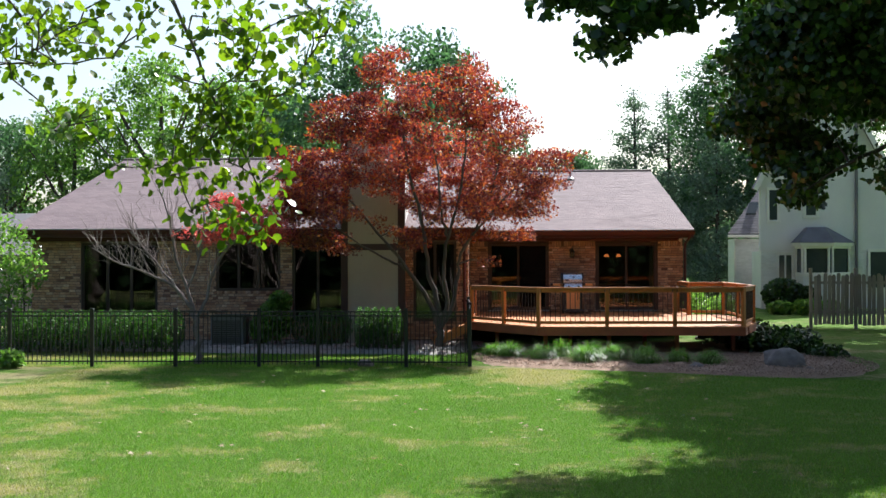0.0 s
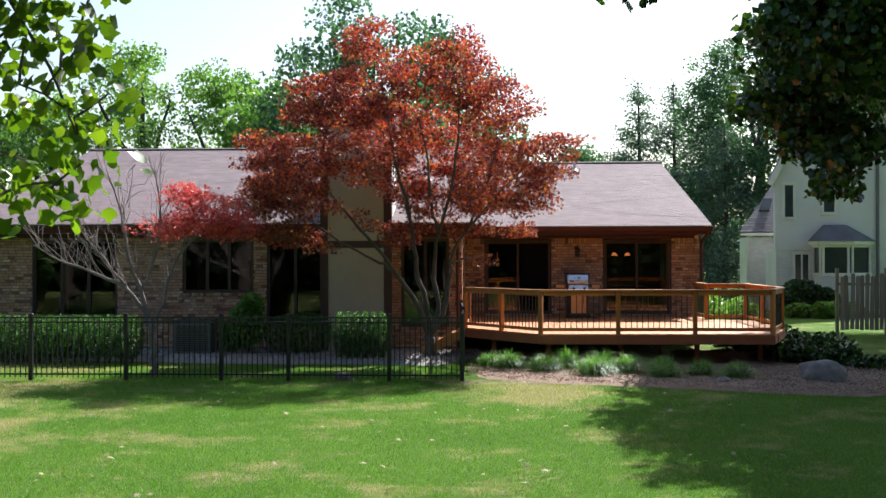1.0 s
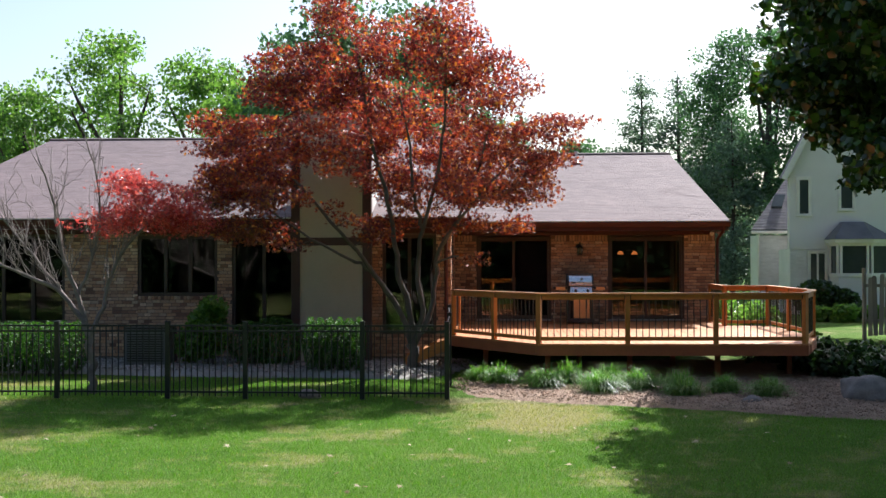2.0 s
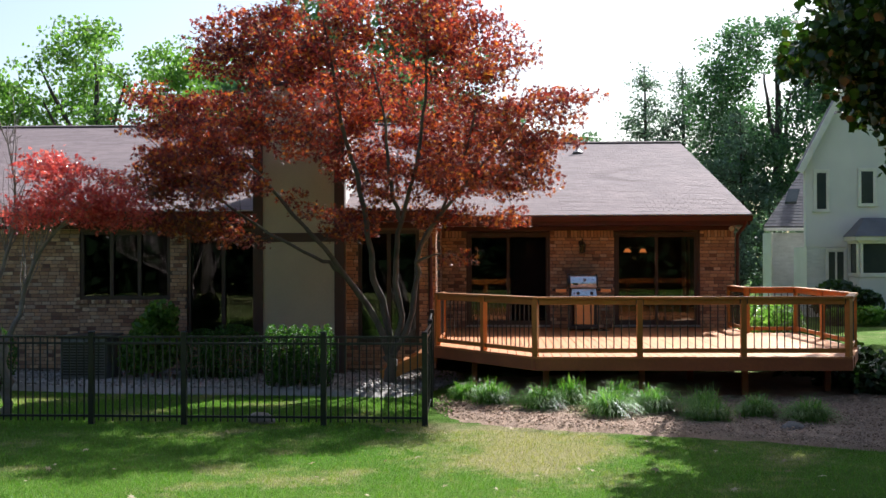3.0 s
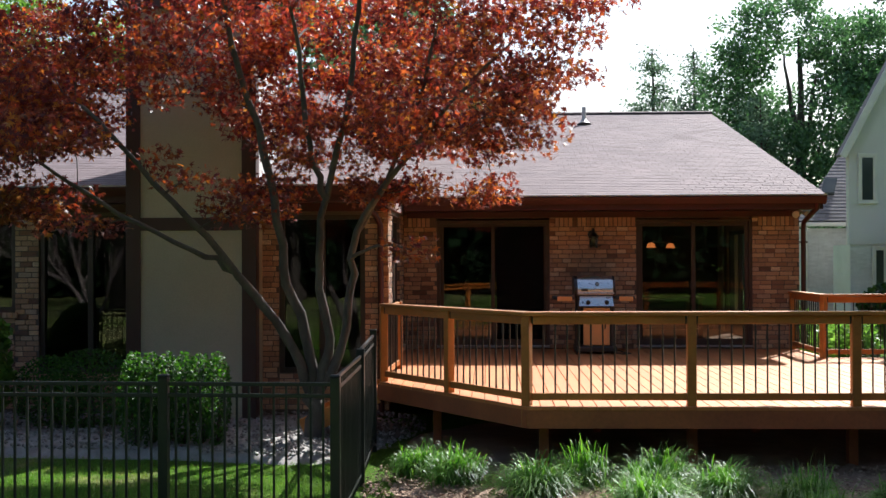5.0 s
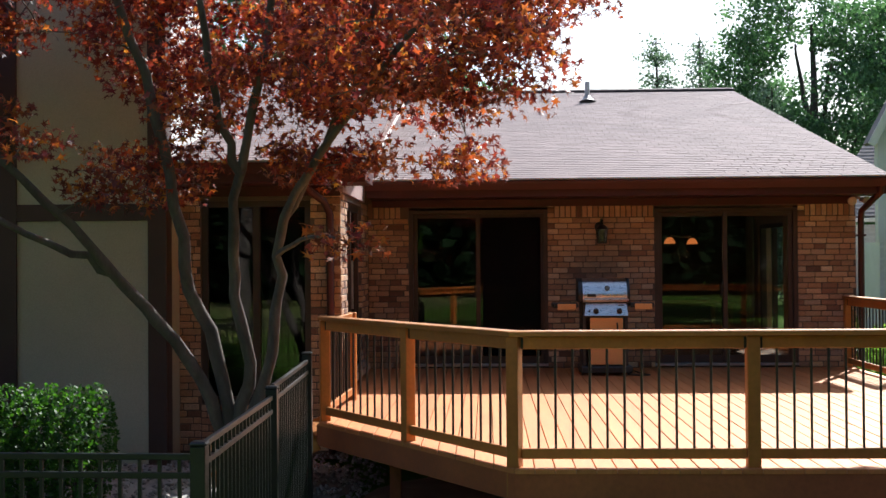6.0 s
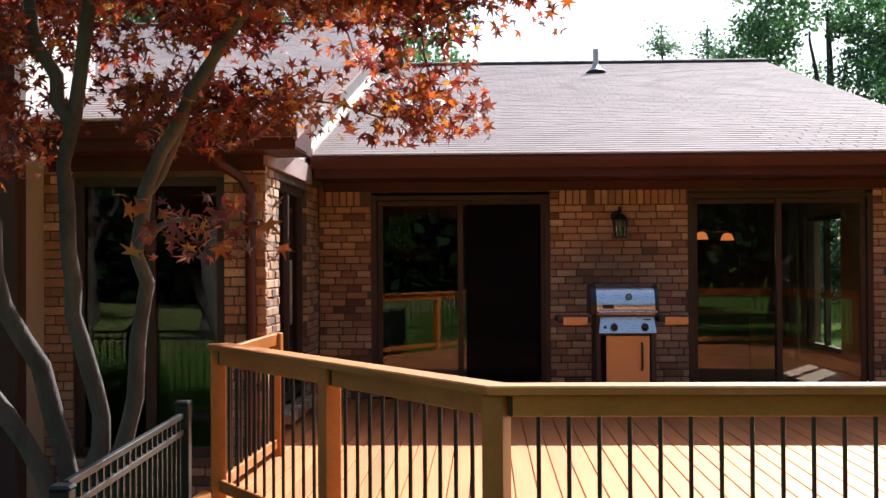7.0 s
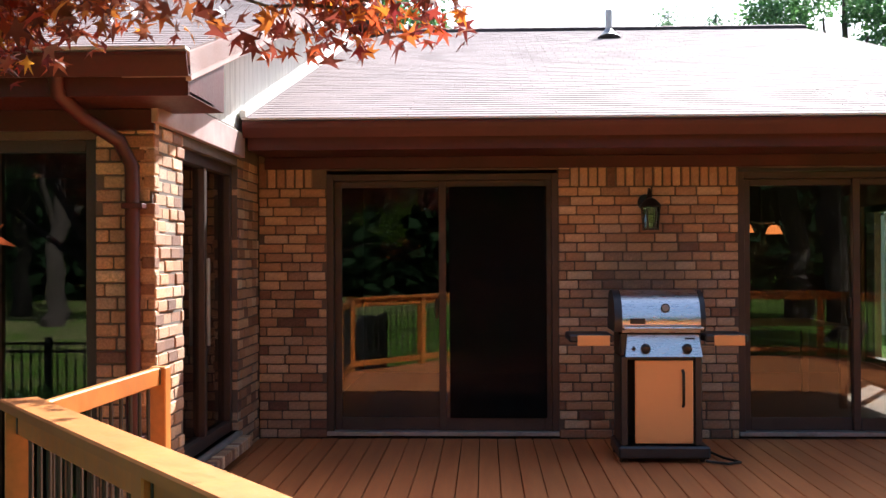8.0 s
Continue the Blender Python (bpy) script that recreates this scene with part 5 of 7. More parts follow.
part("skylight", Geo().add([(13.35, 60.6, 4.62), (13.85, 60.6, 4.62), (14.15, 61.2, 5.2), (13.65, 61.2, 5.2), (13.35, 60.55, 4.72), (13.85, 60.55, 4.72), (14.15, 61.15, 5.3), (13.65, 61.15, 5.3)], [(4, 5, 6, 7), (0, 1, 5, 4), (1, 2, 6, 5), (2, 3, 7, 6), (3, 0, 4, 7)]), M_NBGLASS, nb, "dark skylight")
part("wing_drain", Geo().tube([(12.62, 59.92, 3.4), (12.62, 59.92, 0.0)], 0.05, 8), M_WHITETRIM, nb, "", 40)

# neighbour's wooden fence
wf = thing("wooden_fence", "weathered grey picket fence in tree shade", "fence")
def picket_mesh(h, w):
    return Geo().add([(-w / 2, 0, 0), (w / 2, 0, 0), (w / 2, 0, h - 0.05), (w / 4, 0, h), (-w / 4, 0, h), (-w / 2, 0, h - 0.05), (-w / 2, 0.02, 0), (w / 2, 0.02, 0), (w / 2, 0.02, h - 0.05), (w / 4, 0.02, h), (-w / 4, 0.02, h), (-w / 2, 0.02, h - 0.05)],
                     [(0, 1, 2, 3, 4, 5), (11, 10, 9, 8, 7, 6), (0, 6, 7, 1), (1, 7, 8, 2), (2, 8, 9, 3), (3, 9, 10, 4), (4, 10, 11, 5), (5, 11, 6, 0)]).mesh("picket", M_PICKET)
pms = [picket_mesh(h, 0.125) for h in (1.68, 1.72, 1.75)]
x = 11.18
k = 0
while x < 19.0:
    y = 40.1 - 0.28 * (x - 11.1)
    o = new("picket", pms[k % 3])
    o.parent = wf
    o.matrix_basis = pose(x, y, 0.12 + random.uniform(-0.03, 0.02), 0, random.uniform(-1.5, 1.5), -15 + random.uniform(-3, 3))
    x += 0.138
    k += 1
for x in (11.05, 12.45, 14.4, 16.4, 18.4):
    part("post", Geo().box(x - 0.05, x + 0.05, 40.14 - 0.28 * (x - 11.1), 40.24 - 0.28 * (x - 11.1), -0.1, 2.05, 0.01), M_PICKET, wf)
for z in (0.55, 1.55):
    part("rail", Geo().beam((11.05, 40.15, z), (18.9, 40.15 - 0.28 * 7.85, z), 0.05, 0.09, 0.006), M_PICKET, wf)

# far neighbour on the other side
fh = thing("far_house", "low tan house with a grey roof behind trees", "house")
part("wall", Geo().box(-30, -17.5, 44, 54, -0.1, 2.7), M_PINKWALL, fh, "tan stucco wall")
part("roof", quad_slab(quad_slab(Geo(), [(-30.5, 43.4, 2.6), (-17.0, 43.4, 2.6), (-18.5, 49, 4.4), (-29, 49, 4.4)], 0.1), [(-17.0, 54.6, 2.6), (-30.5, 54.6, 2.6), (-29, 49, 4.4), (-18.5, 49, 4.4)], 0.1), M_GREYROOF, fh, "grey roof")
part("window", Geo().box(-21, -19.5, 43.96, 44.0, 1.0, 2.1, 0.01), M_NBGLASS, fh, "dark window")

# ---- plants ----
# leaf outlines in the xy plane, about 1 across, slightly folded
MAPLE5 = [(0, -0.5, 0.0), (0.10, -0.12, 0.02), (0.52, -0.16, -0.06), (0.17, 0.08, 0.02), (0.40, 0.44, -0.06), (0.07, 0.20, 0.02), (0, 0.62, -0.05), (-0.07, 0.20, 0.02), (-0.40, 0.44, -0.06), (-0.17, 0.08, 0.02), (-0.52, -0.16, -0.06), (-0.10, -0.12, 0.02)]
MAPLE5_T = [(0, 1, 11), (1, 2, 3), (3, 4, 5), (5, 6, 7), (7, 8, 9), (9, 10, 11), (1, 3, 11), (3, 9, 11), (3, 5, 9), (5, 7, 9)]


def palm_leaf():
    """A leaf of five slim pointed lobes on a small palm."""
    reach = [0.40, 0.55, 0.62, 0.55, 0.40]
    turn = [-112, -54, 0, 54, 112]
    v = []
    for k in range(6):
        a = math.radians(-155 if k == 0 else 155 if k == 5 else (turn[k - 1] + turn[k]) / 2)
        r = 0.12 if k in (0, 5) else 0.19
        v.append((r * math.sin(a), r * math.cos(a), 0.0))
    for r, d in zip(reach, turn):
        a = math.radians(d)
        v.append((r * math.sin(a), r * math.cos(a), -0.16 * r))
    t = [(k, k + 1, k + 6) for k in range(5)] + [(0, 5, 1), (1, 5, 4), (1, 4, 2), (2, 4, 3)]
    return v, t


MAPLE7, MAPLE7_T = palm_leaf()
OVAL = [(0, -0.5, 0), (0.26, -0.12, 0.06), (0.22, 0.2, 0.05), (0, 0.55, -0.04), (-0.22, 0.2, 0.05), (-0.26, -0.12, 0.06)]
OVAL_T = [(0, 1, 5), (1, 2, 4), (1, 4, 5), (2, 3, 4)]
BROAD = [(0, -0.45, 0.0), (0.34, -0.30, 0.05), (0.50, 0.08, -0.03), (0.22, 0.22, 0.03), (0, 0.56, -0.05), (-0.22, 0.22, 0.03), (-0.50, 0.08, -0.03), (-0.34, -0.30, 0.05)]
BROAD_T = [(0, 1, 7), (1, 2, 3), (1, 3, 7), (3, 5, 7), (3, 4, 5), (5, 6, 7)]
CLUMP = [(0, -0.5, 0), (0.35, -0.25, 0.12), (0.5, 0.2, -0.1), (0.12, 0.5, 0.1), (-0.3, 0.42, -0.08), (-0.5, 0.0, 0.12)]
CLUMP_T = [(0, 1, 5), (1, 2, 3), (1, 3, 5), (3, 4, 5)]


SPRAY = [(0, -0.55, 0), (0.42, 0.1, 0.1), (0.05, 0.5, -0.05), (-0.45, -0.05, 0.1)]
SPRAY_T = [(0, 1, 2), (0, 2, 3)]


def unit(v):
    return v / np.maximum(np.linalg.norm(v, axis=-1, keepdims=True), 1e-9)


def in_lobes(lobes, n, rng, shell=0.55):
    """Points in a set of ellipsoids (x, y, z, rx, ry, rz, weight), more of them towards the outside."""
    lobes = np.asarray(lobes, float)
    w = lobes[:, 6] / lobes[:, 6].sum()
    pick = rng.choice(len(lobes), n, p=w)
    d = unit(rng.normal(size=(n, 3)))
    r = shell + (1 - shell) * rng.random((n, 1)) ** 0.6
    r = np.where(rng.random((n, 1)) < 0.25, rng.random((n, 1)) ** 0.5, r)
    L = lobes[pick]
    return L[:, :3] + d * r * L[:, 3:6]


def grow(stems, targets, rng, r_tip=0.006, droop=0.0, wiggle=0.06):
    """Limbs from hand-laid stems out to target points: each joins the nearest point of the growing skeleton.
    stems: list of (points, radii). Returns tubes as (points, radii)."""
    tubes = []
    for pts, rad in stems:
        q, w = [], []
        v = [Vector(p) for p in pts]
        for i in range(len(v) - 1):
            p0, p1, p2, p3 = v[max(i - 1, 0)], v[i], v[i + 1], v[min(i + 2, len(v) - 1)]
            for k in range(4):
                t = k / 4
                c = 0.5 * ((2 * p1) + (p2 - p0) * t + (2 * p0 - 5 * p1 + 4 * p2 - p3) * t * t + (3 * p1 - p0 - 3 * p2 + p3) * t ** 3)
                j = 0.0 if (i == 0 and k == 0) else 0.34 * rad[i]
                q.append(c + Vector(rng.normal(size=3)) * j)
                w.append((rad[i] + (rad[i + 1] - rad[i]) * t) * rng.uniform(0.92, 1.08))
        tubes.append((q + [v[-1]], w + [rad[-1]]))
    P, R = [], []
    for pts, rad in tubes:
        for i in range(len(pts) - 1):
            for s in np.linspace(0, 1, 3)[:-1]:
                P.append(np.array(pts[i].lerp(pts[i + 1], s)))
                R.append(rad[i] + (rad[i + 1] - rad[i]) * s)
        P.append(np.array(pts[-1]))
        R.append(rad[-1])
    P, R = list(P), list(R)
    base = np.mean([np.array(t[0][0]) for t in tubes], axis=0)
    order = np.argsort(np.linalg.norm(targets - base, axis=1))
    for k in order:
        t = targets[k]
        A = np.array(P)
        d = np.linalg.norm(A - t, axis=1) + 0.8 * np.maximum(0, A[:, 2] - t[2] + 0.1)
        j = int(np.argmin(d))
        a, ra = A[j], R[j]
        L = np.linalg.norm(t - a)
        if L < 0.08:
            continue
        n = max(3, int(L / 0.25) + 2)
        r0 = max(r_tip * 1.2, min(ra * 0.7, r_tip + 0.014 * L))
        pts, rad = [], []
        bow = rng.normal(size=3) * wiggle * L + np.array([0, 0, 0.12 * L - droop * L])
        for i in range(n):
            s = i / (n - 1)
            q = a + (t - a) * s + bow * 4 * s * (1 - s) * 0.5 + rng.normal(size=3) * wiggle * 0.25 * L / n * (0 < i < n - 1)
            pts.append(Vector(q))
            rad.append(r0 + (r_tip - r0) * s)
            if i:
                P.append(q)
                R.append(rad[-1])
        tubes.append((pts, rad))
    return tubes


def tubes_geo(tubes, thick_sides=10, thin_sides=5):
    g = Geo()
    for pts, rad in tubes:
        g.tube(pts, rad, thick_sides if max(rad) > 0.03 else thin_sides if max(rad) > 0.012 else 4, cap=max(rad) > 0.02)
    return g


def tree(name, label, stems, lobes, n_limbs, n_leaves, leaf, tris, size, bark, leaf_mat, seed, spread_r=0.22, flat=0.5, group="", shell=0.55, droop=0.0, up=0.4):
    rng = np.random.default_rng(seed)
    th = thing(name, label, "tree", group)
    tg = in_lobes(lobes, n_limbs, rng, shell * 0.8)
    tubes = grow(stems, tg, rng, droop=droop)
    part("trunk", tubes_geo(tubes), bark, th, "", 60)
    # leaves gather in sprays round the limb ends
    sprays = np.concatenate([tg, in_lobes(lobes, max(1, n_limbs // 2), rng, shell)])
    pick = rng.integers(0, len(sprays), n_leaves)
    off = np.clip(rng.normal(size=(n_leaves, 3)), -1.5, 1.5) * spread_r * np.array([1, 1, flat])
    c = sprays[pick] + off
    nrm = rng.normal(size=(n_leaves, 3)) * np.array([0.8, 0.8, 0.6]) + np.array([0, 0, up])
    sz = size * rng.uniform(0.6, 1.25, n_leaves)
    me = scatter_mesh("crown", leaf, tris, c, sz, nrm, rng, leaf_mat)
    part("crown", me, leaf_mat, th)
    return th


# the red maple beside the deck
B = Vector((-1.36, 30.95, -0.05))
MAPLE_STEMS = [
    ([B, (-1.34, 30.9, 0.35), (-1.30, 30.85, 0.62)], [0.17, 0.125, 0.12]),
    ([(-1.34, 30.9, 0.5), (-1.55, 30.6, 1.15), (-1.95, 30.2, 1.85), (-2.25, 29.8, 2.35), (-2.85, 29.3, 3.1), (-3.5, 28.8, 3.9)], [0.085, 0.075, 0.065, 0.055, 0.04, 0.025]),
    ([(-2.05, 30.08, 2.0), (-2.3, 29.9, 2.25), (-2.9, 29.5, 2.55), (-3.6, 29.1, 3.0), (-4.2, 28.6, 3.5)], [0.05, 0.045, 0.035, 0.028, 0.018]),
    ([(-1.30, 30.85, 0.55), (-1.42, 30.7, 1.35), (-1.62, 30.4, 2.2), (-1.72, 30.1, 3.2), (-2.0, 29.7, 4.4), (-2.2, 29.4, 5.6), (-2.35, 29.2, 6.6)], [0.085, 0.08, 0.07, 0.06, 0.045, 0.03, 0.016]),
    ([(-1.30, 30.85, 0.55), (-1.12, 30.7, 1.3), (-1.22, 30.45, 2.1), (-1.05, 30.1, 3.0), (-0.75, 29.7, 4.1), (-0.6, 29.4, 5.3), (-0.55, 29.2, 6.3)], [0.08, 0.07, 0.06, 0.052, 0.042, 0.028, 0.015]),
    ([(-1.28, 30.85, 0.6), (-0.95, 30.75, 1.25), (-0.85, 30.6, 1.9), (-0.72, 30.3, 2.6), (-0.2, 29.8, 3.3), (0.4, 29.4, 3.95), (1.1, 29.1, 4.6)], [0.075, 0.065, 0.058, 0.05, 0.04, 0.03, 0.015]),
    ([(-1.06, 30.1, 2.95), (-1.25, 29.9, 3.6), (-1.3, 29.6, 4.6), (-1.5, 29.4, 5.6)], [0.05, 0.042, 0.03, 0.016]),
    ([(-0.72, 30.3, 2.6), (-0.35, 30.15, 3.2), (0.0, 29.9, 4.0), (0.3, 29.6, 5.0)], [0.045, 0.038, 0.03, 0.016]),
]
MAPLE_LOBES = [
    (-2.45, 29.8, 6.75, 0.95, 1.625, 1.15, 1.3), (-3.5, 29.6, 5.9, 1.1, 1.75, 0.8, 1.1), (-0.6, 29.8, 6.6, 0.85, 1.5, 1.05, 1), (0.3, 29.6, 5.8, 0.85, 1.625, 0.75, 0.8),
    (-1.5, 29.9, 5.6, 1.5, 1.75, 0.8, 0.7), (1.05, 29.6, 4.55, 0.95, 1.625, 0.6, 0.8), (0.4, 29.1, 3.75, 1.2, 1.3, 0.42, 0.42), (-4.5, 29.3, 4.3, 1.15, 1.6, 0.75, 0.95),
    (-2.3, 29.6, 4.5, 1.2, 1.75, 0.5, 0.15), (-4.1, 28.5, 3.5, 0.9, 1.2, 0.4, 0.4), (-2.3, 29.2, 3.3, 0.9, 0.8, 0.35, 0.08), (-0.4, 29.8, 4.8, 1, 1.5, 0.5, 0.22), (1.8, 29.7, 5.05, 0.55, 0.75, 0.2, 0.13), (-5, 28.6, 4.9, 0.45, 0.75, 0.3, 0.12),
    (-1.9, 30.2, 3.45, 0.9, 0.7, 0.3, 0.12), (-0.9, 30.2, 3.65, 0.9, 0.7, 0.3, 0.15), (0.2, 30.0, 3.6, 0.9, 0.8, 0.25, 0.2), (1.0, 29.6, 3.65, 0.7, 0.8, 0.3, 0.3), (-4.6, 28.9, 3.05, 0.8, 0.9, 0.38, 0.35), (-5.2, 29.2, 3.7, 0.7, 0.9, 0.4, 0.35), (-3.9, 29.3, 2.75, 0.7, 0.7, 0.25, 0.14), (-4.4, 29.2, 4.0, 0.9, 1.2, 0.5, 0.4), (-2.5, 31.2, 5.3, 1.4, 0.8, 0.7, 0.7), (-4.4, 30.6, 4.8, 1.0, 1.0, 0.7, 0.6), (-1.6, 31.2, 3.9, 0.9, 0.8, 0.4, 0.45), (-0.3, 31.5, 4.0, 0.8, 0.8, 0.35, 0.45), (0.5, 31.7, 4.5, 0.7, 0.8, 0.3, 0.35), (-1.9, 30.6, 3.0, 0.55, 0.5, 0.25, 0.12), (-3.1, 29.4, 4.7, 0.8, 1.0, 0.4, 0.2), (-0.8, 31.2, 5.2, 1.2, 0.8, 0.8, 0.6), (-1.9, 31.7, 4.6, 1.3, 0.7, 0.6, 0.7), (-0.4, 32.0, 4.8, 1.1, 0.8, 0.6, 0.5), (-4.7, 31.5, 4.3, 1.0, 0.7, 0.6, 0.5), (-4.9, 31.0, 4.3, 1.0, 0.9, 0.5, 0.5), (-0.3, 30.3, 3.05, 0.55, 0.5, 0.16, 0.10), (0.7, 30.2, 3.1, 0.4, 0.35, 0.14, 0.09), (-1.9, 29.6, 2.75, 0.5, 0.4, 0.2, 0.07),
    (0.6, 32.5, 3.72, 0.45, 0.5, 0.14, 0.05), (-0.2, 31.8, 3.2, 0.32, 0.3, 0.12, 0.035), (-0.75, 31.8, 3.35, 0.35, 0.3, 0.14, 0.045), (-0.15, 28.75, 2.45, 0.28, 0.25, 0.12, 0.04),
]
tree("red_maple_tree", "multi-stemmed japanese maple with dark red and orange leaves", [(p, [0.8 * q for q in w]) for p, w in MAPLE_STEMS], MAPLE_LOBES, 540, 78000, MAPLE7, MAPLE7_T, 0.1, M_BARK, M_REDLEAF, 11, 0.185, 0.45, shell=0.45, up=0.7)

# the half-dead little maple behind the fence
DEAD = [
    ([(-6.95, 27.35, -0.08), (-6.97, 27.33, 0.45), (-7.02, 27.3, 1.05)], [0.085, 0.07, 0.062]),
    ([(-7.02, 27.3, 1.0), (-7.35, 27.25, 1.6), (-7.9, 27.2, 2.0), (-8.7, 27.1, 2.3), (-9.4, 27.0, 2.7)], [0.05, 0.042, 0.032, 0.022, 0.010]),
    ([(-7.02, 27.3, 1.0), (-7.2, 27.3, 1.7), (-7.45, 27.2, 2.4), (-7.6, 27.2, 3.3), (-7.9, 27.1, 4.3)], [0.05, 0.042, 0.034, 0.024, 0.008]),
    ([(-7.0, 27.3, 0.95), (-6.75, 27.3, 1.5), (-6.6, 27.3, 2.1), (-6.2, 27.2, 2.7), (-5.6, 27.2, 3.2)], [0.045, 0.038, 0.032, 0.025, 0.012]),
    ([(-7.2, 27.3, 1.7), (-6.95, 27.3, 2.4), (-6.8, 27.3, 3.2), (-6.9, 27.2, 4.3)], [0.034, 0.028, 0.02, 0.007]),
    ([(-7.35, 27.25, 1.6), (-8.0, 27.3, 2.4), (-8.6, 27.3, 3.1)], [0.03, 0.022, 0.009]),
]


def small_maple():
    rng = np.random.default_rng(5)
    th = thing("small_maple_tree", "half-dead small maple with bare pale branches and some red leaves", "tree")
    bare = in_lobes([(-8.3, 27.2, 2.6, 1.1, 0.8, 0.5, 1), (-7.7, 27.2, 3.8, 0.8, 0.6, 0.8, 1), (-7.0, 27.2, 3.6, 0.5, 0.6, 0.9, 0.7), (-8.9, 27.2, 2.6, 0.7, 0.6, 0.4, 0.6)], 460, rng, 0.3)[:150]
    live_l = [(-5.9, 27.3, 3.35, 0.85, 0.75, 0.45, 1.2), (-6.6, 27.3, 3.05, 0.75, 0.7, 0.3, 0.8), (-5.3, 27.3, 3.1, 0.6, 0.6, 0.3, 0.7), (-6.3, 27.3, 3.75, 0.45, 0.5, 0.25, 0.4), (-6.5, 27.2, 1.9, 0.12, 0.12, 0.2, 0.03)]
    live = in_lobes(live_l, 170, rng, 0.4)
    tubes = grow(DEAD, np.concatenate([bare, live]), rng, 0.004, 0, 0.05)
    # straight fine shoots that fan upwards from the bare limbs
    for pts, rad in tubes[1:6]:
        for k in range(26):
            i = int(rng.integers(len(pts) // 3, len(pts) - 1))
            d = (pts[i + 1] - pts[i]).normalized() * 0.7 + Vector((0, 0, 0.75)) + Vector(rng.normal(size=3)) * 0.3
            d = d.normalized() * rng.uniform(0.45, 1.25)
            bow = Vector(rng.normal(size=3)) * 0.05
            shoot = [pts[i], pts[i] + d * 0.35 + bow, pts[i] + d * 0.7 + bow, pts[i] + d]
            tubes.append((shoot, [0.009, 0.007, 0.005, 0.003]))
            side = (d.normalized() + Vector(rng.normal(size=3)) * 0.45).normalized() * rng.uniform(0.2, 0.5)
            tubes.append(([shoot[1], shoot[1] + side * 0.5, shoot[1] + side], [0.006, 0.005, 0.003]))
    part("trunk", tubes_geo(tubes), M_BARKPALE, th, "bare pale branches", 60)
    pick = rng.integers(0, len(live), 6400)
    c = live[pick] + rng.normal(size=(6400, 3)) * [0.15, 0.15, 0.06]
    nrm = rng.normal(size=(6400, 3)) * [0.7, 0.7, 0.5] + [0, 0, 0.6]
    part("crown", scatter_mesh("crown", MAPLE7, MAPLE7_T, c, 0.09 * rng.uniform(0.6, 1.2, 6400), nrm, rng, M_PINKLEAF), M_PINKLEAF, th, "bright red leaves")


small_maple()


# the big shade tree on the lawn's edge
SHADE_STEMS = [
    ([(14.6, 27.6, -0.1), (14.5, 27.6, 0.6), (14.4, 27.6, 2.5), (14.2, 27.6, 4.8), (13.9, 27.7, 8.0), (13.5, 27.8, 11.5)], [0.55, 0.42, 0.36, 0.30, 0.2, 0.08]),
    ([(14.3, 27.6, 3.6), (12.6, 27.8, 5.0), (10.6, 28.0, 5.9), (8.8, 28.2, 6.4), (7.2, 28.4, 6.9)], [0.19, 0.15, 0.11, 0.07, 0.03]),
    ([(14.3, 27.6, 4.4), (12.7, 26.2, 6.2), (11.0, 25.0, 7.6), (9.2, 24.0, 8.6)], [0.17, 0.13, 0.09, 0.03]),
    ([(14.2, 27.6, 4.9), (13.2, 29.8, 6.6), (12.0, 31.8, 8.0), (10.6, 33.4, 9.0)], [0.17, 0.13, 0.09, 0.03]),
    ([(11.6, 27.9, 5.5), (9.8, 28.4, 5.2), (8.6, 28.8, 4.6), (7.9, 29.0, 4.1)], [0.08, 0.06, 0.04, 0.015]),
    ([(14.0, 27.7, 7.5), (11.8, 27.9, 9.0), (9.6, 28.0, 10.0), (7.6, 28.2, 10.6)], [0.15, 0.11, 0.07, 0.03]),
    ([(14.2, 27.7, 5.5), (14.4, 31.0, 7.2), (14.6, 35.0, 8.4), (14.8, 40.0, 9.2)], [0.18, 0.13, 0.09, 0.04]),
    ([(14.3, 27.6, 4.0), (16.2, 27.4, 6.0), (18.0, 27.2, 8.0)], [0.17, 0.11, 0.04]),
]
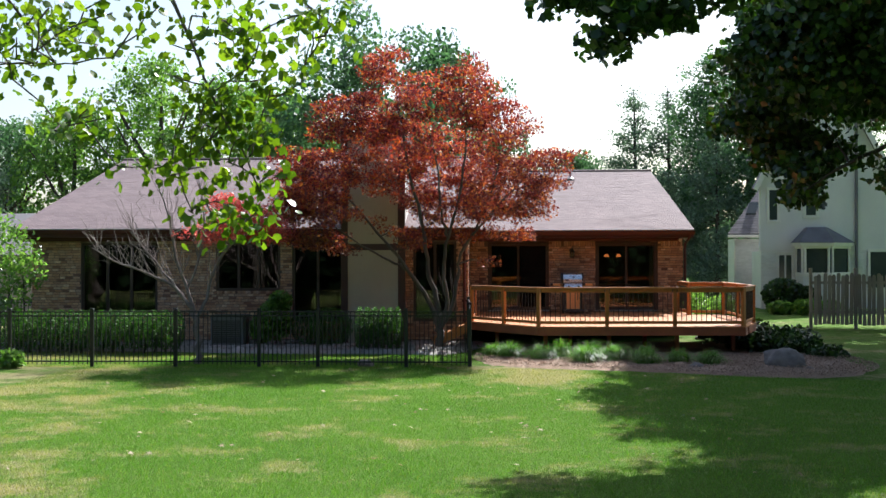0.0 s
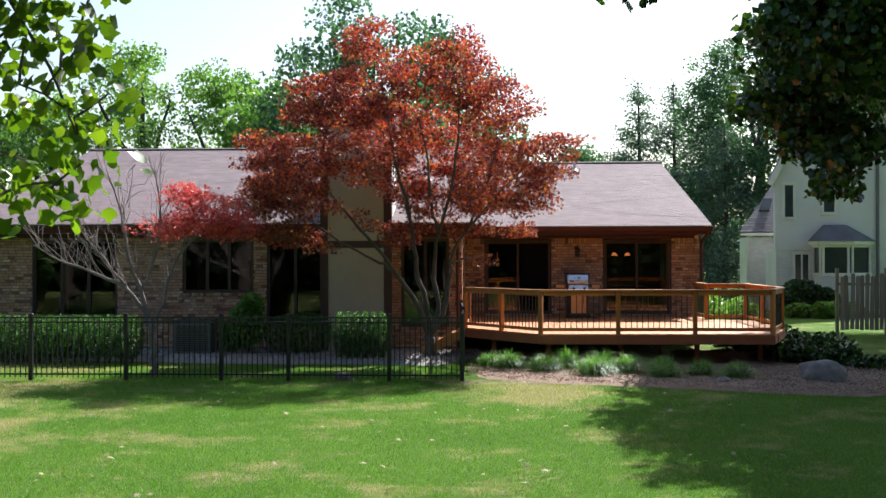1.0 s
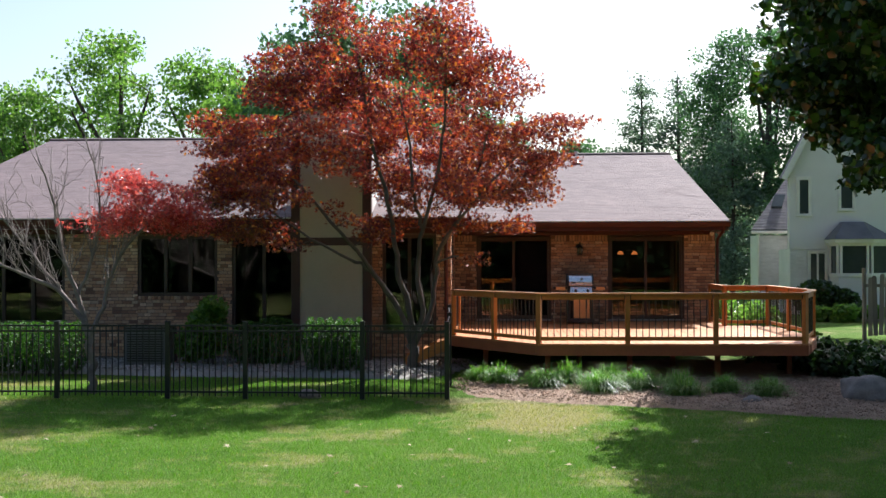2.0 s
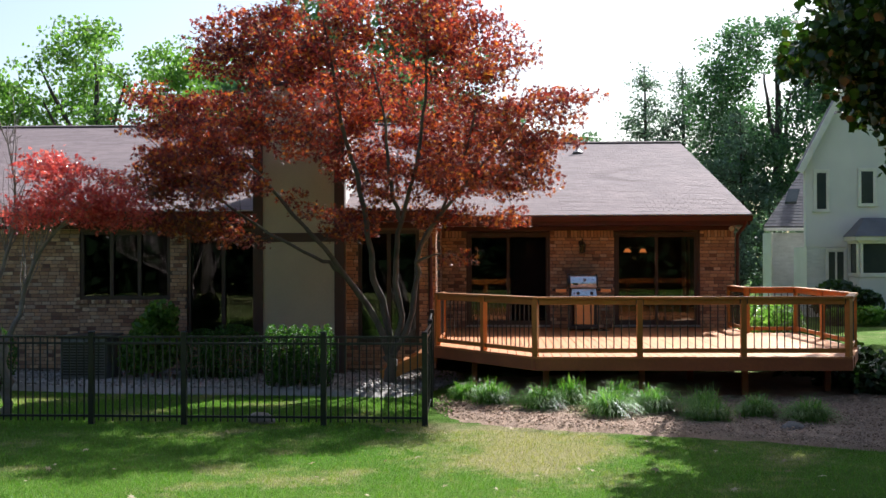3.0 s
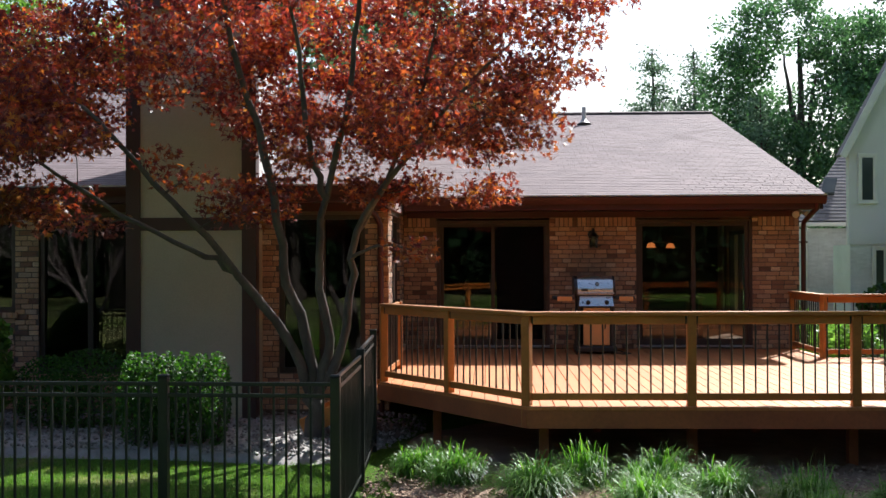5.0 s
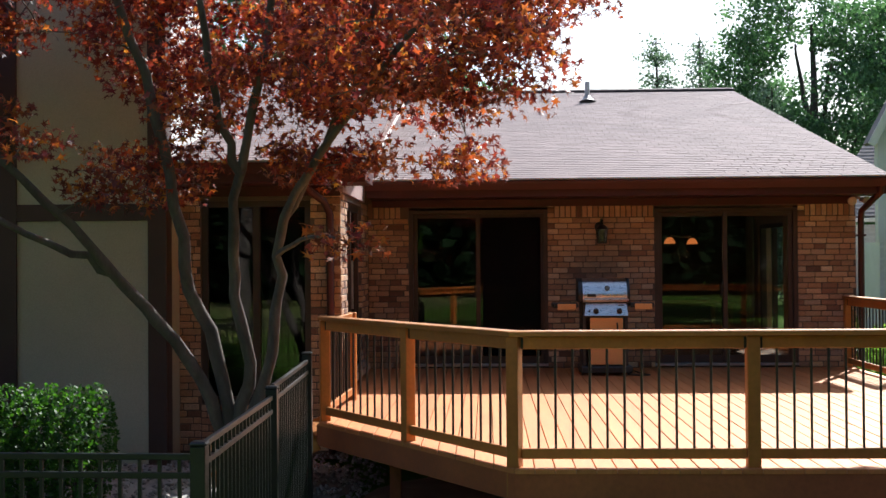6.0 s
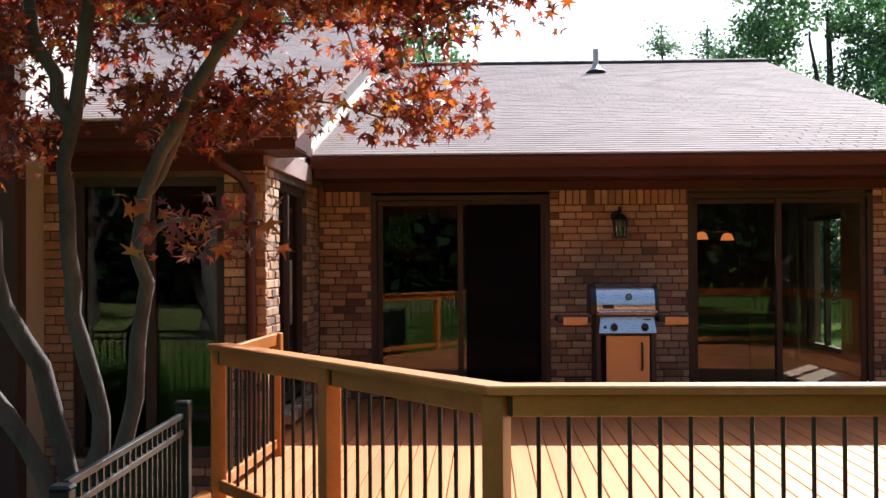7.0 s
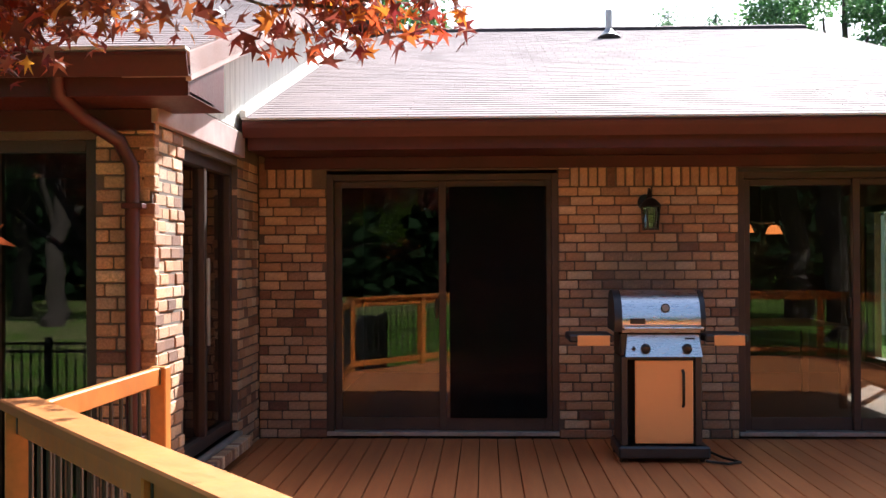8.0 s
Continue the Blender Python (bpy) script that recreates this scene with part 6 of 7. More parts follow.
SHADE_LOBES = [
    (7.5, 31.8, 6.2, 1.0, 1.4, 0.8, 0.6), (8.6, 31.5, 5.3, 1.0, 1.2, 0.6, 0.4), (8.3, 31.0, 4.2, 0.5, 0.7, 0.35, 0.08), (8.5, 31.5, 8.0, 2.0, 2.0, 1.6, 1.2), (10.5, 32.0, 7.8, 2.0, 2.0, 1.4, 1.0),
    (9.0, 28.3, 7.0, 1.9, 2.4, 1.1, 0.8), (8.5, 27.8, 8.2, 2.2, 2.8, 1.5, 1.5), (7.6, 27.6, 8.3, 1.4, 2.0, 1.2, 0.8), (6.7, 28.2, 7.0, 1.1, 1.5, 0.9, 0.4), (9.8, 28.0, 10.6, 2.4, 3.0, 1.8, 1.3), (11.2, 27.4, 8.0, 2.2, 3.0, 1.8, 1.2), (12.5, 27.6, 9.5, 3.2, 3.6, 2.4, 1.4),
    (7.9, 28.8, 4.7, 0.7, 1.0, 0.7, 0.16), (10.2, 28.4, 4.9, 0.9, 1.2, 0.7, 0.12), (12.6, 28.4, 4.9, 1.4, 1.4, 0.9, 0.5), (11.8, 31.5, 8.7, 2.2, 2.0, 1.6, 0.7), (10.3, 24.5, 8.6, 2.8, 2.4, 1.8, 1.3), (13.5, 28, 12, 3.0, 3.0, 1.8, 0.7), (17.5, 27.4, 8.5, 2.4, 2.8, 2.6, 0.8), (10.1, 24.6, 10.0, 2.0, 2.4, 1.5, 1.0), (9.8, 22.6, 10.8, 2.8, 2.4, 1.8, 1.2), (13.0, 23.0, 10.0, 3.0, 2.6, 2.0, 1.2),
    (13.5, 35.0, 8.5, 2.5, 2.5, 1.8, 1.3), (14.5, 39.0, 9.0, 3.0, 3.0, 2.0, 1.5), (11.2, 33.4, 8.4, 2.0, 2.0, 1.6, 1.0), (15.2, 43.0, 9.2, 3.0, 3.0, 2.0, 1.3), (11.9, 36.7, 8.2, 1.8, 2.0, 1.5, 1.0), (15.5, 46.5, 9.6, 3.0, 3.0, 2.0, 1.1), (13.2, 44.0, 9.6, 2.0, 2.4, 1.6, 0.9), (16.5, 36.0, 8.5, 2.5, 3.0, 2.0, 1.0),
]
tree("shade_tree", "large leafy maple shading the lawn beside the deck", SHADE_STEMS, SHADE_LOBES, 1000, 86000, CLUMP, CLUMP_T, 0.195, M_BARKDARK, M_LEAFDARK, 21, 0.36, 0.6)

# a second maple, with one low bough over the lawn
BOUGH_STEMS = [
    ([(10.5, 15.6, -0.1), (10.4, 15.6, 1.0), (10.2, 15.6, 4.0), (10.0, 15.6, 8.0)], [0.45, 0.36, 0.28, 0.1]),
    ([(10.2, 15.6, 4.2), (8.0, 15.5, 5.8), (5.6, 15.3, 6.5), (3.6, 15.2, 6.4), (2.2, 15.1, 5.9), (1.6, 15.0, 5.4)], [0.16, 0.12, 0.08, 0.045, 0.02, 0.008]),
]
# The high lobes lie out of view and are added to shade the lawn.
BOUGH_LOBES = [(5.2, 19.3, 7.6, 1.5, 1.0, 0.5, 1.6), (1.65, 15.1, 5.35, 0.2, 0.4, 0.35, 0.25), (2.2, 15.1, 5.75, 0.5, 0.5, 0.22, 0.5), (1.1, 15.1, 5.95, 0.6, 0.5, 0.2, 0.4), (3.2, 15.2, 6.2, 0.7, 0.7, 0.3, 0.8), (4.6, 15.3, 6.7, 0.9, 0.9, 0.5, 1.2), (7.5, 15.6, 8.5, 2.6, 2.6, 1.6, 4.5), (10.0, 15.6, 10.0, 3.0, 3.0, 1.8, 4), (12.0, 19.5, 9.5, 3.2, 2.6, 2.0, 4)]
tree("shade_tree", "large maple with a low leafy bough over the lawn", BOUGH_STEMS, BOUGH_LOBES, 420, 26000, BROAD, BROAD_T, 0.15, M_BARKDARK, M_LEAFDARK, 23, 0.22, 0.6)

# an unseen third maple, added to shade the near lawn and block sky
SIDE_STEMS = [
    ([(12.0, 6.0, -0.1), (12.0, 6.0, 1.0), (11.7, 6.2, 4.0), (11.2, 6.6, 7.5), (10.8, 6.8, 10.5)], [0.5, 0.4, 0.32, 0.2, 0.06]),
    ([(11.7, 6.2, 4.0), (9.8, 6.6, 6.0), (7.8, 7.0, 7.2), (6.4, 7.2, 7.8)], [0.17, 0.12, 0.08, 0.03]),
    ([(11.6, 6.3, 4.6), (11.8, 8.8, 6.8), (11.6, 11.4, 8.2)], [0.16, 0.11, 0.04]),
    ([(11.6, 6.3, 4.6), (10.0, 4.0, 6.8), (8.4, 1.6, 8.0)], [0.16, 0.11, 0.04]),
]
SIDE_LOBES = [(8.4, 7.4, 8.2, 2.6, 2.6, 1.5, 3), (8.6, 3.0, 8.6, 2.8, 2.6, 1.5, 3), (11.6, 10.5, 8.6, 2.8, 2.6, 1.6, 3), (11.4, 6.4, 10.6, 3.2, 3.6, 1.8, 4), (14.0, 8.0, 8.4, 2.8, 3.0, 1.8, 3), (13.5, 3.0, 8.4, 2.8, 3.0, 1.8, 3), (14.5, 13.5, 9.0, 2.8, 2.8, 1.8, 3)]
tree("shade_tree", "unseen leafy maple added to shade the near lawn", SIDE_STEMS, SIDE_LOBES, 320, 26000, CLUMP, CLUMP_T, 0.28, M_BARKDARK, M_LEAFDARK, 24, 0.4, 0.6)

# tall lawn tree with low hanging boughs
NEAR_STEMS = [
    ([(-7.0, 8.4, -0.1), (-7.0, 8.4, 0.6), (-6.9, 8.4, 3.0), (-6.7, 8.4, 6.0), (-6.4, 8.4, 9.0)], [0.36, 0.28, 0.24, 0.18, 0.08]),
    ([(-6.8, 8.4, 4.4), (-5.4, 8.3, 5.2), (-3.8, 8.2, 5.2), (-2.6, 8.1, 4.7), (-2.15, 8.05, 4.1), (-1.95, 8.0, 3.6), (-1.72, 8.0, 3.2), (-1.6, 8.0, 2.9)], [0.10, 0.07, 0.045, 0.026, 0.012, 0.009, 0.007, 0.004]),
    ([(-3.0, 8.15, 4.95), (-2.2, 8.2, 4.7), (-1.5, 8.2, 4.4), (-1.1, 8.2, 4.1)], [0.025, 0.016, 0.01, 0.004]),
    ([(-4.6, 8.25, 5.25), (-3.8, 8.0, 4.7), (-3.3, 7.9, 4.2), (-3.0, 7.9, 3.8)], [0.03, 0.02, 0.01, 0.004]),
]
NEAR_LOBES = [
    (-3.15, 8.0, 3.95, 0.55, 0.5, 0.35, 1.0), (-2.6, 8.0, 4.1, 0.45, 0.4, 0.25, 0.6), (-1.75, 8.1, 4.05, 0.4, 0.4, 0.25, 0.75), (-1.2, 8.1, 4.1, 0.3, 0.3, 0.2, 0.5), (-1.55, 8.1, 3.7, 0.28, 0.3, 0.22, 0.5), (-2.05, 8.0, 3.6, 0.22, 0.3, 0.28, 0.4), (-2.9, 8.0, 3.45, 0.3, 0.3, 0.12, 0.2),
    (-1.85, 8.0, 3.3, 0.28, 0.3, 0.22, 0.45), (-2.3, 8.0, 3.08, 0.38, 0.3, 0.12, 0.3), (-1.68, 8.0, 3.05, 0.26, 0.3, 0.16, 0.3), (-2.05, 8.0, 2.8, 0.28, 0.25, 0.10, 0.2), (-1.75, 8.0, 2.68, 0.24, 0.25, 0.13, 0.28), (-1.85, 8.0, 2.48, 0.13, 0.2, 0.1, 0.1), (-1.5, 8.0, 2.9, 0.18, 0.2, 0.14, 0.16), (-6.4, 8.4, 8.6, 2.4, 2.4, 2.2, 4.0),
]
tree("lawn_tree", "leafy birch bough with backlit light green leaves", NEAR_STEMS, NEAR_LOBES, 300, 2700, BROAD, BROAD_T, 0.074, M_BARK, M_BIRCH, 31, 0.11, 0.8, shell=0.3, droop=0.12, up=0.1)


# ---- background woods ----
def broad_tree(x, y, h, r, seed, mat, label, n=9000, low=0.25, size=0.22):
    rng = np.random.default_rng(seed)
    z0 = h * low
    lobes = []
    for k in range(24):
        a = rng.uniform(0, 2 * math.pi)
        t = (k + rng.uniform(0, 1)) / 24
        rr = r * (0.75 * math.sqrt(max(0.05, 1 - (2 * t - 0.85) ** 2 / 1.6)))
        q = r * rng.uniform(0.24, 0.42)
        lobes.append((x + rr * math.cos(a), y + rr * math.sin(a), z0 + (h - z0 - q) * t + q * 0.3, q * 1.05, q * 1.05, q * 1.1, q * q))
    lobes.append((x, y, h - r * 0.4, r * 0.45, r * 0.45, r * 0.4, r * r * 0.2))
    stems = [([(x, y, -0.2), (x, y, h * 0.15), (x + rng.uniform(-0.3, 0.3), y, h * 0.45), (x, y, h * 0.85)], [0.035 * h, 0.025 * h, 0.016 * h, 0.004 * h])]
    for k in range(5):
        a = rng.uniform(0, 2 * math.pi)
        stems.append(([(x, y, h * (0.2 + 0.07 * k)), (x + 0.35 * r * math.cos(a), y + 0.35 * r * math.sin(a), h * (0.4 + 0.06 * k)), (x + 0.7 * r * math.cos(a), y + 0.7 * r * math.sin(a), h * (0.55 + 0.07 * k))], [0.012 * h, 0.008 * h, 0.003 * h]))
    return tree("background_tree", label, stems, lobes, 230, int(1.25 * n), SPRAY, SPRAY_T, 0.95 * size, M_BARKDARK, mat, seed + 1, r * 0.085, 0.8, "background trees", shell=0.6, up=0.15)


def pine(x, y, h, r, seed, label="tall blue-green pine with ragged layered boughs", n=6500, bare=0.2):
    rng = np.random.default_rng(seed)
    th = thing("pine_tree", label, "tree", "background pines")
    tubes = [([Vector((x, y, -0.2)), Vector((x + 0.1, y, h * 0.5)), Vector((x, y, h))], [0.017 * h, 0.011 * h, 0.002 * h])]
    cs, ns = [], []
    whorls = int(h * 1.7)
    for w in range(whorls):
        t = (w + rng.uniform(-0.3, 0.3)) / whorls
        z = h * (bare + (1 - bare) * t)
        reach = 1.15 * r * (1 - t) ** 0.75 * rng.uniform(0.6, 1.2) + 0.22
        for b in range(rng.integers(4, 7)):
            a = rng.uniform(0, 2 * math.pi)
            L = reach * rng.uniform(0.6, 1.1)
            tip = np.array([x + L * math.cos(a), y + L * math.sin(a), z + L * rng.uniform(-0.1, 0.45)])
            st = np.array([x, y, z - 0.1 * L])
            tubes.append(([Vector(st), Vector((st + tip) / 2 + [0, 0, -0.05 * L]), Vector(tip)], [0.03, 0.02, 0.008]))
            m = max(8, int(2.3 * n / whorls / 5 * L / r))
            s = 0.25 + 0.75 * rng.random(m) ** 0.7
            cs.append(st + (tip - st) * s[:, None] + rng.normal(size=(m, 3)) * [0.36, 0.36, 0.26])
            ns.append(np.tile([math.cos(a) * 0.3, math.sin(a) * 0.3, 1.0], (m, 1)) * 0.4 + rng.normal(size=(m, 3)) * 0.8)
    c, nn = np.concatenate(cs), np.concatenate(ns)
    part("trunk", tubes_geo(tubes, 8, 4), M_BARKDARK, th, "", 60)
    part("crown", scatter_mesh("crown", SPRAY, SPRAY_T, c, 0.185 * rng.uniform(0.5, 1.3, len(c)), nn, rng, M_PINE), M_PINE, th)
    return th


G1, G2 = "tall green deciduous tree behind the house", "light green leafy tree behind the roof"
broad_tree(-5.8, 63, 15.2, 6.2, 101, M_LEAF, "large round green tree rising behind the maple", 20000, size=0.26)
broad_tree(-19.6, 68, 14.6, 3.9, 102, M_LEAFLIGHT, G2)
broad_tree(-15.2, 70, 13.6, 3.4, 103, M_LEAFLIGHT, G2)
broad_tree(-24.4, 67, 11.6, 3.6, 104, M_LEAFLIGHT, G2)
broad_tree(-29.5, 70, 11.2, 4.0, 105, M_LEAF, G1)
broad_tree(-11.5, 66, 11.8, 3.2, 106, M_LEAFLIGHT, G2)
broad_tree(-36, 74, 12.5, 4.6, 107, M_LEAF, G1)
broad_tree(1.0, 72, 10.4, 3.2, 108, M_LEAF, G1)
broad_tree(5.2, 76, 9.2, 3.0, 109, M_LEAF, G1)
broad_tree(18.3, 82, 17.2, 5.4, 110, M_LEAF, "tall spreading tree with gaps in its crown", 28000, size=0.215)
broad_tree(24.6, 84, 13.5, 4.4, 111, M_LEAF, G1)
broad_tree(32, 82, 17.0, 6.0, 112, M_LEAF, G1)
broad_tree(41, 88, 16.0, 6.0, 113, M_LEAF, G1)
broad_tree(21.5, 74, 7.5, 3.0, 114, M_LEAFDARK, G1, 5000, 0.08)
pine(11.0, 88, 15.2, 3.4, 201, n=9000, bare=0.1)
pine(13.7, 89, 15.4, 3.4, 202, n=9000, bare=0.1)
pine(16.0, 87, 14.4, 3.6, 203, n=9000, bare=0.1)
pine(15.2, 78, 10.8, 3.4, 204, n=8000, bare=0.05)
pine(23.0, 88, 12.6, 3.6, 205, n=8000, bare=0.05)
pine(12.3, 80, 8.2, 2.6, 206, n=8000, bare=0.05)
pine(-32, 64, 12.0, 3.4, 207, bare=0.05)
pine(-27.8, 62, 9.0, 2.8, 208, bare=0.05)
pine(-37, 66, 11.0, 3.2, 209, bare=0.05)


def woods(name, lines, n, seed, label, mat, size=0.9):
    """A far belt of foliage along a line; one heap of leaves nobody could count."""
    rng = np.random.default_rng(seed)
    c = []
    for (xa, ya), (xb, yb), h in lines:
        m = n // len(lines)
        s = rng.random(m)
        top = h * (0.7 + 0.3 * np.sin(s * 37 + 1) * np.sin(s * 91))
        c.append(np.stack([xa + (xb - xa) * s + rng.normal(size=m), ya + (yb - ya) * s + rng.normal(size=m) * 2, top * rng.random(m) ** 0.8], 1))
    c = np.concatenate(c)
    me = scatter_mesh(name, SPRAY, SPRAY_T, c, 1.1 * size * rng.uniform(0.5, 1.3, len(c)), rng.normal(size=(len(c), 3)) + [0, 0, 0.4], rng, mat)
    tagged(new(name, me), label, "woods", kind="stuff")


woods("far_woods", [((-70, 95), (0, 104), 7), ((0, 104), (70, 100), 9), ((-70, 95), (-75, 20), 9), ((75, 20), (70, 100), 9)], 40000, 61, "far belt of green woods behind the houses", M_LEAF, 0.75)
# The rear belt is out of view, added to darken what the panes mirror.
woods("rear_woods", [((-40, -22), (40, -22), 17), ((-40, -28), (40, -28), 18), ((-42, -22), (-40, 20), 13), ((42, -22), (40, 20), 13)], 100000, 62, "unseen belt of near-black foliage behind the lawn, mirrored in the panes", M_REARSHADE, 0.85)


for k, (x, y, h) in enumerate(((-13, 2, 12), (-9, -9, 12), (-17, -5, 12), (-21, 6, 13))):
    broad_tree(x, y, h, 3.6, 130 + k, M_LEAF, "tall green tree at the far side of the lawn", 3500, 0.42, 0.34)

# ---- shrubs ----
def shrub(name, label, lobes, n, mat, size, seed, leaf=OVAL, tris=OVAL_T, shell=0.75, up=0.5, category="shrub", group=""):
    rng = np.random.default_rng(seed)
    th = thing(name, label, category, group)
    c = in_lobes(lobes, n, rng, shell)
    c[:, 2] = np.maximum(c[:, 2], 0.0)
    L = np.asarray(lobes, float)
    tg = in_lobes(lobes, 40, rng, 0.6)
    tg[:, 2] = np.maximum(tg[:, 2], 0.15)
    stems = [([(l[0], l[1], -0.08), (l[0] + 0.03, l[1], max(0.1, l[2] * 0.5)), (l[0], l[1], l[2])], [0.03, 0.022, 0.012]) for l in L]
    part("stems", tubes_geo(grow(stems, tg, rng, 0.003)), M_BARKDARK, th, "dark stems", 60)
    nrm = rng.normal(size=(n, 3)) * 0.8 + [0, 0, up]
    part("foliage", scatter_mesh("foliage", leaf, tris, c, size * rng.uniform(0.6, 1.25, n), nrm, rng, mat), mat, th)
    return th


def boxy(x0, x1, y0, y1, z1, step=0.45):
    """Lobes that fill a clipped hedge."""
    out = []
    x = x0 + step / 2
    while x < x1:
        out.append((x, (y0 + y1) / 2, z1 * 0.52, step * 0.72, (y1 - y0) / 2, z1 * 0.5, 1))
        x += step
    return out


shrub("hedge", "clipped green boxwood hedge behind the metal fence", boxy(-12.9, -8.1, 29.5, 30.8, 1.08, 0.28), 26000, M_HEDGE, 0.056, 301, category="hedge")
shrub("clipped_shrub", "clipped rounded green shrub below the chimney", boxy(-3.52, -2.28, 29.85, 30.85, 1.14, 0.2), 11000, M_HEDGE, 0.046, 302)
shrub("clipped_shrub", "dark clipped shrub in shade beside the chimney", [(-4.4, 31.7, 0.55, 0.65, 0.5, 0.55, 1), (-5.0, 31.8, 0.5, 0.5, 0.45, 0.5, 0.7)], 8000, M_HEDGE, 0.046, 303)
shrub("leafy_shrub", "loose leafy shrub in front of the brick wall", [(-5.9, 31.6, 0.75, 0.5, 0.45, 0.6, 1), (-5.75, 31.5, 1.25, 0.35, 0.3, 0.3, 0.5), (-6.3, 31.7, 0.5, 0.35, 0.35, 0.4, 0.4)], 2600, M_LEAFLIGHT, 0.10, 304, BROAD, BROAD_T, 0.4)
shrub("leafy_shrub", "broad-leaved dark shrub at the deck corner", [(7.6, 29.3, 0.2, 0.8, 0.7, 0.3, 1), (6.9, 29.6, 0.25, 0.5, 0.5, 0.32, 0.6), (8.0, 30.8, 0.3, 0.7, 0.8, 0.34, 0.8), (7.2, 31.4, 0.35, 0.6, 0.7, 0.4, 0.8), (8.2, 28.4, 0.1, 0.5, 0.5, 0.2, 0.5), (6.4, 32.4, 0.3, 0.6, 0.6, 0.4, 0.5), (7.1, 33.3, 0.35, 0.5, 0.8, 0.4, 0.8), (6.6, 30.6, 0.25, 0.4, 0.8, 0.3, 0.6), (6.9, 34.6, 0.4, 0.6, 0.7, 0.45, 0.7)], 6000, M_LEAFDARK, 0.12, 305, BROAD, BROAD_T, 0.2)
shrub("leafy_shrub", "bright green shrub beyond the deck railing", [(7.5, 38.8, 0.5, 0.6, 0.8, 0.55, 1), (8.0, 40.2, 0.55, 0.7, 0.8, 0.6, 1), (7.3, 41.5, 0.6, 0.6, 0.8, 0.65, 1)], 4200, M_LEAFLIGHT, 0.13, 306, OVAL, OVAL_T, 0.5)
shrub("leafy_shrub", "round green shrub by the neighbouring house", [(13.5, 53.6, 0.7, 1.0, 0.8, 0.75, 1), (14.4, 53.3, 0.55, 0.7, 0.6, 0.55, 0.6)], 3200, M_LEAFDARK, 0.16, 307, BROAD, BROAD_T)
shrub("hosta_row", "low row of green hostas by the neighbouring house", [(12.6, 50.5, 0.2, 0.6, 0.5, 0.3, 1), (13.5, 50.0, 0.25, 0.6, 0.5, 0.35, 1), (14.5, 50.0, 0.25, 0.6, 0.5, 0.3, 1)], 1800, M_LEAFLIGHT, 0.22, 308, BROAD, BROAD_T)
shrub("yard_tree", "light green small tree at the end of the house", [(-13.3, 31.4, 2.6, 1.0, 0.9, 0.9, 1), (-12.8, 31.2, 2.1, 0.7, 0.7, 0.6, 0.7), (-13.6, 31.0, 3.3, 0.8, 0.8, 0.6, 0.7), (-13.0, 30.9, 1.4, 0.6, 0.6, 0.5, 0.4), (-13.5, 31.0, 0.7, 0.9, 0.8, 0.7, 0.5)], 2600, M_LEAFLIGHT, 0.13, 309, OVAL, OVAL_T, 0.2, category="tree")
shrub("leafy_shrub", "small yellow-green shrub by the fence post", [(-10.95, 26.0, 0.15, 0.35, 0.3, 0.25, 1)], 420, M_LEAFLIGHT, 0.10, 310, BROAD, BROAD_T, 0.3)


def fountain_grass(x, y, r, h, seed, label="mound of fine arching ornamental grass in mulch"):
    rng = np.random.default_rng(seed)
    n = 850
    a = rng.uniform(0, 2 * math.pi, n)
    out = 0.25 + 0.75 * rng.random(n) ** 0.45
    L = h * rng.uniform(0.7, 1.25, n)
    base = np.stack([0.09 * rng.normal(size=n), 0.09 * rng.normal(size=n), np.zeros(n) - 0.02], 1)
    d = np.stack([np.cos(a), np.sin(a), np.zeros(n)], 1)
    side = np.stack([-np.sin(a), np.cos(a), np.zeros(n)], 1)
    seg, V = 5, []
    for k in range(seg + 1):
        s = k / seg
        q = base + d * (r * out * s ** 1.5)[:, None]
        q[:, 2] += L * (s * (1.65 - 0.3 * out) - (0.95 * out + 0.35) * s ** 2.2)
        w = 0.0055 * (1 - s) ** 0.6 + 0.0006
        V += [q - side * w, q + side * w]
    v = np.stack(V, 1)
    f = np.array([(2 * k, 2 * k + 1, 2 * k + 3, 2 * k + 2) for k in range(seg)])
    F = (f[None] + (np.arange(n) * 2 * (seg + 1))[:, None, None]).reshape(-1, 4)
    me = numpy_mesh("grass_mound", v.reshape(-1, 3), F, M_BLADE)
    ob = tagged(new("ornamental_grass", me), label, "ornamental grass", "ornamental grasses before the deck")
    ob.location = (x, y, 0.03)
    return ob


GRASSES = [(0.10, 28.6, 0.33, 0.40), (0.50, 28.1, 0.40, 0.46), (1.25, 27.45, 0.50, 0.48), (1.75, 28.05, 0.36, 0.50), (2.2, 26.75, 0.52, 0.50), (2.45, 27.75, 0.5, 0.52), (2.95, 27.15, 0.55, 0.50), (3.55, 26.85, 0.45, 0.50), (3.55, 26.25, 0.4, 0.40), (4.35, 26.75, 0.40, 0.40), (4.95, 26.25, 0.50, 0.42)]
for k, (x, y, r, h) in enumerate(GRASSES):
    fountain_grass(x, y, r, h, 400 + k)


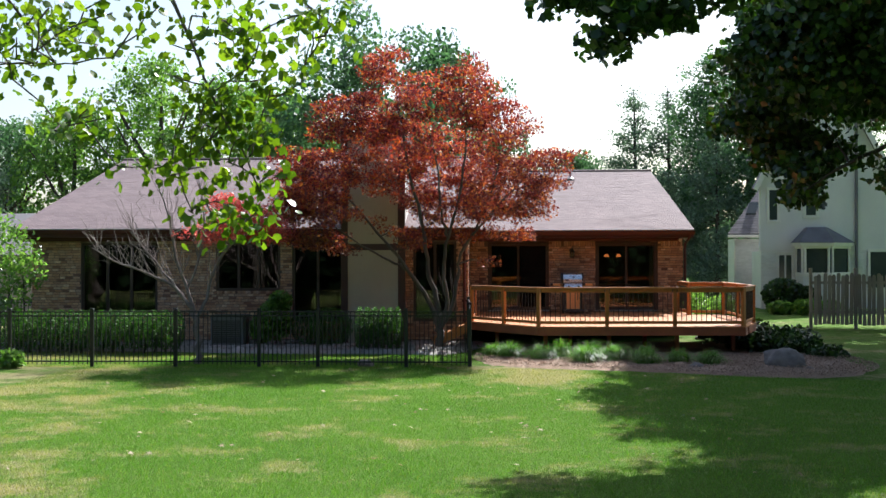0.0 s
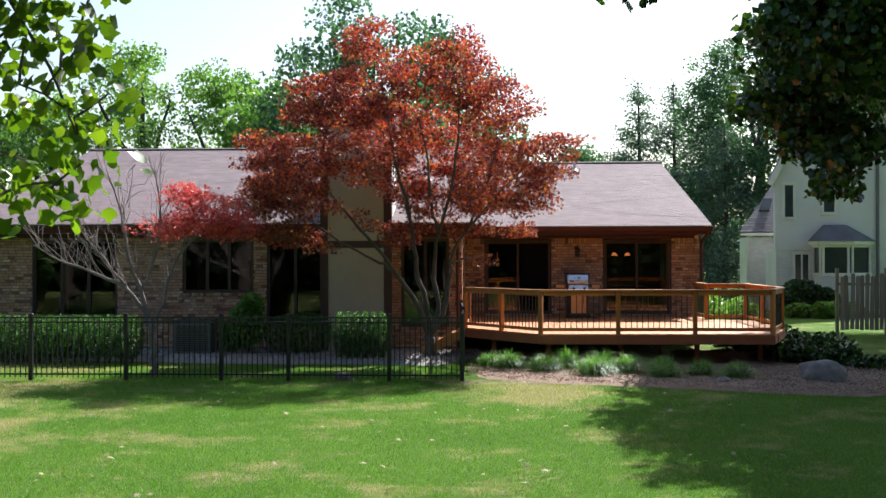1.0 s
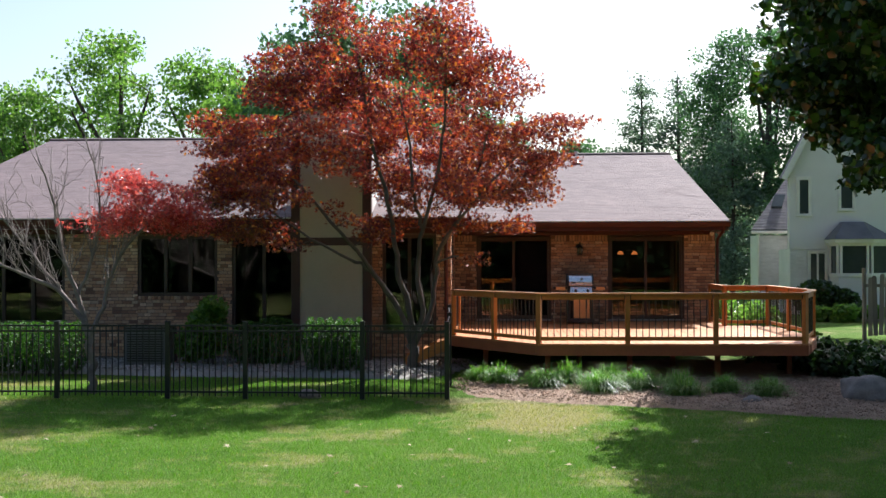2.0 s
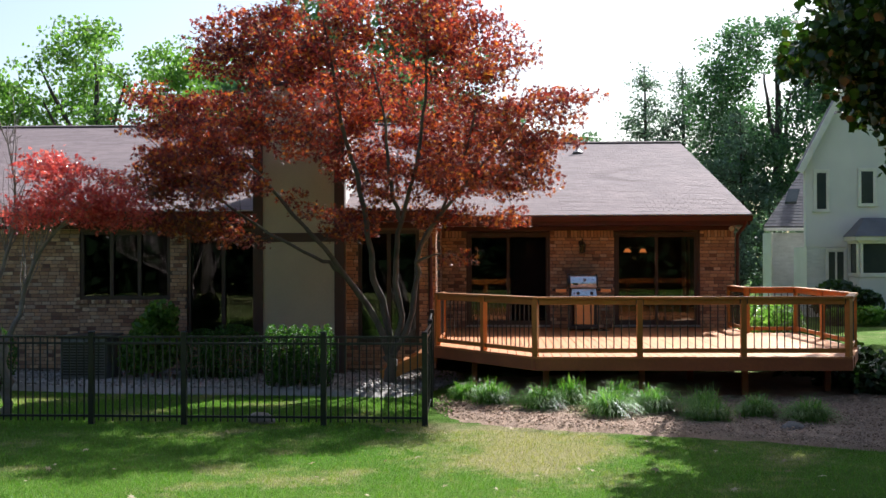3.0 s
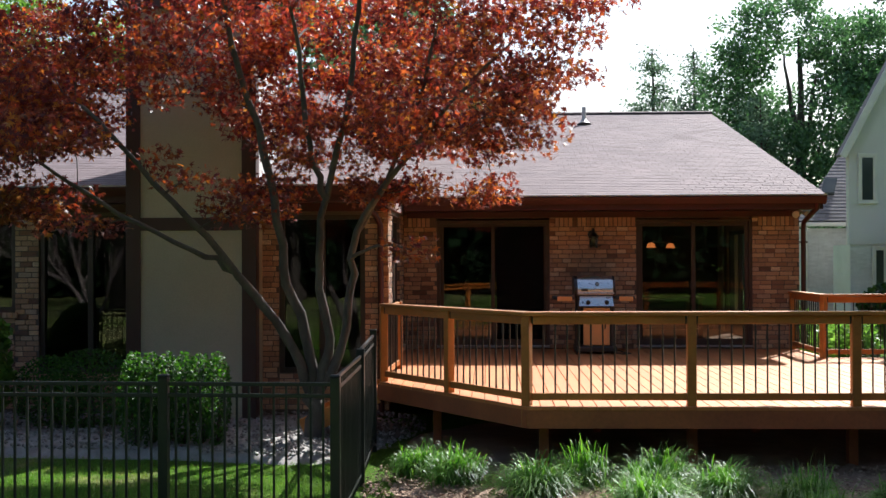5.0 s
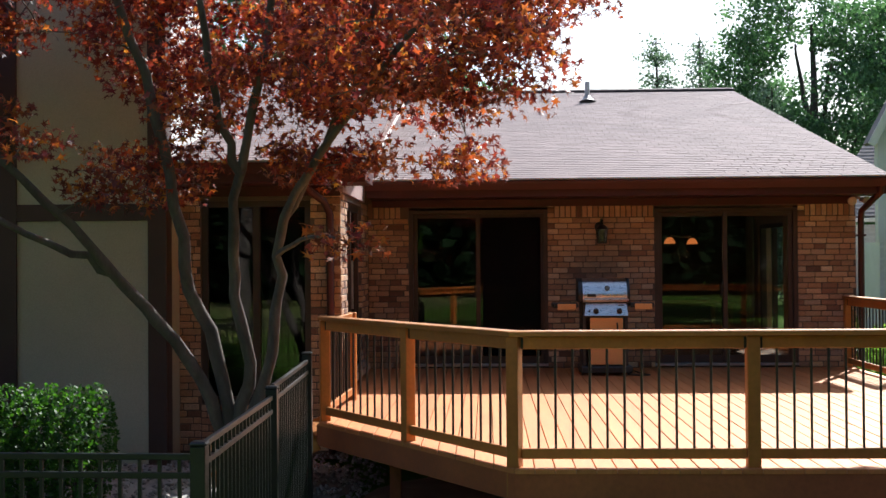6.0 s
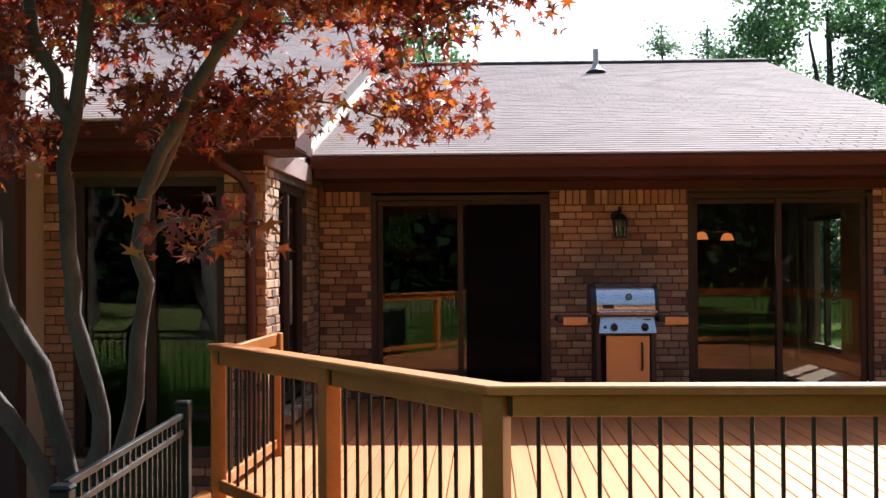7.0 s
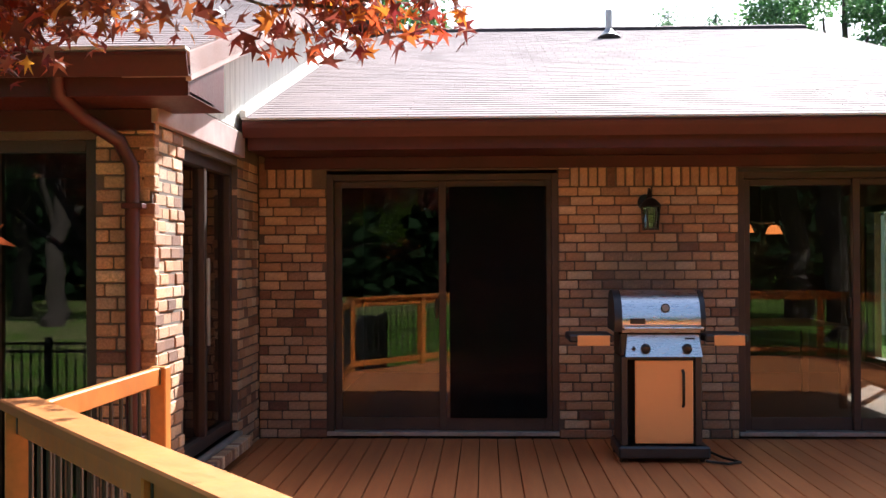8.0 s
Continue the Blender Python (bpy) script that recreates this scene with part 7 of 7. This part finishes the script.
# ---- lawn blades, chips and pebbles ----
def lawn_blades(n, x0, x1, y0, y1, seed):
    rng = np.random.default_rng(seed)
    x, y = rng.uniform(x0, x1, n), y0 + (y1 - y0) * rng.random(n) ** 1.15
    keep = ~((x > -0.4) & (y > 26.0 - 0.33 * np.maximum(x - 0.5, 0) - 0.3) & (x < 8.8))
    x, y = x[keep], y[keep]
    n = len(x)
    a = rng.uniform(0, 2 * math.pi, n)
    h = rng.uniform(0.025, 0.06, n)
    w = rng.uniform(0.003, 0.006, n)
    z = 0.03 * np.sin(0.31 * x + 0.4) * np.cos(0.23 * y) - 0.058
    lean = rng.uniform(0.2, 0.9, n) * h
    b = rng.uniform(0, 2 * math.pi, n)
    p0 = np.stack([x - w * np.cos(a), y - w * np.sin(a), z], 1)
    p1 = np.stack([x + w * np.cos(a), y + w * np.sin(a), z], 1)
    p2 = np.stack([x + lean * np.cos(b), y + lean * np.sin(b), z + h], 1)
    v = np.stack([p0, p1, p2], 1).reshape(-1, 3)
    me = numpy_mesh("grass_blades", v, np.arange(3 * n).reshape(-1, 3), M_GRASS)
    tagged(new("grass_blades", me), "short mown grass blades of the lawn", "grass", kind="stuff")


lawn_blades(300000, -9.5, 9.0, 10.5, 26.3, 77)
lawn_blades(60000, -13.0, -0.5, 26.3, 30.2, 78)


def crumbs(name, outline, n, size, mat, label, category, seed, z=0.05, flat=0.35, test=None):
    rng = np.random.default_rng(seed)
    xs, ys = [p[0] for p in outline], [p[1] for p in outline]
    x, y = rng.uniform(min(xs), max(xs), n), rng.uniform(min(ys), max(ys), n)
    inside = np.zeros(n, bool)
    m = len(outline)
    for i in range(m):
        (xa, ya), (xb, yb) = outline[i], outline[(i + 1) % m]
        cross = (ya > y) != (yb > y)
        with np.errstate(divide="ignore", invalid="ignore"):
            at = (xb - xa) * (y - ya) / (yb - ya + 1e-12) + xa
        inside ^= cross & (x < at)
    if test is not None:
        inside &= test(x, y)
    x, y = x[inside], y[inside]
    n = len(x)
    t = np.array([(0.5, 0, 0), (-0.5, 0.05, 0), (0, 0.42, 0.0), (0, -0.4, 0), (0.05, 0, 0.5), (0, 0.05, -0.5)]) * [1, 1, flat]
    f = [(0, 2, 4), (2, 1, 4), (1, 3, 4), (3, 0, 4), (2, 0, 5), (1, 2, 5), (3, 1, 5), (0, 3, 5)]
    c = np.stack([x, y, z + rng.uniform(-0.01, 0.02, n)], 1)
    me = scatter_mesh(name, t, f, c, size * rng.uniform(0.5, 1.4, n), rng.normal(size=(n, 3)) * 0.4 + [0, 0, 1], rng, mat)
    tagged(new(name, me), label, category, kind="stuff")


crumbs("bark_chips", BED, 30000, 0.042, M_MULCH, "loose bark chips of the mulch bed", "mulch", 81, 0.05, 0.3, lambda x, y: y < 29.0)
crumbs("pebbles", GRAVEL, 12000, 0.05, M_PEBBLE, "loose white pebbles by the house", "gravel", 82, 0.06, 0.7)


def fallen_leaves(n, seed):
    rng = np.random.default_rng(seed)
    x, y = rng.uniform(-8, 4, n), rng.uniform(13, 26, n)
    c = np.stack([x, y, np.full(n, 0.012)], 1)
    me = scatter_mesh("fallen_leaves", MAPLE5, MAPLE5_T, c, rng.uniform(0.06, 0.12, n), rng.normal(size=(n, 3)) * 0.3 + [0, 0, 1], rng, M_STRAW)
    tagged(new("fallen_leaves", me), "dry pale leaves fallen on the lawn", "leaves", kind="stuff")


M_STRAW = leaf_material("dry_leaf", [(0.0, (0.40, 0.30, 0.17)), (1.0, (0.62, 0.52, 0.36))], (1.2, 1.1, 0.9), 0.3, 0.7)
fallen_leaves(130, 91)

# ---- pieces of the setting ----
prng = random.Random(9)
# deck boards, laid square to the house
bw, gap = 0.138, 0.006
x = -0.52
while x < 6.96:
    a, b = x, min(x + bw, 6.96)
    ya, yb = deck_low(a), deck_low(b)
    back = WALL_Y - 0.012 if b < 6.0 else 34.36
    z0, z1 = DECK_Z - 0.034, DECK_Z + prng.uniform(-0.0015, 0.0015)
    e = 0.004
    g = Geo()
    g.v = [(a, ya, z0), (b, yb, z0), (b, back, z0), (a, back, z0), (a, ya, z1 - e), (b, yb, z1 - e), (b, back, z1 - e), (a, back, z1 - e), (a + e, ya + e, z1), (b - e, yb + e, z1), (b - e, back, z1), (a + e, back, z1)]
    g.f = [(3, 2, 1, 0), (0, 1, 5, 4), (1, 2, 6, 5), (2, 3, 7, 6), (3, 0, 4, 7), (4, 5, 9, 8), (5, 6, 10, 9), (6, 7, 11, 10), (7, 4, 8, 11), (8, 9, 10, 11)]
    ob = part("deck_board", g, M_DECK, deck)
    x += bw + gap
# a strip of short boards to the side door
part("deck_board", Geo().box(RETURN_X + 0.005, -0.526, 33.2, WALL_Y - 0.012, DECK_Z - 0.034, DECK_Z, 0.004), M_DECK, deck)

# bricks of the deck walls; a soldier course along the top
top_course = BRICK_TOP - 0.21
for ob, a, b in wall_parts:
    rects = interval_rows(a + 0.003, b - 0.003, DECK_Z + 0.005, top_course, rng=prng)
    n = max(1, round((b - a - 0.1) / 0.0765))
    for i in range(n):
        w = (b - a - 0.105) / n
        rects.append((a + 0.1 + i * w, a + 0.1 + (i + 1) * w - 0.011, top_course, BRICK_TOP - 0.006)) if a > 0 else rects.append((a + i * w, a + (i + 1) * w - 0.011, top_course, BRICK_TOP - 0.006))
    if a > 0:
        rects += [(a + 0.003, a + 0.089, top_course + k * 0.07, top_course + k * 0.07 + 0.06) for k in range(3)]
    rects = [r for r in rects if r[1] - r[0] > 0.03]
    near = rects if len(rects) < 300 else rects[:300]
    for r in near:
        brick_object(*r, WALL_Y, ob, "y", prng)
    if len(rects) > 300:
        tagged(part("bricks", brick_field(rects[300:], WALL_Y, "y", prng), M_BRICK_FAR, ob), kind="stuff")
for ob, a, b in ((ret_a, LEFT_Y + 0.005, RET_DOOR[0]), (ret_b, RET_DOOR[1], WALL_Y - 0.01)):
    for r in interval_rows(a, b, 0.15, BRICK_TOP - 0.02, rng=prng):
        brick_object(*r, RETURN_X, ob, "x", prng)
# rowlock sill under the side door
ob = thing("brick_sill", "sloping rowlock brick sill under the side door", "sill", kind="structure")
y = RET_DOOR[0]
while y < RET_DOOR[1] - 0.05:
    part("brick", Geo().box(RETURN_X - 0.02, RETURN_X + 0.10, y, y + 0.065, 0.80, 0.885, 0.006), M_BRICK, ob)
    y += 0.076
# front wall of the left block
for ob, a, b, z0, z1 in left_walls:
    rects = interval_rows(a + 0.003, b - 0.003, z0, z1, rng=prng)
    tagged(part("bricks", brick_field(rects, LEFT_Y, "y", prng), M_BRICK_FAR, ob), kind="stuff")
ob = thing("window_sill", "projecting brick sill under the window", "sill", kind="structure")
x = WIN2[0] - 0.05
while x < WIN2[1]:
    part("brick", Geo().box(x, x + 0.065, LEFT_Y - 0.04, LEFT_Y + 0.08, 1.42, 1.50, 0.006), M_BRICK, ob)
    x += 0.076

# the shingles nearest the deck
u = slope_right
cache = {}
extra = Geo()
for i, (a, b, s, lift) in enumerate(single_tabs):
    if i >= 300:
        extra.add(*shingle_box(a, b, s, lift, EAVE_Y, EAVE_Z, u))
        continue
    w = round(b - a, 2)
    if w not in cache:
        g = Geo().add(*shingle_box(-w / 2, w / 2, 0, 0.0015, 0, 0, u))
        cache[w] = g.mesh("shingle", M_SHINGLE)
    o = new("shingle", cache[w])
    o.parent = roof_right
    o.location = ((a + b) / 2, EAVE_Y + u[0] * s, EAVE_Z + u[1] * s)
if extra.v:
    tagged(part("shingle_rows", extra, M_SHINGLE_FAR, roof_right), kind="stuff")
